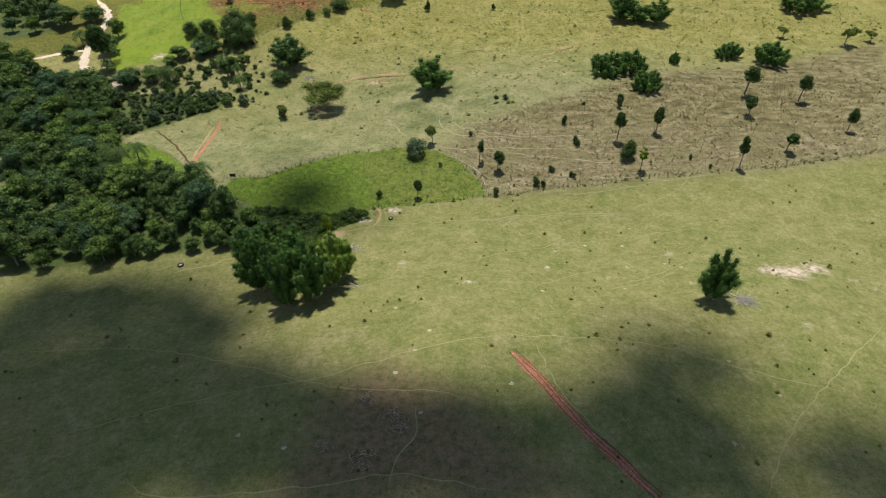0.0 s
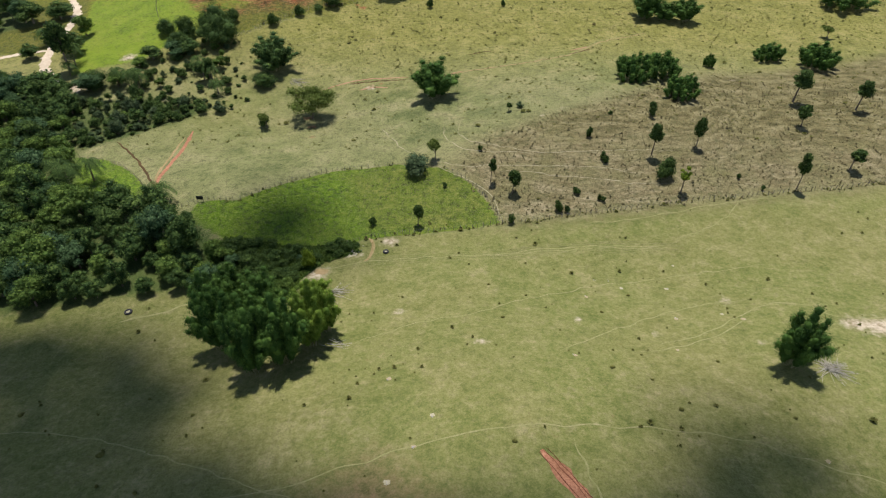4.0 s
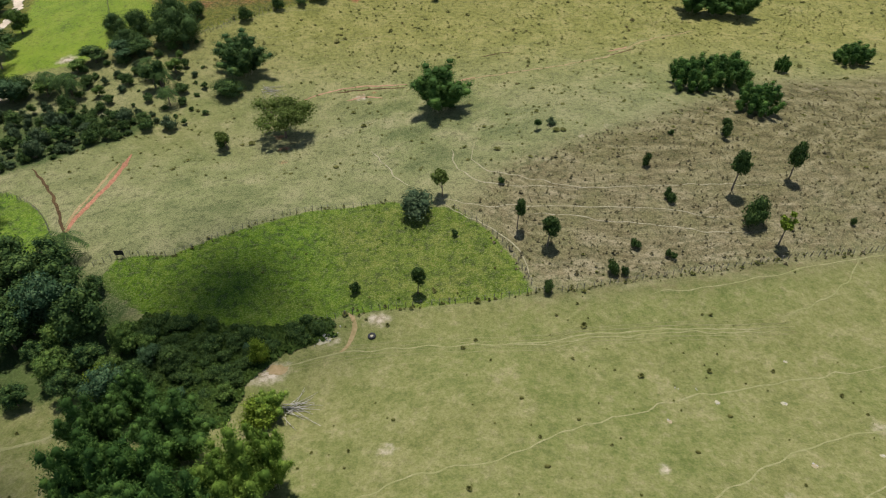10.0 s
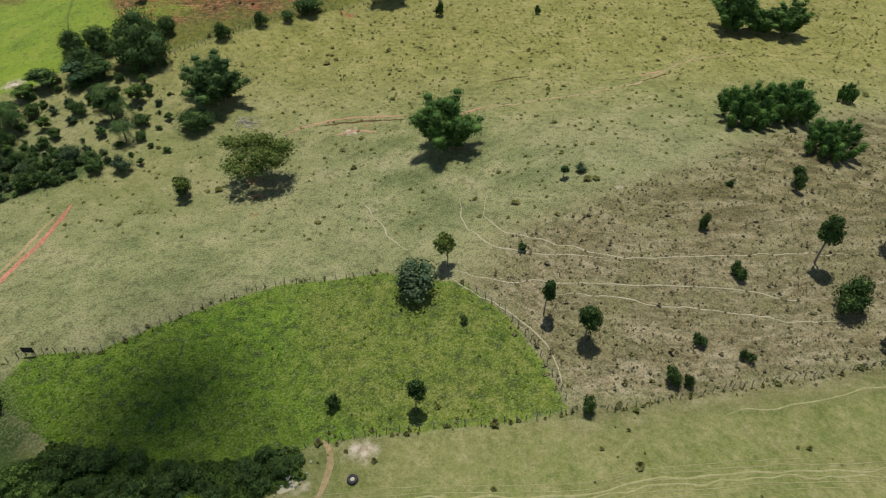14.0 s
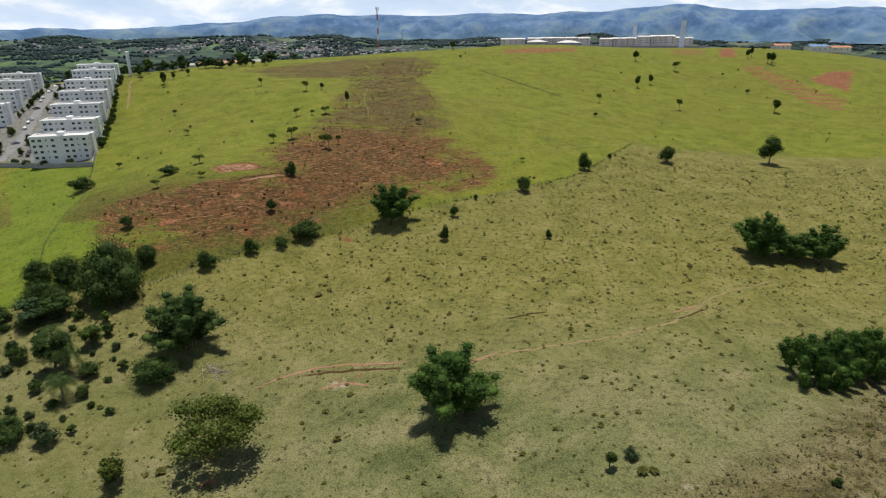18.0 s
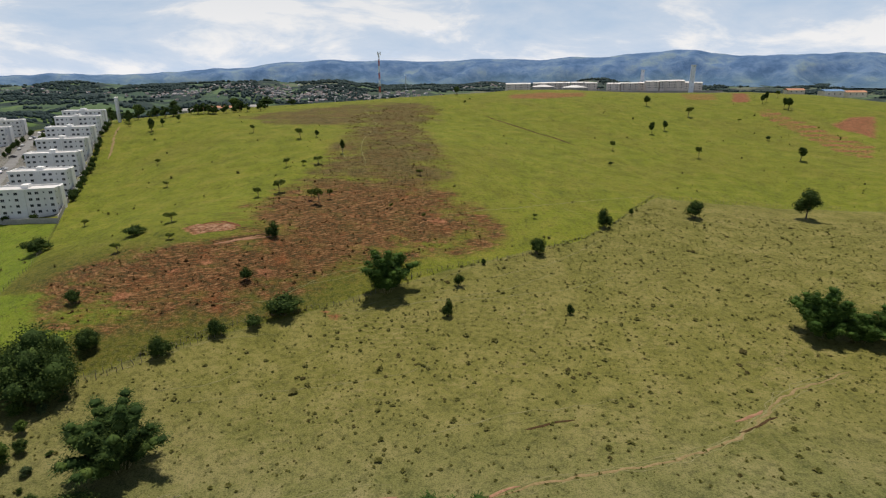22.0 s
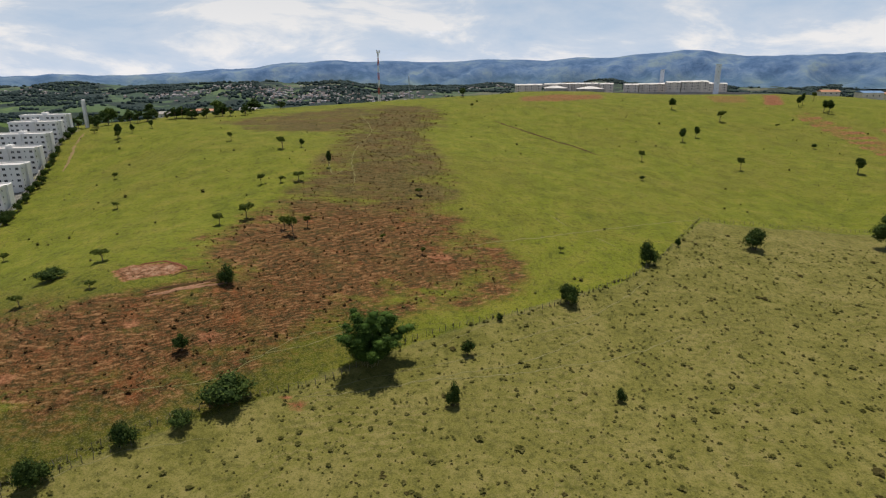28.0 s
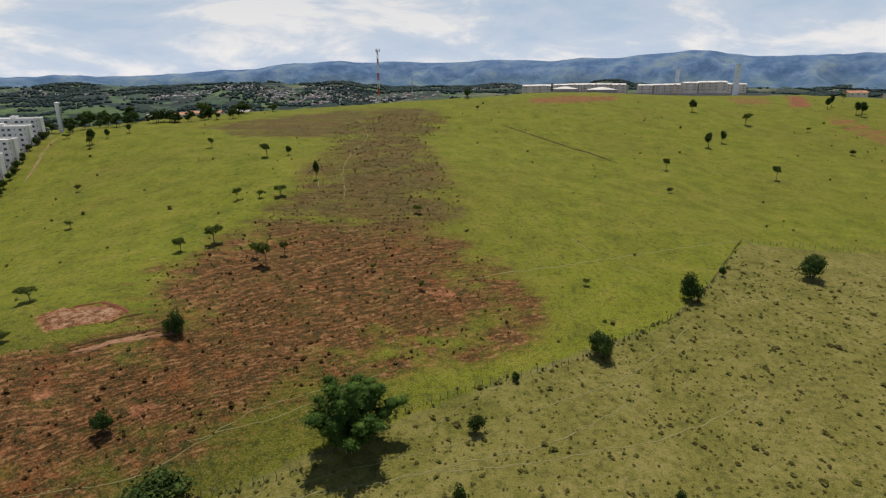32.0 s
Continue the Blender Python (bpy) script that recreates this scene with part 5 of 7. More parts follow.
rs = np.random.RandomState(7)
bamboo = Kind([(bamboo_kind("bamboo_clump", 11 + k, 14, 14, M_BAMBOO, label="dense dark green bamboo clump with arching plumes on pasture"), 14, 14) for k in range(3)])
trees = Kind([(tree_kind("tree", 31, 9, 6, M_LEAF, 0.46, 12, 2200, 0.36, label="lone dark green tree with bare trunk on dry slope"), 9, 6),
              (tree_kind("tree", 32, 9, 6.5, M_LEAF, 0.34, 13, 2400, 0.36, label="lone rounded green tree on dry slope"), 9, 6.5)])
olives = Kind([(tree_kind("tree", 33, 9, 11, M_OLIVE, 0.12, 34, 5200, 0.27, 0.75, "flat", "wide spreading thin-leaved tree over bare red earth", keep=0.50), 9, 11),
               (tree_kind("tree", 34, 6, 6, M_OLIVE, 0.25, 13, 900, 0.36, 0.7, "flat", "small sparse savanna tree on grass", keep=0.4), 6, 6)])
limes = Kind([(tree_kind("tree", 35, 9, 5, M_LIME, 0.45, 8, 700, 0.45, label="slim tree with light yellow-green crown"), 9, 5)])
bushes = Kind([(bush_kind("bush", 41 + k, 5, 6, M_LEAF, 15, 2400, 0.24, label="rounded dark green bush on grass"), 5, 6) for k in range(3)])
greys = Kind([(bush_kind("bush", 46 + k, 5, 6, M_GREY_LEAF, 15, 2200, 0.24, label="dull grey-green bush beside fence"), 5, 6) for k in range(2)])
dense = Kind([(bush_kind("tree_thicket", 51 + k, 11, 14, M_LEAF, 34, 8000, 0.32, "dense dark thicket of trees and palms", "thicket"), 11, 14) for k in range(2)])
forest = Kind([(tree_kind("woodland_tree", 61 + k, 11, 9, (M_WOOD, M_LEAF, M_WOOD_B, M_WOOD_C, M_WOOD)[k], 0.16, 22, 3000, 0.36, 0.9, label="woodland tree with dense lobed crown", keep=0.66), 11, 9) for k in range(5)])
palms = Kind([(palm_kind("palm", 71, 8, 6, "feather palm with drooping fronds in scrub"), 8, 6)])

bamboo_low = Kind([(bamboo_kind("bamboo_clump", 25 + k, 10, 14, M_BAMBOO, 30, 560, "low hedge-like bamboo clump with rounded plumes on dry slope", foot=0.34, girth_of=0.085), 10, 14) for k in range(2)])
bamboo_lit = Kind([(bamboo_kind("bamboo_clump", 19, 14, 14, M_BAMBOO_LIT, label="bright lime green bamboo clump with sunlight in its leaf colour, arching plumes"), 14, 14)])
# clumps 3 and 4 wear the brightened leaf of the sunlit side
for k, (x, y, w, h) in enumerate(BAMBOO):
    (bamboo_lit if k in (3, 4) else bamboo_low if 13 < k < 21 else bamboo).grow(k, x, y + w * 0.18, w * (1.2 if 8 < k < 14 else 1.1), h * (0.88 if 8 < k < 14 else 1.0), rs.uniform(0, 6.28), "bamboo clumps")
bamboo_dark = Kind([(bamboo_kind("bamboo_clump", 29, 14, 14, M_WOOD, label="very dark drooping bamboo and palm thicket on slope"), 14, 14)])
for k, (x, y, w, h) in enumerate(CLUMPS):
    (bamboo_dark if k == 0 else dense).grow(k, x, y + w * 0.15, w, h, rs.uniform(0, 6.28), "thickets")
for k, (x, y, w, h) in enumerate(TREES_DRY):
    kind = olives if k in (0, 1, 9, 17, 18, 19) else limes if k == 4 else trees
    kind.grow(0 if k == 0 else (k if kind is trees else 1), x, y + w * 0.05, w, h, rs.uniform(0, 6.28), "trees on the dry slope")
for k, (x, y, w, h) in enumerate(BUSHES_DRY):
    (greys if k in (1, 7, 14) else bushes).grow(k, x, y + w * 0.2, w, h, rs.uniform(0, 6.28), "bushes on the dry slope")
for k, (x, y, w, h) in enumerate(BUSHES_FENCE):
    bushes.grow(k, x, y + w * 0.2, w, h, rs.uniform(0, 6.28), "bushes along the upper fence")
for k, (x, y, w, h) in enumerate(TREES_UPPER):
    (forest if k == 0 else olives).grow(1, x, y, w * (0.85 if k == 0 else 1), h * (0.8 if k == 0 else 1), rs.uniform(0, 6.28), "trees on the far hill")
for k, (x, y, w, h) in enumerate(TREES_CREST + TREES_BROW):
    (trees if k % 3 else olives).grow(1, x, y, w, h, rs.uniform(0, 6.28), "trees on the far hill")
for k, (x, y, w, h) in enumerate(ROADSIDE):
    forest.grow(k * 7 % 5, x, y + 0.2 * w, w * 1.1, h, rs.uniform(0, 6.28), "trees beside the dirt road")
for k, (x, y, w, h) in enumerate(PALMS + PALMS_B):
    palms.grow(k, x, y, max(w, 4), max(h, 6), rs.uniform(0, 6.28), "palms in the scrub")


def scatter(poly, spacing, seed):
    """Loose points inside a plan polygon, no two nearer than spacing."""
    r = np.random.RandomState(seed)
    p = np.asarray(poly, float)
    lo, hi = p.min(0), p.max(0)
    got = []
    for _ in range(int(14 * (hi - lo).prod() / spacing ** 2)):
        q = lo + r.rand(2) * (hi - lo)
        if all((q[0] - g[0]) ** 2 + (q[1] - g[1]) ** 2 > spacing ** 2 for g in got):
            got.append(q)
    got = np.array(got)
    return got[inside(got[:, 0], got[:, 1], poly) > 0]


for k, (x, y) in enumerate(scatter(WOOD, 4.9, 81)):
    s = rs.uniform(0.5, 1.25)
    forest.grow(k * 7 % 5, x, y, 9.5 * s, 10.0 * s * rs.uniform(0.8, 1.15), rs.uniform(0, 6.28), "trees of the valley wood")
for k, (x, y) in enumerate(scatter(WOOD_FAR, 9, 82)):
    s = rs.uniform(0.8, 1.3)
    forest.grow(k * 7 % 5, x, y, 10 * s, 10 * s, rs.uniform(0, 6.28), "trees of the valley wood")
for k, (x, y) in enumerate(scatter(SHRUB_BAND, 2.7, 83)):
    s = rs.uniform(0.45, 0.85) * rs.choice([0.6, 1.0, 1.5])
    (greys, bushes, forest, greys, bushes)[k % 5].grow(k * 5 % 3, x, y, 5.6 * s, 4.4 * s * rs.uniform(0.7, 1.3), rs.uniform(0, 6.28), "shrubs of the scrub belt")
for k, (x, y) in enumerate(scatter(SHRUBLAND, 4.4, 84)):
    s = rs.uniform(0.30, 0.75) * rs.choice([0.7, 1.0, 1.45])
    (bushes, greys, bushes, forest)[k % 4].grow(k * 5 % 3, x, y, 6.0 * s, 4.8 * s * rs.uniform(0.7, 1.2), rs.uniform(0, 6.28), "shrubs of the scrub belt")
for k, (x, y) in enumerate(scatter(WOOD_EDGE, 4.4, 86)):
    s = rs.uniform(0.55, 0.95)
    forest.grow(k * 7 % 5, x, y, 8.5 * s, 8.0 * s, rs.uniform(0, 6.28), "trees of the valley wood")
lime_bush = Kind([(bush_kind("bush", 49, 5, 6, M_LIME, 12, 2000, 0.26, label="bright yellow-green bush at the wood edge"), 5, 6)])
for x, y, w, h in LIME_BUSH:
    lime_bush.grow(0, x, y, w, h, 1.0)
for k, (x, y) in enumerate(scatter(MARSH, 2.6, 85)):
    s = rs.uniform(0.5, 1.0)
    bushes.grow(k, x, y, 5.0 * s, 3.2 * s, rs.uniform(0, 6.28), "shrubs of the stream bank")
for k, (x, y) in enumerate(scatter(THICKET, 3.0, 87)):
    s = rs.uniform(0.5, 1.1)
    if k % 3 == 0:
        forest.grow(k * 7 % 5, x, y, 4.2 * s, 3.4 * s, rs.uniform(0, 6.28), "shrubs of the stream bank")
    else:
        bushes.grow(k, x, y, 3.4 * s, 1.4 * s, rs.uniform(0, 6.28), "shrubs of the stream bank")
for k, (x, y, w, h) in enumerate(BROW_DARK):
    forest.grow(k * 7 % 5, x, y + 4, w, h, rs.uniform(0, 6.28), "dark trees on the brow")
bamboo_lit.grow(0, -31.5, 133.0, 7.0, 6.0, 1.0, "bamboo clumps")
for kind in (bamboo, bamboo_dark, bamboo_low, bamboo_lit, trees, olives, limes, lime_bush, bushes, greys, dense, forest, palms):
    kind.settle()


# ---- tussocks: countless small tufts ----
def tussocks(name, n, region, size, mat, label, seed, even=2.4, tall=1.0):
    r = np.random.RandomState(seed)
    x, y = region(r, n)
    n = len(x)
    z = ground_height(x, y)
    s = size * r.gamma(even, 1.0 / even, n)
    a = r.rand(n) * 6.28
    # a fan of seven bent blades from each crown
    ang = a[:, None] + np.arange(7) * 2 * math.pi / 7 + r.normal(0, 0.25, (n, 7))
    reach = s[:, None] * r.uniform(0.35, 0.75, (n, 7))
    ht = s[:, None] * r.uniform(0.30, 0.65, (n, 7)) * tall
    wide = s[:, None] * 0.26
    cx, cy = np.cos(ang), np.sin(ang)
    x, y, z = x[:, None], y[:, None], z[:, None]
    p0 = np.stack([x - cy * wide, y + cx * wide, z - 0.05 + 0 * cx], -1)
    p1 = np.stack([x + cy * wide, y - cx * wide, z - 0.05 + 0 * cx], -1)
    p2 = np.stack([x + cx * reach * 0.6 + cy * wide, y + cy * reach * 0.6 - cx * wide, z + ht], -1)
    p3 = np.stack([x + cx * reach * 0.6 - cy * wide, y + cy * reach * 0.6 + cx * wide, z + ht], -1)
    p4 = np.stack([x + cx * reach * 1.1, y + cy * reach * 1.1, z + ht * 0.55], -1)
    v = np.stack([p0, p1, p2, p3, p4], 2).reshape(-1, 3)
    b = np.arange(n * 7)[:, None] * 5
    f = np.concatenate([np.concatenate([b, b + 1, b + 2], 1), np.concatenate([b, b + 2, b + 3], 1), np.concatenate([b + 3, b + 2, b + 4], 1)])
    return tagged(new(name, mesh_of(name, v, f, [mat])), label, "tussocks", kind="stuff")


def over(x0, y0, x1, y1, keep=None, thin=0.0, seed=1):
    def region(r, n):
        x, y = r.uniform(x0, x1, n), r.uniform(y0, y1, n)
        ok = np.ones(n, bool) if keep is None else keep(x, y)
        if thin:
            ok &= wave(x, y, 38, seed) + 0.6 * wave(x, y, 11, seed + 1) + r.normal(0, 0.5, n) > thin
        return x[ok], y[ok]
    return region


def chance(x, y):
    """A scattered number from 0 to 1 for each plan point."""
    return np.mod(np.abs(np.sin(x * 12.9898 + y * 78.233)) * 43758.5453, 1.0)


def below_fence(x, y):
    up = np.asarray(UPPER, float)
    return (y < np.interp(x, up[:, 0], up[:, 1]) - 2) & (inside(x, y, WOOD) < 0)


M_TUFT = leaf_mat("tuft_green", (0.078, 0.084, 0.020), (0.132, 0.128, 0.034), (0.200, 0.184, 0.064), 0.35)
M_WEED = leaf_mat("weed_clump_leaf", (0.072, 0.064, 0.020), (0.118, 0.102, 0.034), (0.175, 0.148, 0.058), 0.5)
M_TUFT_DRY = leaf_mat("tuft_dry", (0.105, 0.088, 0.042), (0.160, 0.132, 0.066), (0.230, 0.192, 0.110), 0.1)
M_TUFT_RED = leaf_mat("tuft_rusty", (0.060, 0.030, 0.010), (0.130, 0.064, 0.025), (0.240, 0.140, 0.062), 0.35)
tussocks("grass_tussocks", 44000, over(-130, 205, 230, 440, lambda x, y: below_fence(x, y) & (chance(x, y) < 0.45 + 0.55 * smooth(235, 320, y)), 0.0, 91), 0.27, M_TUFT, "scattered dark green grass tussocks on grazed slope", 92, 1.4, 0.6)
tussocks("weed_tussocks", 6200, over(-50, 225, 230, 450, lambda x, y: below_fence(x, y) & (chance(x, y) < 0.08 + 0.92 * smooth(250, 340, y)), 0.05, 191), 0.42, M_WEED, "low dark weed clumps on grazed slope", 194, 2.0, 0.45)
tussocks("dry_tussocks", 20000, over(5, 165, 215, 250, lambda x, y: inside(x, y, DRY) > 0), 0.23, M_TUFT_DRY, "dense straw-brown grass tussocks on dry slope", 93)
tussocks("rusty_tussocks", 120000, over(-170, 300, 90, 700, lambda x, y: (np.maximum(inside(x, y, RED_HILL), inside(x, y, RED_NECK)) > -4) & (np.mod(ground_height(x, y) + 0.25 * wave(x, y, 9, 45), 0.42) < 0.15)), 0.27, M_TUFT_RED, "rusty brown bracken tussocks on eroded hill", 94)
tussocks("hill_tussocks", 5000, over(-280, 330, 330, 780, lambda x, y: ~below_fence(x, y) & (np.maximum(inside(x, y, RED_HILL), inside(x, y, RED_NECK)) < 2) & (inside(x, y, ESTATE) < -3), 0.3, 95), 0.5, M_TUFT, "scattered green tufts on the far hill", 96)
tussocks("field_tufts", 3500, over(-120, 30, 170, 175, lambda x, y: inside(x, y, WOOD) < -3, 0.4, 97), 0.32, M_TUFT, "sparse weeds in grazed field", 98)
tussocks("lush_tufts", 26000, over(-110, 120, 30, 215, lambda x, y: inside(x, y, LUSH) > 0), 0.13, leaf_mat("tuft_lush", (0.066, 0.122, 0.007), (0.105, 0.168, 0.010), (0.150, 0.205, 0.018), 0.5), "tall bright green marsh grass", 99, 2.0, 0.6)

M_REED = leaf_mat("reed_leaf", (0.022, 0.048, 0.008), (0.050, 0.085, 0.014), (0.095, 0.135, 0.024), 0.25)
tussocks("marsh_reeds", 42000, over(-85, 115, -15, 165, lambda x, y: np.maximum(inside(x, y, MARSH), inside(x, y, THICKET)) > -0.5), 0.42, M_REED, "dense dark green reeds along the stream bank", 199)


def along(pts, width, r, n):
    c = curve_through(pts, 0.5)
    k = r.randint(0, len(c), n)
    return c[k, 0] + r.normal(0, width, n), c[k, 1] + r.normal(0, width, n)


tussocks("fence_weeds", 320, lambda r, n: along(FENCE_MAIN, 0.5, r, n), 0.36, M_TUFT, "overgrown weeds along the fence line", 191)
tussocks("fence_weeds", 90, lambda r, n: along(FENCE_LUSH + FENCE_LUSH_B[:1], 0.5, r, n), 0.34, M_TUFT, "overgrown weeds along the fence line", 192)
tussocks("fence_weeds", 260, lambda r, n: along(FENCE_UPPER, 0.7, r, n), 0.40, M_TUFT, "overgrown weeds along the fence line", 193)

# ---- fences: split posts with four strands of wire ----
def post_mesh(seed, h):
    r = np.random.RandomState(seed)
    a = np.arange(6) * math.pi / 3
    rings = []
    for z, s in ((-0.4, 0.066), (h * 0.5, 0.062), (h - 0.06, 0.058), (h, 0.035)):
        rad = s * (1 + 0.2 * r.randn(6))
        rings.append(np.column_stack([np.cos(a) * rad + 0.03 * z * r.randn(), np.sin(a) * rad + 0.03 * z * r.randn(), np.full(6, z)]))
    v = np.vstack(rings)
    f = [(i * 6 + j, i * 6 + (j + 1) % 6, (i + 1) * 6 + (j + 1) % 6, (i + 1) * 6 + j) for i in range(3) for j in range(6)]
    f += [(18, 19, 20, 21), (18, 21, 22, 23)]
    return mesh_of("post", v, f, [M_POST])


POSTS = [post_mesh(200 + k, 1.45 + 0.1 * (k % 3)) for k in range(5)]


def fence(pts, gap, seed, label="weathered wooden post and wire fence across pasture"):
    r = np.random.RandomState(seed)
    c = curve_through(pts, 0.25)
    run = np.concatenate([[0], np.cumsum(np.linalg.norm(np.diff(c, axis=0), axis=1))])
    marks = np.arange(0, run[-1], gap)
    marks = marks + r.uniform(-0.2, 0.2, len(marks)) * gap
    px, py = np.interp(marks, run, c[:, 0]), np.interp(marks, run, c[:, 1])
    pz = ground_height(px, py)
    root = new("fence")
    root.location = (px[0], py[0], pz[0])
    home = Vector(root.location)
    for k in range(len(px)):
        ob = child("post", POSTS[r.randint(5)], root)
        ob.location = Vector((px[k], py[k], pz[k])) - home
        ob.rotation_euler = (r.normal(0, 0.06), r.normal(0, 0.06), r.uniform(0, 6.28))
    for level in (0.45, 0.80, 1.15, 1.38):
        path = np.column_stack([px, py, pz + level]) - np.array(home)
        v, f = tube(path, np.full(len(path), 0.006), 3)
        child("wire", mesh_of("wire", v, f, [M_WIRE]), root)
    return tagged(root, label, "fence", "pasture fences")


fence(FENCE_MAIN, 1.75, 301)
fence(FENCE_LUSH, 1.9, 302, "post and wire fence round the lush green hollow")
fence(FENCE_LUSH_B, 1.8, 303, "post and wire fence round the lush green hollow")
fence(FENCE_LOW_LEFT, 1.9, 304)
fence(FENCE_UPPER, 2.0, 305, "wooden post and wire fence climbing the far hill")
fence(FENCE_UPPER_B, 2.2, 306, "wooden post and wire fence climbing the far hill")
fence(FENCE_UPPER_C, 2.0, 307)
fence(FENCE_SIDE, 2.2, 308, "post and wire fence beside the bright green field")

# ---- housing estate beside the pasture ----
def window_mesh(w, h):
    """A sliding window: frame with sill, and its two panes."""
    parts, kinds = [], []
    for b, k in ((box(-w / 2, -0.05, 0, w / 2, 0.02, h), 0), (box(-w / 2 - 0.06, -0.12, -0.07, w / 2 + 0.06, 0.02, 0.0), 1)):
        parts.append(b)
        kinds += [k] * 6
    v, f = joined(parts)
    frame_mesh = mesh_of("window", v, f, [M_STEEL, M_CONCRETE], kinds)
    v, f = box(-w / 2 + 0.07, -0.056, 0.07, -0.03, -0.03, h - 0.07)
    return frame_mesh, mesh_of("pane", v, f, [M_GLASS]), w / 2 - 0.04


WIN_WIDE, WIN_SMALL = window_mesh(1.45, 1.15), window_mesh(0.62, 0.75)


def put_window(kind, root):
    ob = child("window", kind[0], root)
    child("pane", kind[1], ob)
    child("pane", kind[1], ob).location = (kind[2], 0, 0)
    return ob


def apartment_block(wide, deep, floors, wall, label):
    """White slab of flats: walls with plinth and end bays, parapet roof, every window a part."""
    root = new("apartment_block")
    h = floors * 2.75 + 0.5
    v, f = joined([box(0, 0, -3.0, wide, deep, h), box(-0.12, -0.12, -3.0, wide + 0.12, deep + 0.12, 0.35), box(wide, deep * 0.45, -3.0, wide + 0.9, deep * 0.85, h + 0.6), box(wide * 0.47, -0.5, -3.0, wide * 0.53, 0, h + 0.5)])
    child("wall", mesh_of("wall", v, f, [wall]), root)
    v, f = joined([box(-0.3, -0.3, h, wide + 0.3, 0.12, h + 0.75), box(-0.3, deep - 0.12, h, wide + 0.3, deep + 0.3, h + 0.75), box(-0.3, 0.12, h, 0.1, deep - 0.12, h + 0.75), box(wide - 0.1, 0.12, h, wide + 0.3, deep - 0.12, h + 0.75), box(wide * 0.44, deep * 0.3, h, wide * 0.56, deep * 0.7, h + 1.9)])
    child("parapet", mesh_of("parapet", v, f, [wall]), root)
    slope = np.array([(0.1, 0.12, h + 0.1), (wide - 0.1, 0.12, h + 0.1), (wide - 0.1, deep / 2, h + 0.62), (0.1, deep / 2, h + 0.62), (wide - 0.1, deep - 0.12, h + 0.1), (0.1, deep - 0.12, h + 0.1)], float)
    under = slope - [0, 0, 0.08]
    fs = [(0, 1, 2, 3), (3, 2, 4, 5), (9, 8, 7, 6), (11, 10, 8, 9), (0, 6, 7, 1), (5, 4, 10, 11)]
    child("roof", mesh_of("roof", np.vstack([slope, under]), fs, [M_ROOF_SHEET]), root)
    for fl in range(floors):
        z = 0.5 + fl * 2.75 + 0.95
        for k in range(9):
            x = wide * (0.065 + k * 0.109)
            ob = put_window(WIN_WIDE if k % 5 in (0, 1, 3) else WIN_SMALL, root)
            ob.location = (x, -0.002, z + (0.35 if k % 5 in (2, 4) else 0))
            ob = put_window(WIN_WIDE if k % 5 in (0, 1, 3) else WIN_SMALL, root)
            ob.location, ob.rotation_euler = (x, deep + 0.002, z), (0, 0, math.pi)
        for y in (0.14, 0.86):
            ob = put_window(WIN_SMALL, root)
            ob.location, ob.rotation_euler = (wide + 0.002, deep * y, z + 0.3), (0, 0, math.pi / 2)
    return tagged(root, label, "apartment block")


BLOCK = apartment_block(25, 11, 4, M_WALL, "four-storey white rendered apartment block with small windows")
spots = [(-184, 422), (-198, 452.5), (-214.5, 487.5), (-226, 514), (-236, 538), (-248, 566), (-259, 591), (-271, 486), (-285, 517), (-303, 554), (-322, 594)]
for k, (x, y) in enumerate(spots):
    turn = radians(16)
    bx, by = x - 25 * math.cos(turn), y - 25 * math.sin(turn)
    z = float(ground_height(x - 10, y + 3)) + 0.3
    m = Matrix.LocRotScale((bx, by, z), Euler((0, 0, turn)), (1, 1, 1))
    if k == 0:
        first = m
        tagged(BLOCK, "", "", "white apartment blocks")
    else:
        copy_thing(BLOCK, m)
BLOCK.matrix_basis = first


def wall_run(name, pts, h, mat, label):
    c = curve_through(pts, 3.0)
    d = np.gradient(c, axis=0)
    d /= np.linalg.norm(d, axis=1)[:, None]
    nrm = np.stack([-d[:, 1], d[:, 0]], -1) * 0.09
    z = ground_height(c[:, 0], c[:, 1])
    sec = np.stack([np.column_stack([c - nrm, z - 0.6]), np.column_stack([c - nrm, z + h]), np.column_stack([c + nrm, z + h]), np.column_stack([c + nrm, z - 0.6])], 1)
    v = sec.reshape(-1, 3)
    n = len(c)
    f = [(i * 4 + j, i * 4 + (j + 1) % 4, i * 4 + 4 + (j + 1) % 4, i * 4 + 4 + j) for i in range(n - 1) for j in range(4)]
    f += [(3, 2, 1, 0), (n * 4 - 4, n * 4 - 3, n * 4 - 2, n * 4 - 1)]
    return tagged(new(name, mesh_of(name, v, f, [mat])), label, "wall", kind="structure")


wall_run("wall_estate", [(-330, 424), (-262, 423), (-219, 417), (-180, 410), (-178, 413), (-194, 447), (-209, 481), (-223, 511), (-237, 542), (-249, 572), (-262, 604)], 2.3, M_CONCRETE, "grey block perimeter wall of the estate")
ribbon("road", [(-233, 425), (-246, 460), (-262, 495), (-279, 533), (-297, 573), (-316, 615)], 7.0, M_ASPHALT, "grey asphalt estate road between blocks", lift=0.15, wander=0.0, category="road", seed=9, step=4)


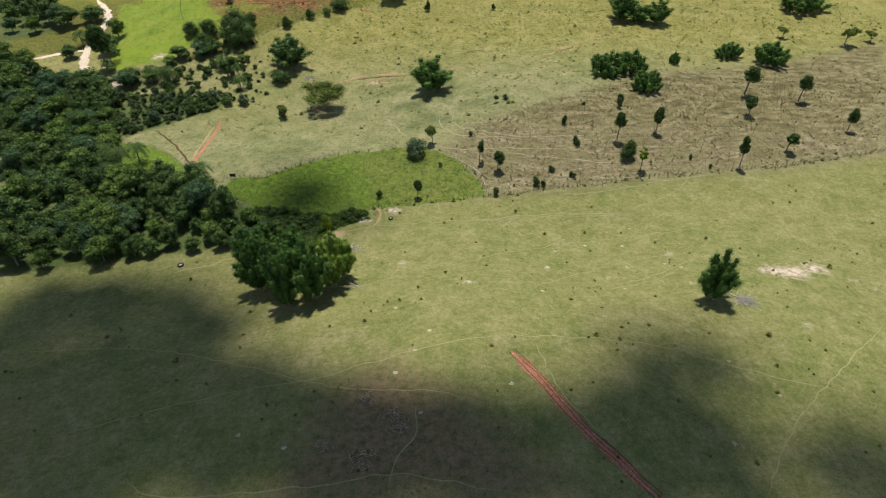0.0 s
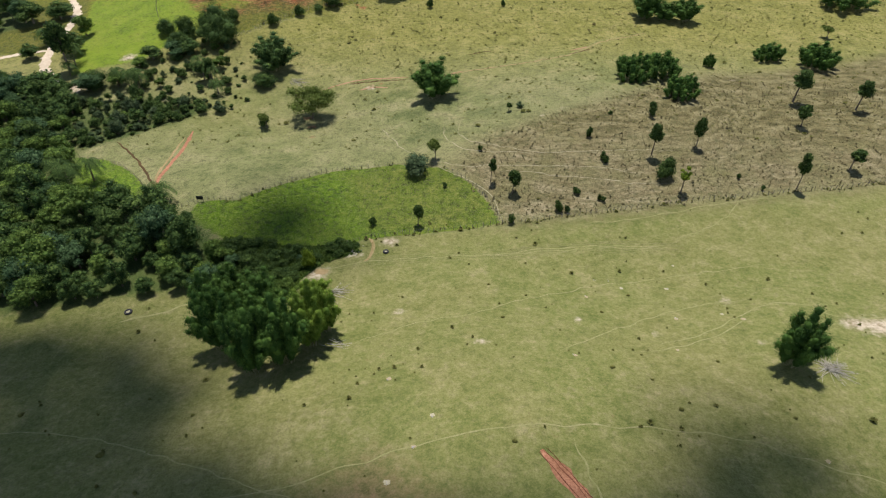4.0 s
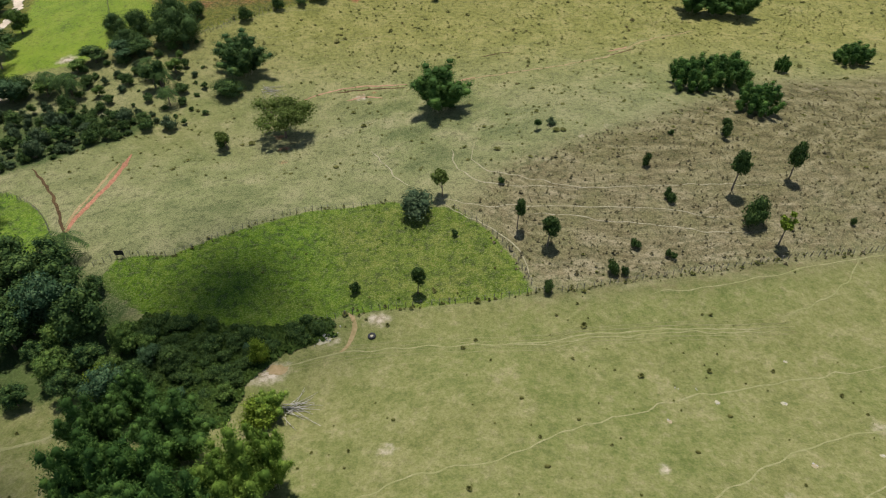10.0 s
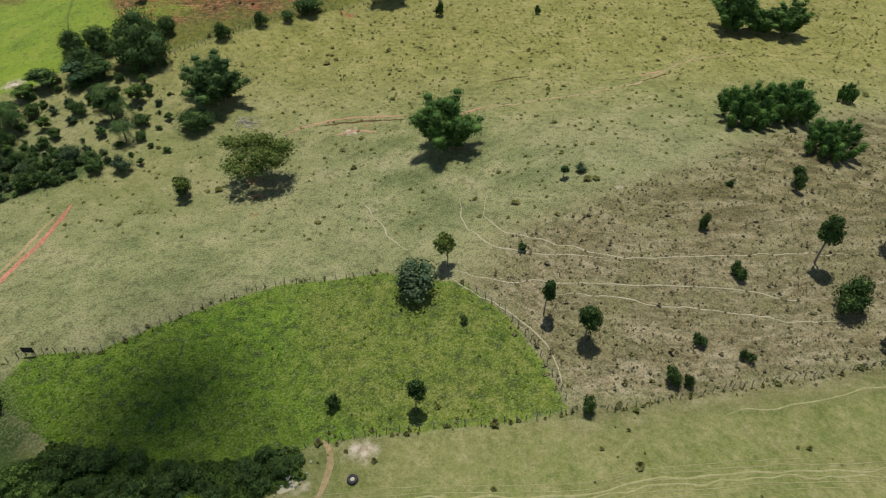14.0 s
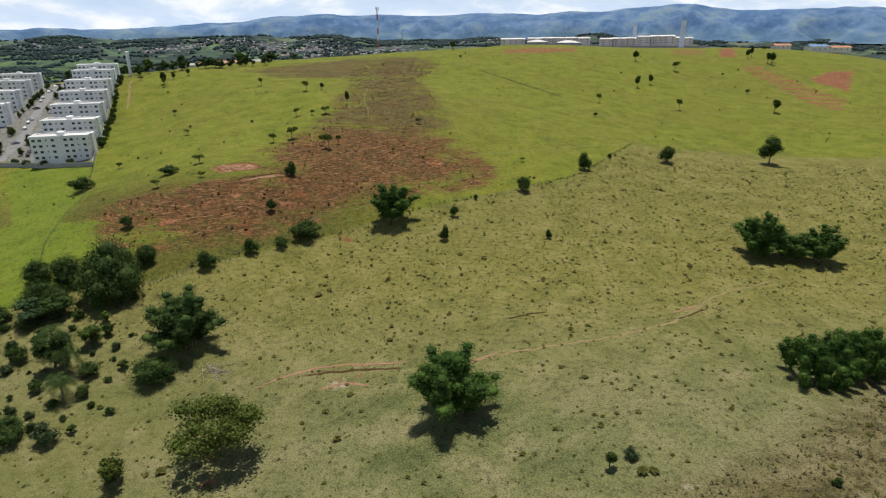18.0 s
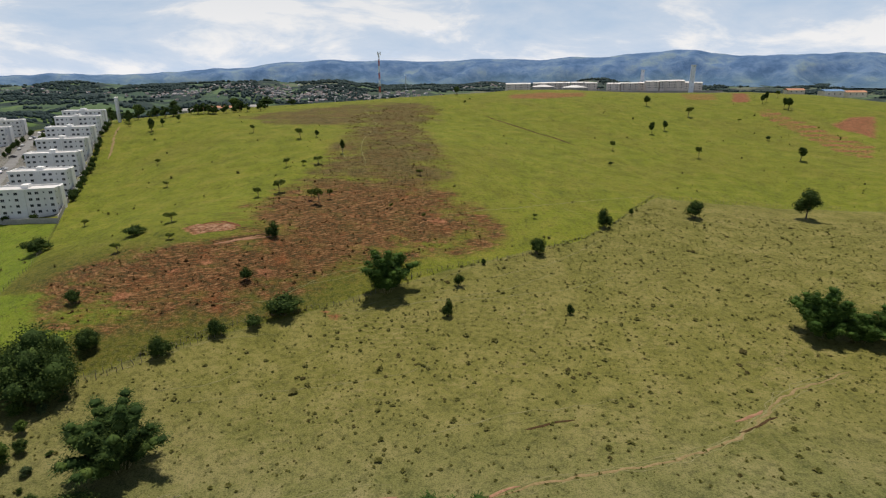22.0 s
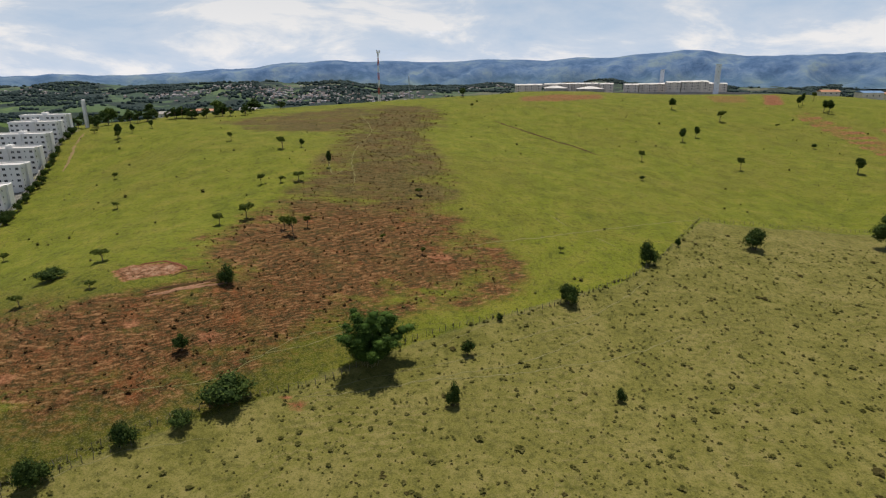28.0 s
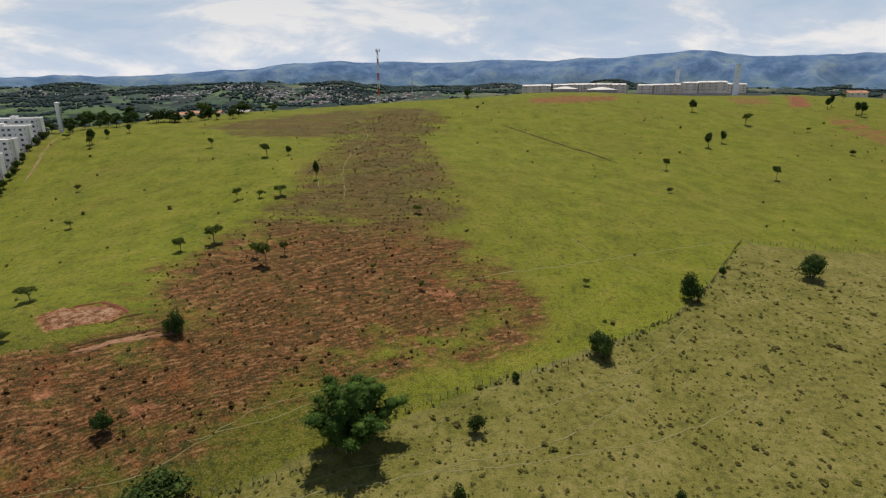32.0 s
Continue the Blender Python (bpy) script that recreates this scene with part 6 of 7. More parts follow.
def car_kind(mat):
    root = new("car")
    prof = [(-2.1, 0.35), (-2.1, 0.85), (-1.95, 0.98), (-1.45, 1.02), (-0.85, 1.46), (0.75, 1.48), (1.35, 1.02), (2.0, 0.86), (2.12, 0.6), (2.1, 0.35)]
    n = len(prof)
    v = [(x, s * (0.86 if z < 1.2 else 0.66), z) for s in (-1, 1) for x, z in prof]
    bm = bmesh.new()
    vs = [bm.verts.new(q) for q in v]
    bm.faces.new(vs[:n][::-1]), bm.faces.new(vs[n:])
    for i in range(n):
        bm.faces.new((vs[i], vs[(i + 1) % n], vs[n + (i + 1) % n], vs[n + i]))
    me = bpy.data.meshes.new("body")
    bm.to_mesh(me)
    bm.free()
    me.materials.append(mat)
    child("body", me, root)
    gv, gf = joined([box(-0.75, -0.80, 1.05, 0.70, 0.80, 1.36)])
    child("windows", mesh_of("windows", gv, gf, [M_GLASS]), root)
    wv, wf = tube([(0, -0.11, 0), (0, 0.11, 0)], [0.31, 0.31], 12)
    wheel = mesh_of("wheel", wv, wf, [M_RUBBER])
    for x in (-1.3, 1.3):
        for y in (-0.78, 0.78):
            child("wheel", wheel, root).location = (x, y, 0.31)
    return root


car_r = np.random.RandomState(5)
for tint, name in (((0.75, 0.75, 0.74), "white"), ((0.06, 0.06, 0.065), "dark"), ((0.42, 0.43, 0.44), "silver")):
    paint = two_tone("car_paint_" + name, tint, tuple(v * 0.95 for v in tint), 2.0, 0.25, 0.0, spec=0.5)
    proto = tagged(car_kind(paint), name + " car parked on the estate forecourt", "car", "parked cars")
    first = None
    for k in range(9):
        s = car_r.uniform(0.03, 0.95)
        x, y = -227 - 88 * s + car_r.choice([-5.2, 5.4]), 428 + 190 * s
        m = pose(x, y, float(ground_height(x, y)) + 0.05, 0, 0, 115 + car_r.choice([0, 90]) + car_r.uniform(-6, 6))
        if first is None:
            first = m
        else:
            copy_thing(proto, m)
    proto.matrix_basis = first

# estate planting: hedge trees between the blocks and the wall, and along the road
hedge = Kind([(bush_kind("bush", 401 + k, 5, 5, M_LEAF, 8, 700, 0.4, "leafy garden bush along the estate wall"), 5, 5) for k in range(2)])
er = np.random.RandomState(6)
for k in range(70):
    s = er.rand()
    if k % 2:
        x, y = -183 - 80 * s + er.uniform(0.5, 2.8), 424 + 180 * s
    else:
        x, y = -230 - 84 * s + er.choice([-7.5, 7.5]) + er.normal(0, 1), 425 + 186 * s
    q = er.uniform(0.5, 1.05)
    hedge.grow(k, x, y, 5 * q, 5.2 * q, er.uniform(0, 6), "estate planting")
for x, y in ((-190, 414), (-204, 416), (-214, 417), (-221, 420), (-232, 421)):
    hedge.grow(1, x, y, 4.5, 4.0, er.uniform(0, 6), "estate planting")
hedge.settle()

# trees behind the estate and along the brow
brow_trees = Kind([(tree_kind("tree", 411, 10, 9, M_LEAF, 0.15, 12, 900, 0.7, label="dark tree at the brow of the hill beside the estate"), 10, 9)])
for k in range(46):
    s = er.rand()
    x, y = (-268 + 110 * s, 612 + 30 * s + er.normal(0, 5)) if k % 3 else (-280 - 130 * s, 640 + er.normal(0, 14))
    q = er.uniform(0.5, 1.0)
    brow_trees.grow(0, x, y, 9 * q, 9.5 * q, er.uniform(0, 6), "trees along the brow")
brow_trees.settle()


def water_tower(h, w, x, y, label, base=None):
    root = new("water_tower")
    z = float(ground_height(x, y)) if base is None else base
    root.location = (x, y, z - 0.5)
    a = np.arange(17) * 2 * math.pi / 16
    v, f = tube([(0, 0, 0), (0, 0, h * 0.5), (0, 0, h)], [w, w, w], 16)
    child("shaft", mesh_of("shaft", v, f, [M_WALL], soft=True), root)
    v, f = tube([(0, 0, h), (0, 0, h + 0.5), (0, 0, h + 0.9)], [w * 1.12, w * 1.12, 0.05], 16)
    child("cap", mesh_of("cap", v, f, [M_WALL]), root)
    v, f = joined([box(w * 0.98, -0.25, 0.5, w * 1.06, -0.2, h), box(w * 0.98, 0.2, 0.5, w * 1.06, 0.25, h)] + [box(w * 0.98, -0.2, q, w * 1.05, 0.2, q + 0.05) for q in np.arange(1, h, 1.2)])
    child("ladder", mesh_of("ladder", v, f, [M_STEEL]), root)
    return tagged(root, label, "water tower", "water towers")


water_tower(18, 1.3, -259, 612, "slim white cylindrical water tower")
water_tower(24, 1.4, -336, 570, "slim white cylindrical water tower")

# ---- pale blocks on the crest ----
def crest_block(wide, deep, floors, label):
    root = new("apartment_block")
    h = floors * 2.8 + 0.4
    v, f = joined([box(0, 0, -4, wide, deep, h), box(wide * 0.4, -0.8, -4, wide * 0.6, 0, h + 0.4)])
    child("wall", mesh_of("wall", v, f, [M_CREAM]), root)
    o = 0.6
    rv = np.array([(-o, -o, h), (wide + o, -o, h), (wide + o, deep + o, h), (-o, deep + o, h), (-o, deep / 2, h + 1.2), (wide + o, deep / 2, h + 1.2)], float)
    quads = [(0, 1, 5, 4), (2, 3, 4, 5), (1, 2, 5, 5), (3, 0, 4, 4), (3, 2, 1, 0)]
    bm = bmesh.new()
    vs = [bm.verts.new(q) for q in rv]
    for q in quads:
        bm.faces.new([vs[i] for i in dict.fromkeys(q)])
    me = bpy.data.meshes.new("roof")
    bm.to_mesh(me)
    bm.free()
    me.materials.append(M_ROOF_SHEET)
    child("roof", me, root)
    for fl in range(floors):
        for k in range(7):
            if k == 3:
                continue
            ob = put_window(WIN_WIDE if k % 2 else WIN_SMALL, root)
            ob.location = (wide * (0.08 + 0.14 * k), -0.002, 1.3 + fl * 2.8)
    return tagged(root, label, "apartment block", "pale blocks on the crest")


CB = crest_block(15, 9, 3, "pale cream apartment block with low white gable roof on the crest")
row = [(44, 880), (59, 882), (80, 898), (96, 900), (112, 903), (128, 900), (143, 890), (168, 878), (184, 878), (199, 879), (211, 866), (227, 866), (242, 867), (256, 888), (273, 890)]
first = None
for k, (x, y) in enumerate(row):
    x = 49 + (x - 44) * 0.939
    z = 45.8 + (2.2 if k in (10, 11, 12) else 0.0)
    m = Matrix.LocRotScale((x, y, z + car_r.uniform(-0.4, 0.3)), Euler((0, 0, radians(car_r.uniform(-5, 3)))), (0.92, 1, car_r.uniform(0.9, 1.0)))
    if first is None:
        first = m
    else:
        copy_thing(CB, m)
CB.matrix_basis = first
wall_run("wall_crest", [(150, 866), (215, 862), (290, 862)], 2.4, M_CONCRETE, "long grey block wall in front of the crest blocks")


def slab_tower(h, wide, x, y, base, label):
    """A flat, white-rendered tank tower with a capped head."""
    root = new("water_tower")
    root.location = (x, y, base)
    v, f = box(-wide / 2, -1.2, -2, wide / 2, 1.2, h)
    child("shaft", mesh_of("shaft", v, f, [M_TOWER]), root)
    v, f = box(-wide / 2 - 0.25, -1.45, h, wide / 2 + 0.25, 1.45, h + 0.7)
    child("cap", mesh_of("cap", v, f, [M_ROOF_SHEET]), root)
    for q in np.arange(2.0, h - 1, 5.5):
        ob = put_window(WIN_SMALL, root)
        ob.location = (0.3, -1.205, q)
    return tagged(root, label, "water tower", "water towers")


slab_tower(31, 4.8, 254, 860, 42.4, "tall white slab-shaped water tower on the crest")
slab_tower(26, 3.6, 212, 905, 42.4, "white slab-shaped water tower behind crest blocks")


def hall(x, y, wide, deep, h, base):
    """A grey concrete hall with a pale pyramid roof."""
    root = new("hall")
    root.location = (x, y, base)
    v, f = box(0, 0, -4, wide, deep, h)
    child("wall", mesh_of("wall", v, f, [M_CONCRETE]), root)
    bm = bmesh.new()
    vs = [bm.verts.new(q) for q in ((-0.5, -0.5, h), (wide + 0.5, -0.5, h), (wide + 0.5, deep + 0.5, h), (-0.5, deep + 0.5, h), (wide * 0.42, deep / 2, h + 2.4), (wide * 0.58, deep / 2, h + 2.4))]
    for q in ((0, 1, 5, 4), (2, 3, 4, 5), (1, 2, 5), (3, 0, 4), (3, 2, 1, 0)):
        bm.faces.new([vs[i] for i in q])
    me = bpy.data.meshes.new("roof")
    bm.to_mesh(me)
    bm.free()
    me.materials.append(M_ROOF_SHEET)
    child("roof", me, root)
    return tagged(root, "low grey concrete hall with pale pyramid roof", "hall", "halls on the crest")


hall(78, 858, 23, 12, 5.6, 45.6)
hall(112, 858, 27, 12, 4.8, 45.6)


def shed(x, y, wide, deep, h, roof, label, base):
    root = new("house")
    root.location = (x, y, base)
    v, f = box(0, 0, -2, wide, deep, h)
    child("wall", mesh_of("wall", v, f, [M_CREAM]), root)
    rv = np.array([(-0.6, -0.6, h), (wide + 0.6, -0.6, h), (wide + 0.6, deep + 0.6, h), (-0.6, deep + 0.6, h), (-0.6, deep / 2, h + 1.8), (wide + 0.6, deep / 2, h + 1.8)])
    bm = bmesh.new()
    vs = [bm.verts.new(q) for q in rv]
    for q in ((0, 1, 5, 4), (2, 3, 4, 5), (1, 2, 5), (3, 0, 4), (3, 2, 1, 0)):
        bm.faces.new([vs[i] for i in q])
    me = bpy.data.meshes.new("roof")
    bm.to_mesh(me)
    bm.free()
    me.materials.append(roof)
    child("roof", me, root)
    for k in range(3):
        ob = put_window(WIN_WIDE, root)
        ob.location = (wide * (0.2 + 0.3 * k), -0.002, 1.1)
    return tagged(root, label, "house")


M_BLUE_SHEET = two_tone("blue_sheet_roof", (0.10, 0.20, 0.36), (0.15, 0.27, 0.44), 1.0, 0.5, 0.0)
shed(352, 842, 18, 10, 3.2, M_ROOF_TILE, "low house with clay tile roof on the crest", 44.0)
shed(385, 830, 20, 14, 4.5, M_BLUE_SHEET, "shed with blue sheet roof on the crest", 42.0)
shed(420, 850, 22, 10, 3.5, M_ROOF_TILE, "low house with clay tile roof on the crest", 41.0)


shed(HUT[0] - 3, HUT[1], 6, 5, 2.4, M_ROOF_SHEET, "small pale-roofed hut among trees by the dirt road", float(ground_height(*HUT)))

for x, y, w, top, roof in ((-304, 792, 20, 32.2, M_CONCRETE), (-282, 790, 16, 33.8, M_ROOF_TILE), (-268, 796, 18, 34.6, M_ROOF_TILE), (-247, 790, 14, 35.2, M_ROOF_TILE), (-226, 800, 16, 35.6, M_CONCRETE)):
    shed(x, y, w, 12, 4.0, roof, "low workshop with wide roof behind the brow", top - 5.6)

# ---- lattice mast ----
def mast(x, y, base, h, w, mat_a, mat_b, label):
    root = new("radio_mast")
    root.location = (x, y, base)
    n = 8
    for k in range(n):
        z0, z1 = h * k / n, h * (k + 1) / n
        q0, q1 = w * (1 - 0.45 * k / n), w * (1 - 0.45 * (k + 1) / n)
        cs = [(1, 1), (-1, 1), (-1, -1), (1, -1)]
        bits = [tube([(a * q0, b * q0, z0), (a * q1, b * q1, z1)], [0.16, 0.16], 4) for a, b in cs]
        for i in range(4):
            a, b = cs[i], cs[(i + 1) % 4]
            bits.append(tube([(a[0] * q0, a[1] * q0, z0), (b[0] * q1, b[1] * q1, z1)], [0.09, 0.09], 3))
            bits.append(tube([(b[0] * q0, b[1] * q0, z0), (a[0] * q1, a[1] * q1, z1)], [0.09, 0.09], 3))
        vq = [(v, np.asarray(f)) for v, f in bits]
        v, f = joined(vq)
        child("section", mesh_of("section", v, f, [mat_a if k % 2 else mat_b]), root)
    for a in range(3):
        t = a * 2.1
        v, f = box(math.cos(t) * 1.7 - 0.3, math.sin(t) * 1.7 - 0.3, h - 2.6, math.cos(t) * 1.7 + 0.3, math.sin(t) * 1.7 + 0.3, h + 0.2)
        child("antenna", mesh_of("antenna", v, f, [M_WALL]), root, "white panel antenna")
    v, f = joined([box(-1.7, -0.08, h - 1.3, 1.7, 0.08, h - 1.15), box(-0.08, -1.7, h - 1.3, 0.08, 1.7, h - 1.15)])
    child("platform", mesh_of("platform", v, f, [M_STEEL]), root)
    return tagged(root, label, "mast")


mast(-84, 770, 36.0, 51, 0.8, M_WALL, M_REDPAINT, "tall slim red and white lattice radio mast on the brow")
mast(-123, 1500, -40.0, 98, 1.6, M_STEEL, M_STEEL, "distant grey lattice mast in the valley")

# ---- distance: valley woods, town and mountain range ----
def far_points(n, seed, x0, x1, y0, y1):
    r = np.random.RandomState(seed)
    x, y = r.uniform(x0, x1, n), r.uniform(y0, y1, n)
    return r, x, y


def far_woods():
    r, x, y = far_points(170000, 501, -2900, 2400, 830, 3900)
    ok = (wave(x, y, 420, 502) + 0.9 * wave(x * 0.6, y, 110, 503) + 0.25 * r.randn(len(x)) > np.where((np.abs(y - 2300) < 260) & (x < 0), 0.25, 0.62)) & (np.abs(x) < y * 0.95)
    brow = 690 + 0.30 * np.clip(x + 150, 0, 400) + 220 * smooth(0, 160, x)
    ok &= y > brow + 170
    x, y = x[ok], y[ok]
    n = len(x)
    z = ground_height(x, y)
    s = r.uniform(2.2, 5.0, n) * (1 + y / 3500)
    a = np.arange(6) * math.pi / 3
    rows = []
    for q, hgt in ((0.9, -0.1), (1.0, 0.45), (0.55, 0.95)):
        j = r.uniform(0.7, 1.25, (n, 6))
        rows.append(np.stack([x[:, None] + np.cos(a) * s[:, None] * q * j, y[:, None] + np.sin(a) * s[:, None] * q * j, z[:, None] + s[:, None] * (hgt + 0.12 * r.randn(n, 6))], -1))
    v = np.concatenate(rows, 1).reshape(-1, 3)
    b = np.arange(n)[:, None] * 18
    f = []
    for lev in (0, 6):
        for k in range(6):
            j = (k + 1) % 6
            f.append(np.concatenate([b + lev + k, b + lev + j, b + lev + 6 + j, b + lev + 6 + k], 1))
    f += [np.concatenate([b + 12, b + 13, b + 14, b + 15], 1), np.concatenate([b + 12, b + 15, b + 16, b + 17], 1)]
    return tagged(new("far_woods", mesh_of("far_woods", v, np.concatenate(f), [M_FAR_LEAF_HAZED], soft=True)), "dark woods in the far valley, tinted with painted blue haze", "woods", kind="stuff")


def far_town():
    r = np.random.RandomState(511)
    xs, ys = [], []
    for cx, cy, wx, wy, n in ((-250, 1120, 60, 30, 16), (-200, 1450, 130, 60, 20), (-620, 2270, 260, 90, 210), (-980, 2250, 170, 60, 50), (-360, 2240, 220, 90, 130), (-1500, 2300, 350, 80, 30), (250, 3200, 450, 250, 120)):
        xs.append(r.normal(cx, wx * 0.6, n))
        ys.append(r.normal(cy, wy * 0.6, n))
    x, y = np.concatenate(xs), np.concatenate(ys)
    z = ground_height(x, y)
    wl, rf = [], []
    for k in range(len(x)):
        w, d, h = r.uniform(5, 11), r.uniform(5, 8), r.uniform(2.5, 4.5)
        t = r.uniform(-0.5, 0.5)
        c, s = math.cos(t), math.sin(t)
        rot = np.array([[c, -s, 0], [s, c, 0], [0, 0, 1]])
        at = np.array([x[k], y[k], z[k]])
        v, f = box(-w / 2, -d / 2, -4, w / 2, d / 2, h)
        wl.append((v @ rot.T + at, f))
        rv = np.array([(-w / 2 - 0.5, -d / 2 - 0.5, h), (w / 2 + 0.5, -d / 2 - 0.5, h), (w / 2 + 0.5, 0, h + 2.2), (-w / 2 - 0.5, 0, h + 2.2), (w / 2 + 0.5, d / 2 + 0.5, h), (-w / 2 - 0.5, d / 2 + 0.5, h)])
        rf.append((rv @ rot.T + at, np.array([(0, 1, 2, 3), (3, 2, 4, 5)])))
    v1, f1 = joined(wl)
    v2, f2 = joined(rf)
    v, f = joined([(v1, f1), (v2, f2)])
    kind = np.concatenate([np.zeros(len(f1)), np.ones(len(f2))])
    return tagged(new("far_town", mesh_of("far_town", v, f, [M_TOWN_WALL, M_TOWN_ROOF], kind)), "distant town of small pale houses with clay roofs", "town", kind="stuff")


def town_mat(name, a, b, c):
    k = Mat(name, 0.85)
    k.color(k.ramp(k.island(), [(0.0, a), (0.5, b), (1.0, c)]))
    return k.m


# leaf greens shifted to blue: distance haze put into the colour
M_FAR_LEAF_HAZED = leaf_mat("far_leaf_hazed", (0.013, 0.028, 0.036), (0.024, 0.044, 0.052), (0.042, 0.066, 0.066), 0.05)
M_TOWN_WALL = town_mat("town_wall", (0.30, 0.30, 0.31), (0.52, 0.52, 0.52), (0.34, 0.31, 0.29))
M_TOWN_ROOF = town_mat("town_roof", (0.18, 0.125, 0.11), (0.20, 0.18, 0.18), (0.36, 0.36, 0.37))
far_woods()
far_town()


def mountain_range():
    """A ring segment of ridges at the far edge, folded by spurs and valleys."""
    k = Mat("mountain_slopes_hazed", 0.95, 0, 0.05)
    # blue distance haze is painted into the slope colours
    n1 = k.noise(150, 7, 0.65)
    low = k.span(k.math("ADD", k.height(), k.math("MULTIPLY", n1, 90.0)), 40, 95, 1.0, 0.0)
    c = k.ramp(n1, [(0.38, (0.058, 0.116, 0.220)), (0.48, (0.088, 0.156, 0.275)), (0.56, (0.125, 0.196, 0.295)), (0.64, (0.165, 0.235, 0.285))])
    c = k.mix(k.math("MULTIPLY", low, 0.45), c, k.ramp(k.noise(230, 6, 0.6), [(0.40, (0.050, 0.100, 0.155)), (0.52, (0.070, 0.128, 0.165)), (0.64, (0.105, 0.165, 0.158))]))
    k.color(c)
    k.bump(n1, 30, 0.6)
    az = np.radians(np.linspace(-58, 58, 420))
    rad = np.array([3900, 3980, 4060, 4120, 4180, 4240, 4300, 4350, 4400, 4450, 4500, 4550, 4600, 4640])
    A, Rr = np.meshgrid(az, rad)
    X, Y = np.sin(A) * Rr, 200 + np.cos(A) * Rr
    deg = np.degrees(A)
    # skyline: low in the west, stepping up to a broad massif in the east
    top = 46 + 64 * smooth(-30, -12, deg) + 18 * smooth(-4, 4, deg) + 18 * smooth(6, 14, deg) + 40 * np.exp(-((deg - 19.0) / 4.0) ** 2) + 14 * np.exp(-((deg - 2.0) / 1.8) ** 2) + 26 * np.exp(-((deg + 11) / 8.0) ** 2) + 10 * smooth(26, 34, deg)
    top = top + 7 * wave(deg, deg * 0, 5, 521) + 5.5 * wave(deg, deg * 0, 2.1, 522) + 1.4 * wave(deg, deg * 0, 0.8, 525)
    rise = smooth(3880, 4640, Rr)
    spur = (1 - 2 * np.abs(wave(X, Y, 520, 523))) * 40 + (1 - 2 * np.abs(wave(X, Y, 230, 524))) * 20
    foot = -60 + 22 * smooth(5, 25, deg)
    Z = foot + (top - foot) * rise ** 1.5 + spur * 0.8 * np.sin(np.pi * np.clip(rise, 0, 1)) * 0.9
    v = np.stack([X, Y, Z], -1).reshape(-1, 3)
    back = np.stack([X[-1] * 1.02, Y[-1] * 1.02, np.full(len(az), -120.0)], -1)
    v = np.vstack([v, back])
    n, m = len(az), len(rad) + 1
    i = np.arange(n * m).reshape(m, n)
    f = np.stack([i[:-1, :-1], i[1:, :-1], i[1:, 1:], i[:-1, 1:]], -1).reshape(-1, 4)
    return tagged(new("backdrop", mesh_of("backdrop", v, f[:, ::-1], [k.m], soft=True)), "mountain range on the horizon with blue haze painted into its slopes", "mountains", kind="structure")


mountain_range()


# ---- low cloud banks overhead, which shade the near field ----
def cloud(polys, height, seed):
    k = Mat("cloud_vapour", 1.0, 0, 0.0)
    k.color((0.85, 0.86, 0.88))
    tr = k.n.new("ShaderNodeBsdfTransparent")
    mx = k.n.new("ShaderNodeMixShader")
    fac = k.span(k.noise(26, 4, 0.6), 0.30, 0.66, 0.045, 0.10)
    k.l.new(fac, mx.inputs[0])
    k.l.new(tr.outputs[0], mx.inputs[1])
    k.l.new(k.p.outputs[0], mx.inputs[2])
    k.l.new(mx.outputs[0], k.n["Material Output"].inputs["Surface"])
    r = np.random.RandomState(seed)
    sx, sy = math.sin(sa) * math.cos(se) / math.sin(se), math.cos(sa) * math.cos(se) / math.sin(se)
    out = []
    for poly in polys:
        for x, y in scatter(poly, 9.0, seed):
            z = height + r.normal(0, 4)
            gz = float(ground_height(x, y))
            c = np.array([x + sx * (z - gz), y + sy * (z - gz), z])
            out += lumps([c], [r.uniform(13, 18)], r, 0.45, 1.0, 2)
    v, f = joined(out)
    return tagged(new("cloud", foliage_mesh("cloud", v, f, k.m)), "soft white cumulus bank drifting overhead", "cloud", kind="structure")


cloud([SHADE_A, SHADE_B, SHADE_C, SHADE_D], 1400, 531)

# ---- small things in the pasture ----
def stone_mesh(seed, w, mat):
    r = np.random.RandomState(seed)
    bv, bf = ball()
    v = bv * (1 + 0.22 * r.randn(len(bv), 1)) * np.array([w / 2, w / 2 * r.uniform(0.7, 1), w * 0.28])
    return foliage_mesh("stone", v, np.column_stack([bf, bf[:, 2]]), mat)


STONES = [stone_mesh(601 + k, 1.0, M_STONE) for k in range(4)]
MOUNDS = [stone_mesh(611 + k, 1.0, M_TUFT) for k in range(3)]
sr = np.random.RandomState(9)
for k, (x, y, w) in enumerate(PALE_SPOTS + PALE_SPOTS_B):
    if w < 1.8:
        for j in range(2):
            ob = new("stone", STONES[sr.randint(4)])
            s = w * sr.uniform(0.15, 0.35)
            px, py = x + sr.uniform(-0.5, 0.5) * w * 0.6, y + sr.uniform(-0.5, 0.5) * w * 0.6
            ob.location, ob.scale, ob.rotation_euler = (px, py, float(ground_height(px, py)) + 0.08 * s), (s, s, s), (0, 0, sr.uniform(0, 6))
            tagged(ob, "pale weathered field stone in short grass", "stone", "stones in the field")
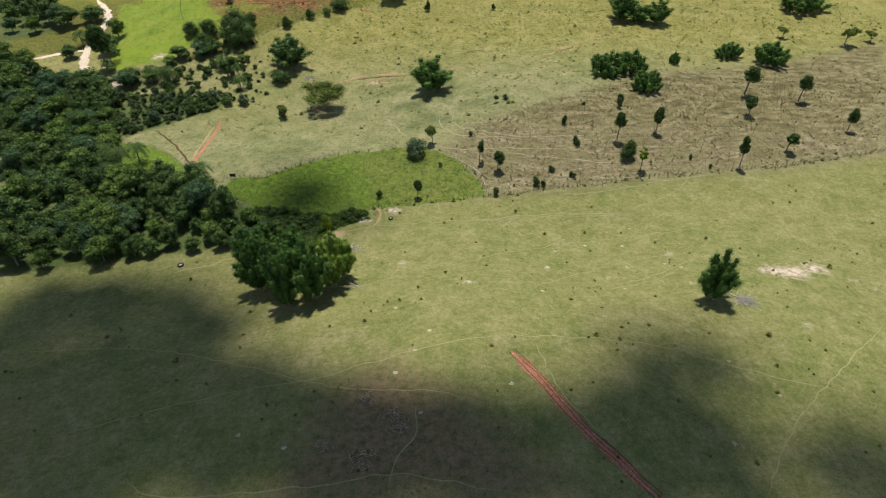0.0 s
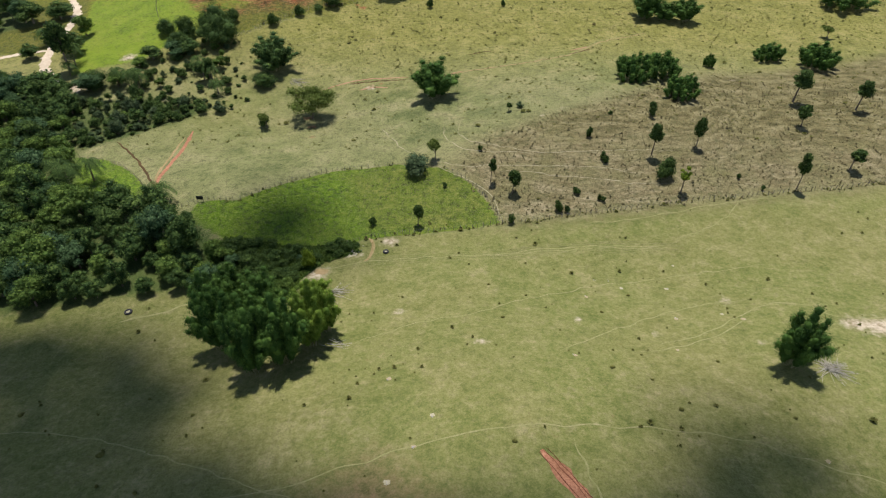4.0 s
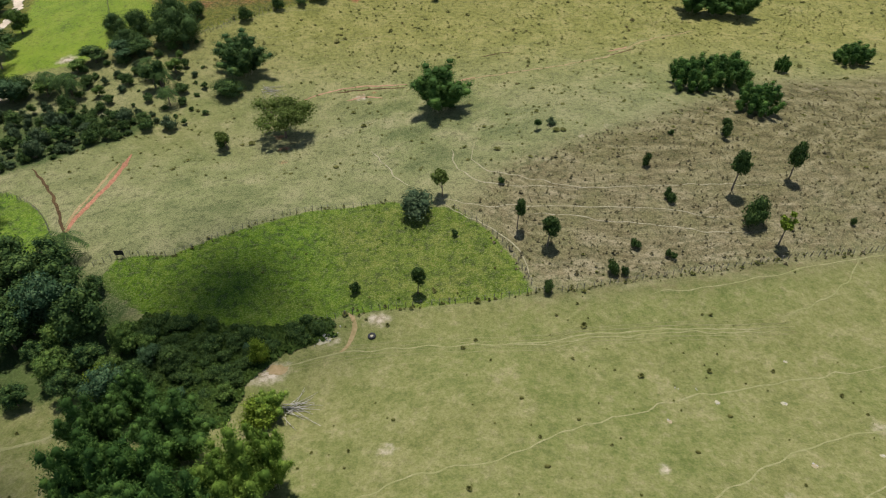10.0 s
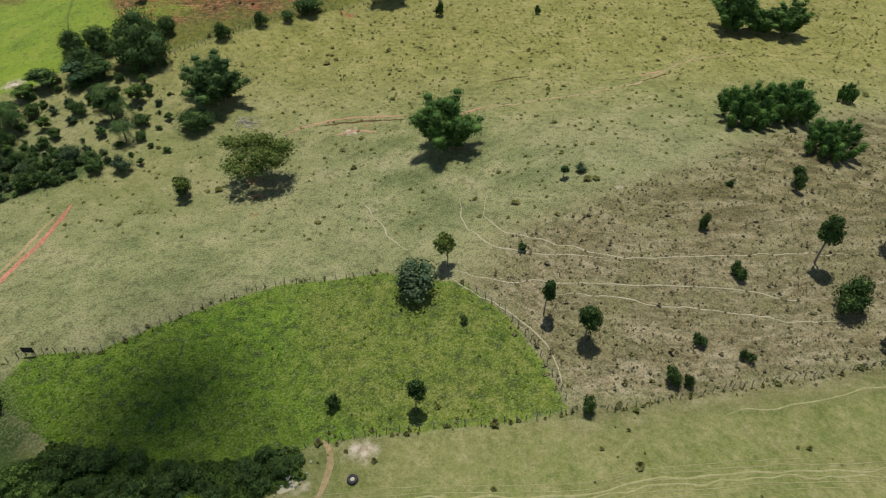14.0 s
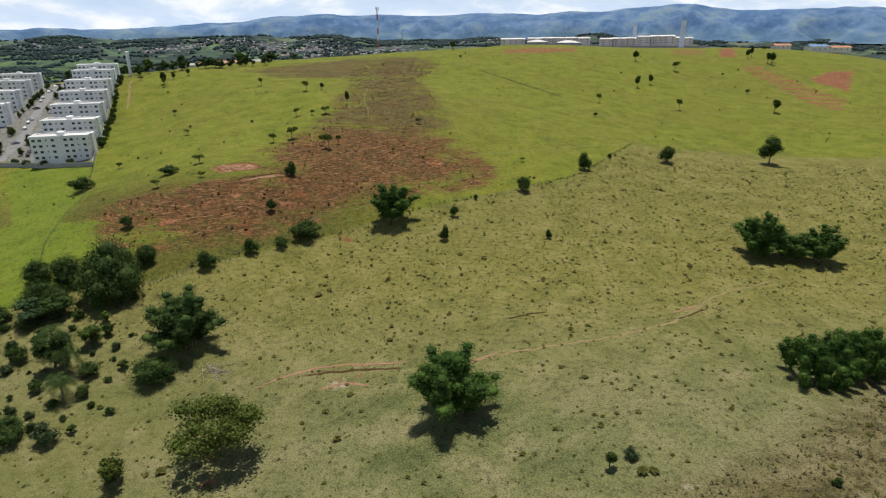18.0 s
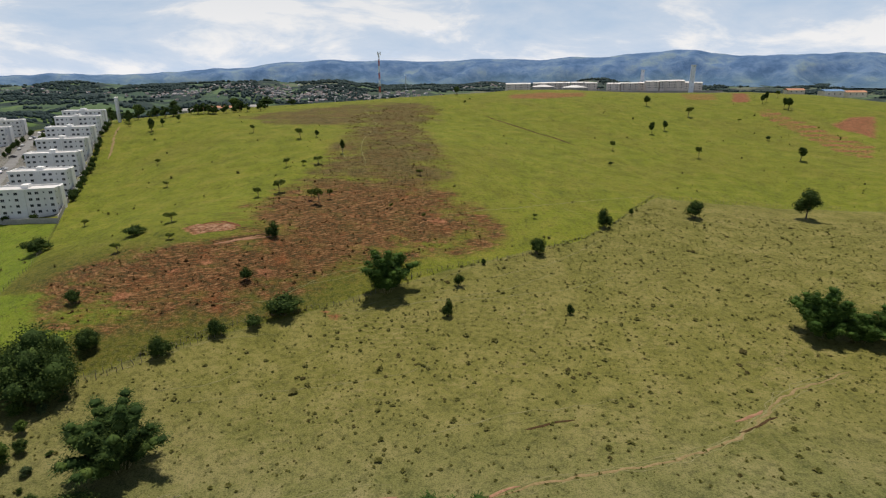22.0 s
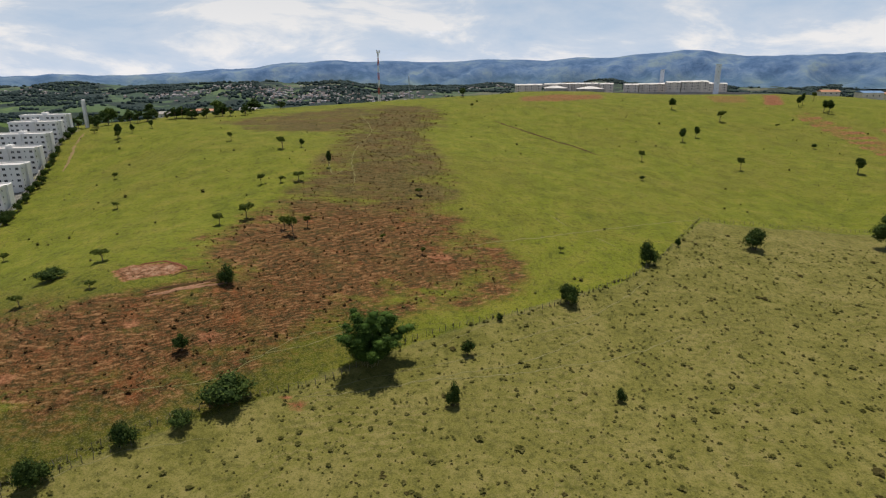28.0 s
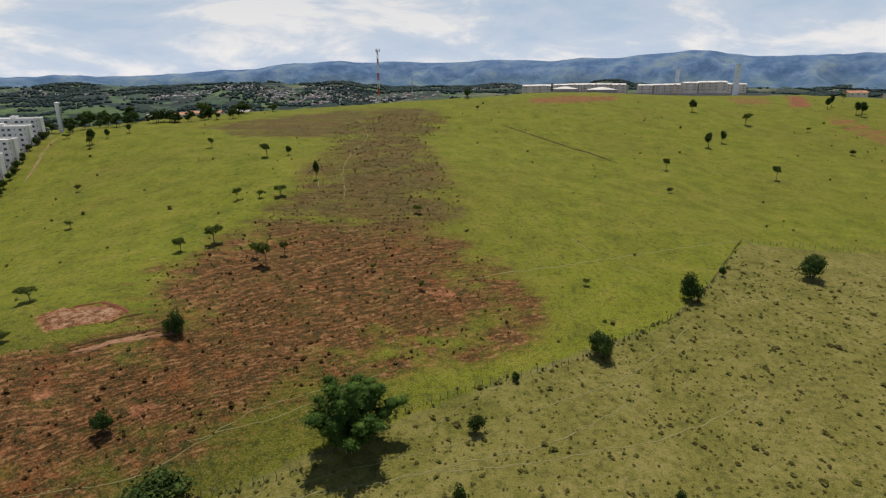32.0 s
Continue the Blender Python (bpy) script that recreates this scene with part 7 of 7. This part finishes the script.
for k, (x, y, w) in enumerate(DARK_SPOTS + DARK_SPOTS_B):
    ob = new("weed_clump", MOUNDS[sr.randint(3)])
    s = w * sr.uniform(0.7, 1.1)
    ob.location, ob.scale, ob.rotation_euler = (x, y, float(ground_height(x, y)) + 0.12 * s), (s, s, s * 1.4), (0, 0, sr.uniform(0, 6))
    tagged(ob, "dark green weed clump in grazed field", "weed", "weeds in the field")


def trough(x, y, r0, label):
    """A water trough made from a large tyre."""
    root = new("water_trough")
    root.location = (x, y, float(ground_height(x, y)))
    a = np.linspace(0, 2 * math.pi, 25)
    ring = np.column_stack([np.cos(a) * r0, np.sin(a) * r0, np.full(25, 0.28)])
    v, f = tube(ring, np.full(25, 0.26), 8)
    child("tyre", mesh_of("tyre", v, f, [M_RUBBER], soft=True), root)
    b = np.arange(16) * math.pi / 8
    disc = np.vstack([np.column_stack([np.cos(b) * r0 * 0.8, np.sin(b) * r0 * 0.8, np.full(16, 0.33)]), np.column_stack([np.cos(b) * r0 * 0.8, np.sin(b) * r0 * 0.8, np.full(16, 0.05)])])
    fs = [(i, (i + 1) % 16, 16 + (i + 1) % 16, 16 + i) for i in range(16)]
    fs += [(0, i, i + 1, i + 2) for i in range(1, 14, 2)]
    child("water", mesh_of("water", disc, fs, [M_PALE]), root)
    return tagged(root, label, "trough")


trough(-16.9, 151.4, 0.55, "round black tyre water trough on grass")
trough(-77.0, 128.5, 0.7, "round tyre water trough with pale rim beside track")

# small dark notice board by the lush hollow
board = new("notice_board")
board.location = (*NOTICE, float(ground_height(*NOTICE)))
for x in (-0.8, 0.8):
    v, f = box(x - 0.06, -0.06, -0.3, x + 0.06, 0.06, 2.0)
    child("post", mesh_of("post", v, f, [M_POST]), board)
v, f = box(-1.0, -0.10, 0.8, 1.0, -0.06, 2.0)
child("panel", mesh_of("panel", v, f, [M_RUBBER]), board)
tagged(board, "small dark notice board on wooden posts", "sign")


def cane_heap(x, y, n, length, turn, spread, seed, label, name="cane_heap", mat=None, thick=0.05):
    """Fallen dry canes, fanned out over the grass."""
    r = np.random.RandomState(seed)
    root = new(name)
    z = float(ground_height(x, y))
    root.location = (x, y, z)
    for k in range(n):
        a = turn + r.normal(0, spread)
        l = length * r.uniform(0.5, 1.1)
        o = r.normal(0, length * (0.13 if mat is None else 0.6), 2)
        s = np.linspace(0, 1, 4)
        px, py = o[0] + np.cos(a) * l * s, o[1] + np.sin(a) * l * s
        pz = ground_height(x + px, y + py) - z + 0.10 + 0.9 * r.rand() * (1 - s) ** 2
        v, f = tube(np.column_stack([px, py, pz]), np.linspace(thick, thick * 0.4, 4), 5)
        child("cane", mesh_of("cane", v, f, [mat or M_DEAD], soft=True), root)
    return tagged(root, label, "canes")


cane_heap(-29.0, 134.0, 30, 5.5, 0.1, 0.55, 701, "fan of fallen dry grey bamboo canes")
cane_heap(-25.5, 113.5, 9, 5.0, -0.1, 0.35, 702, "few fallen dry bamboo canes on grass")
cane_heap(75.5, 104.8, 90, 4.6, 0.1, 1.6, 703, "heap of grey dead branches beside bamboo", "brushwood_heap")
cane_heap(-63, 258, 20, 7.0, 0.0, 0.5, 704, "fallen dry pale canes under a thicket")

for k, (x, y, w, h) in enumerate(BRUSH):
    cane_heap(x, y, 40, max(1.1, w * 0.3), 0.2 * k, 1.8, 710 + k, "scattered heap of dry twigs on dark turf", "brushwood_heap", M_TWIG, 0.05)

# pale rubble by the stream crossing
patch("bare_patch", -26.0, 151.0, 4.2, M_PALE, "pale sandy patch by the stream crossing", 977)
patch("bare_patch", -33.0, 143.0, 3.6, M_RED_TRAIL, "worn pinkish soil beside the stream bank", 978)
heap = new("rubble_heap")
hx, hy = -26.0, 151.5
heap.location = (hx, hy, float(ground_height(hx, hy)))
for k in range(22):
    ob = child("stone", STONES[k % 4], heap)
    px, py = sr.normal(0, 1.2), sr.normal(0, 1.2)
    s = sr.uniform(0.25, 0.55)
    ob.location, ob.scale, ob.rotation_euler = (px, py, float(ground_height(hx + px, hy + py)) - heap.location.z + 0.1 + max(0, 0.5 - 0.3 * math.hypot(px, py))), (s, s, s), (0, 0, sr.uniform(0, 6))
tagged(heap, "heap of pale rubble by the stream crossing", "rubble")
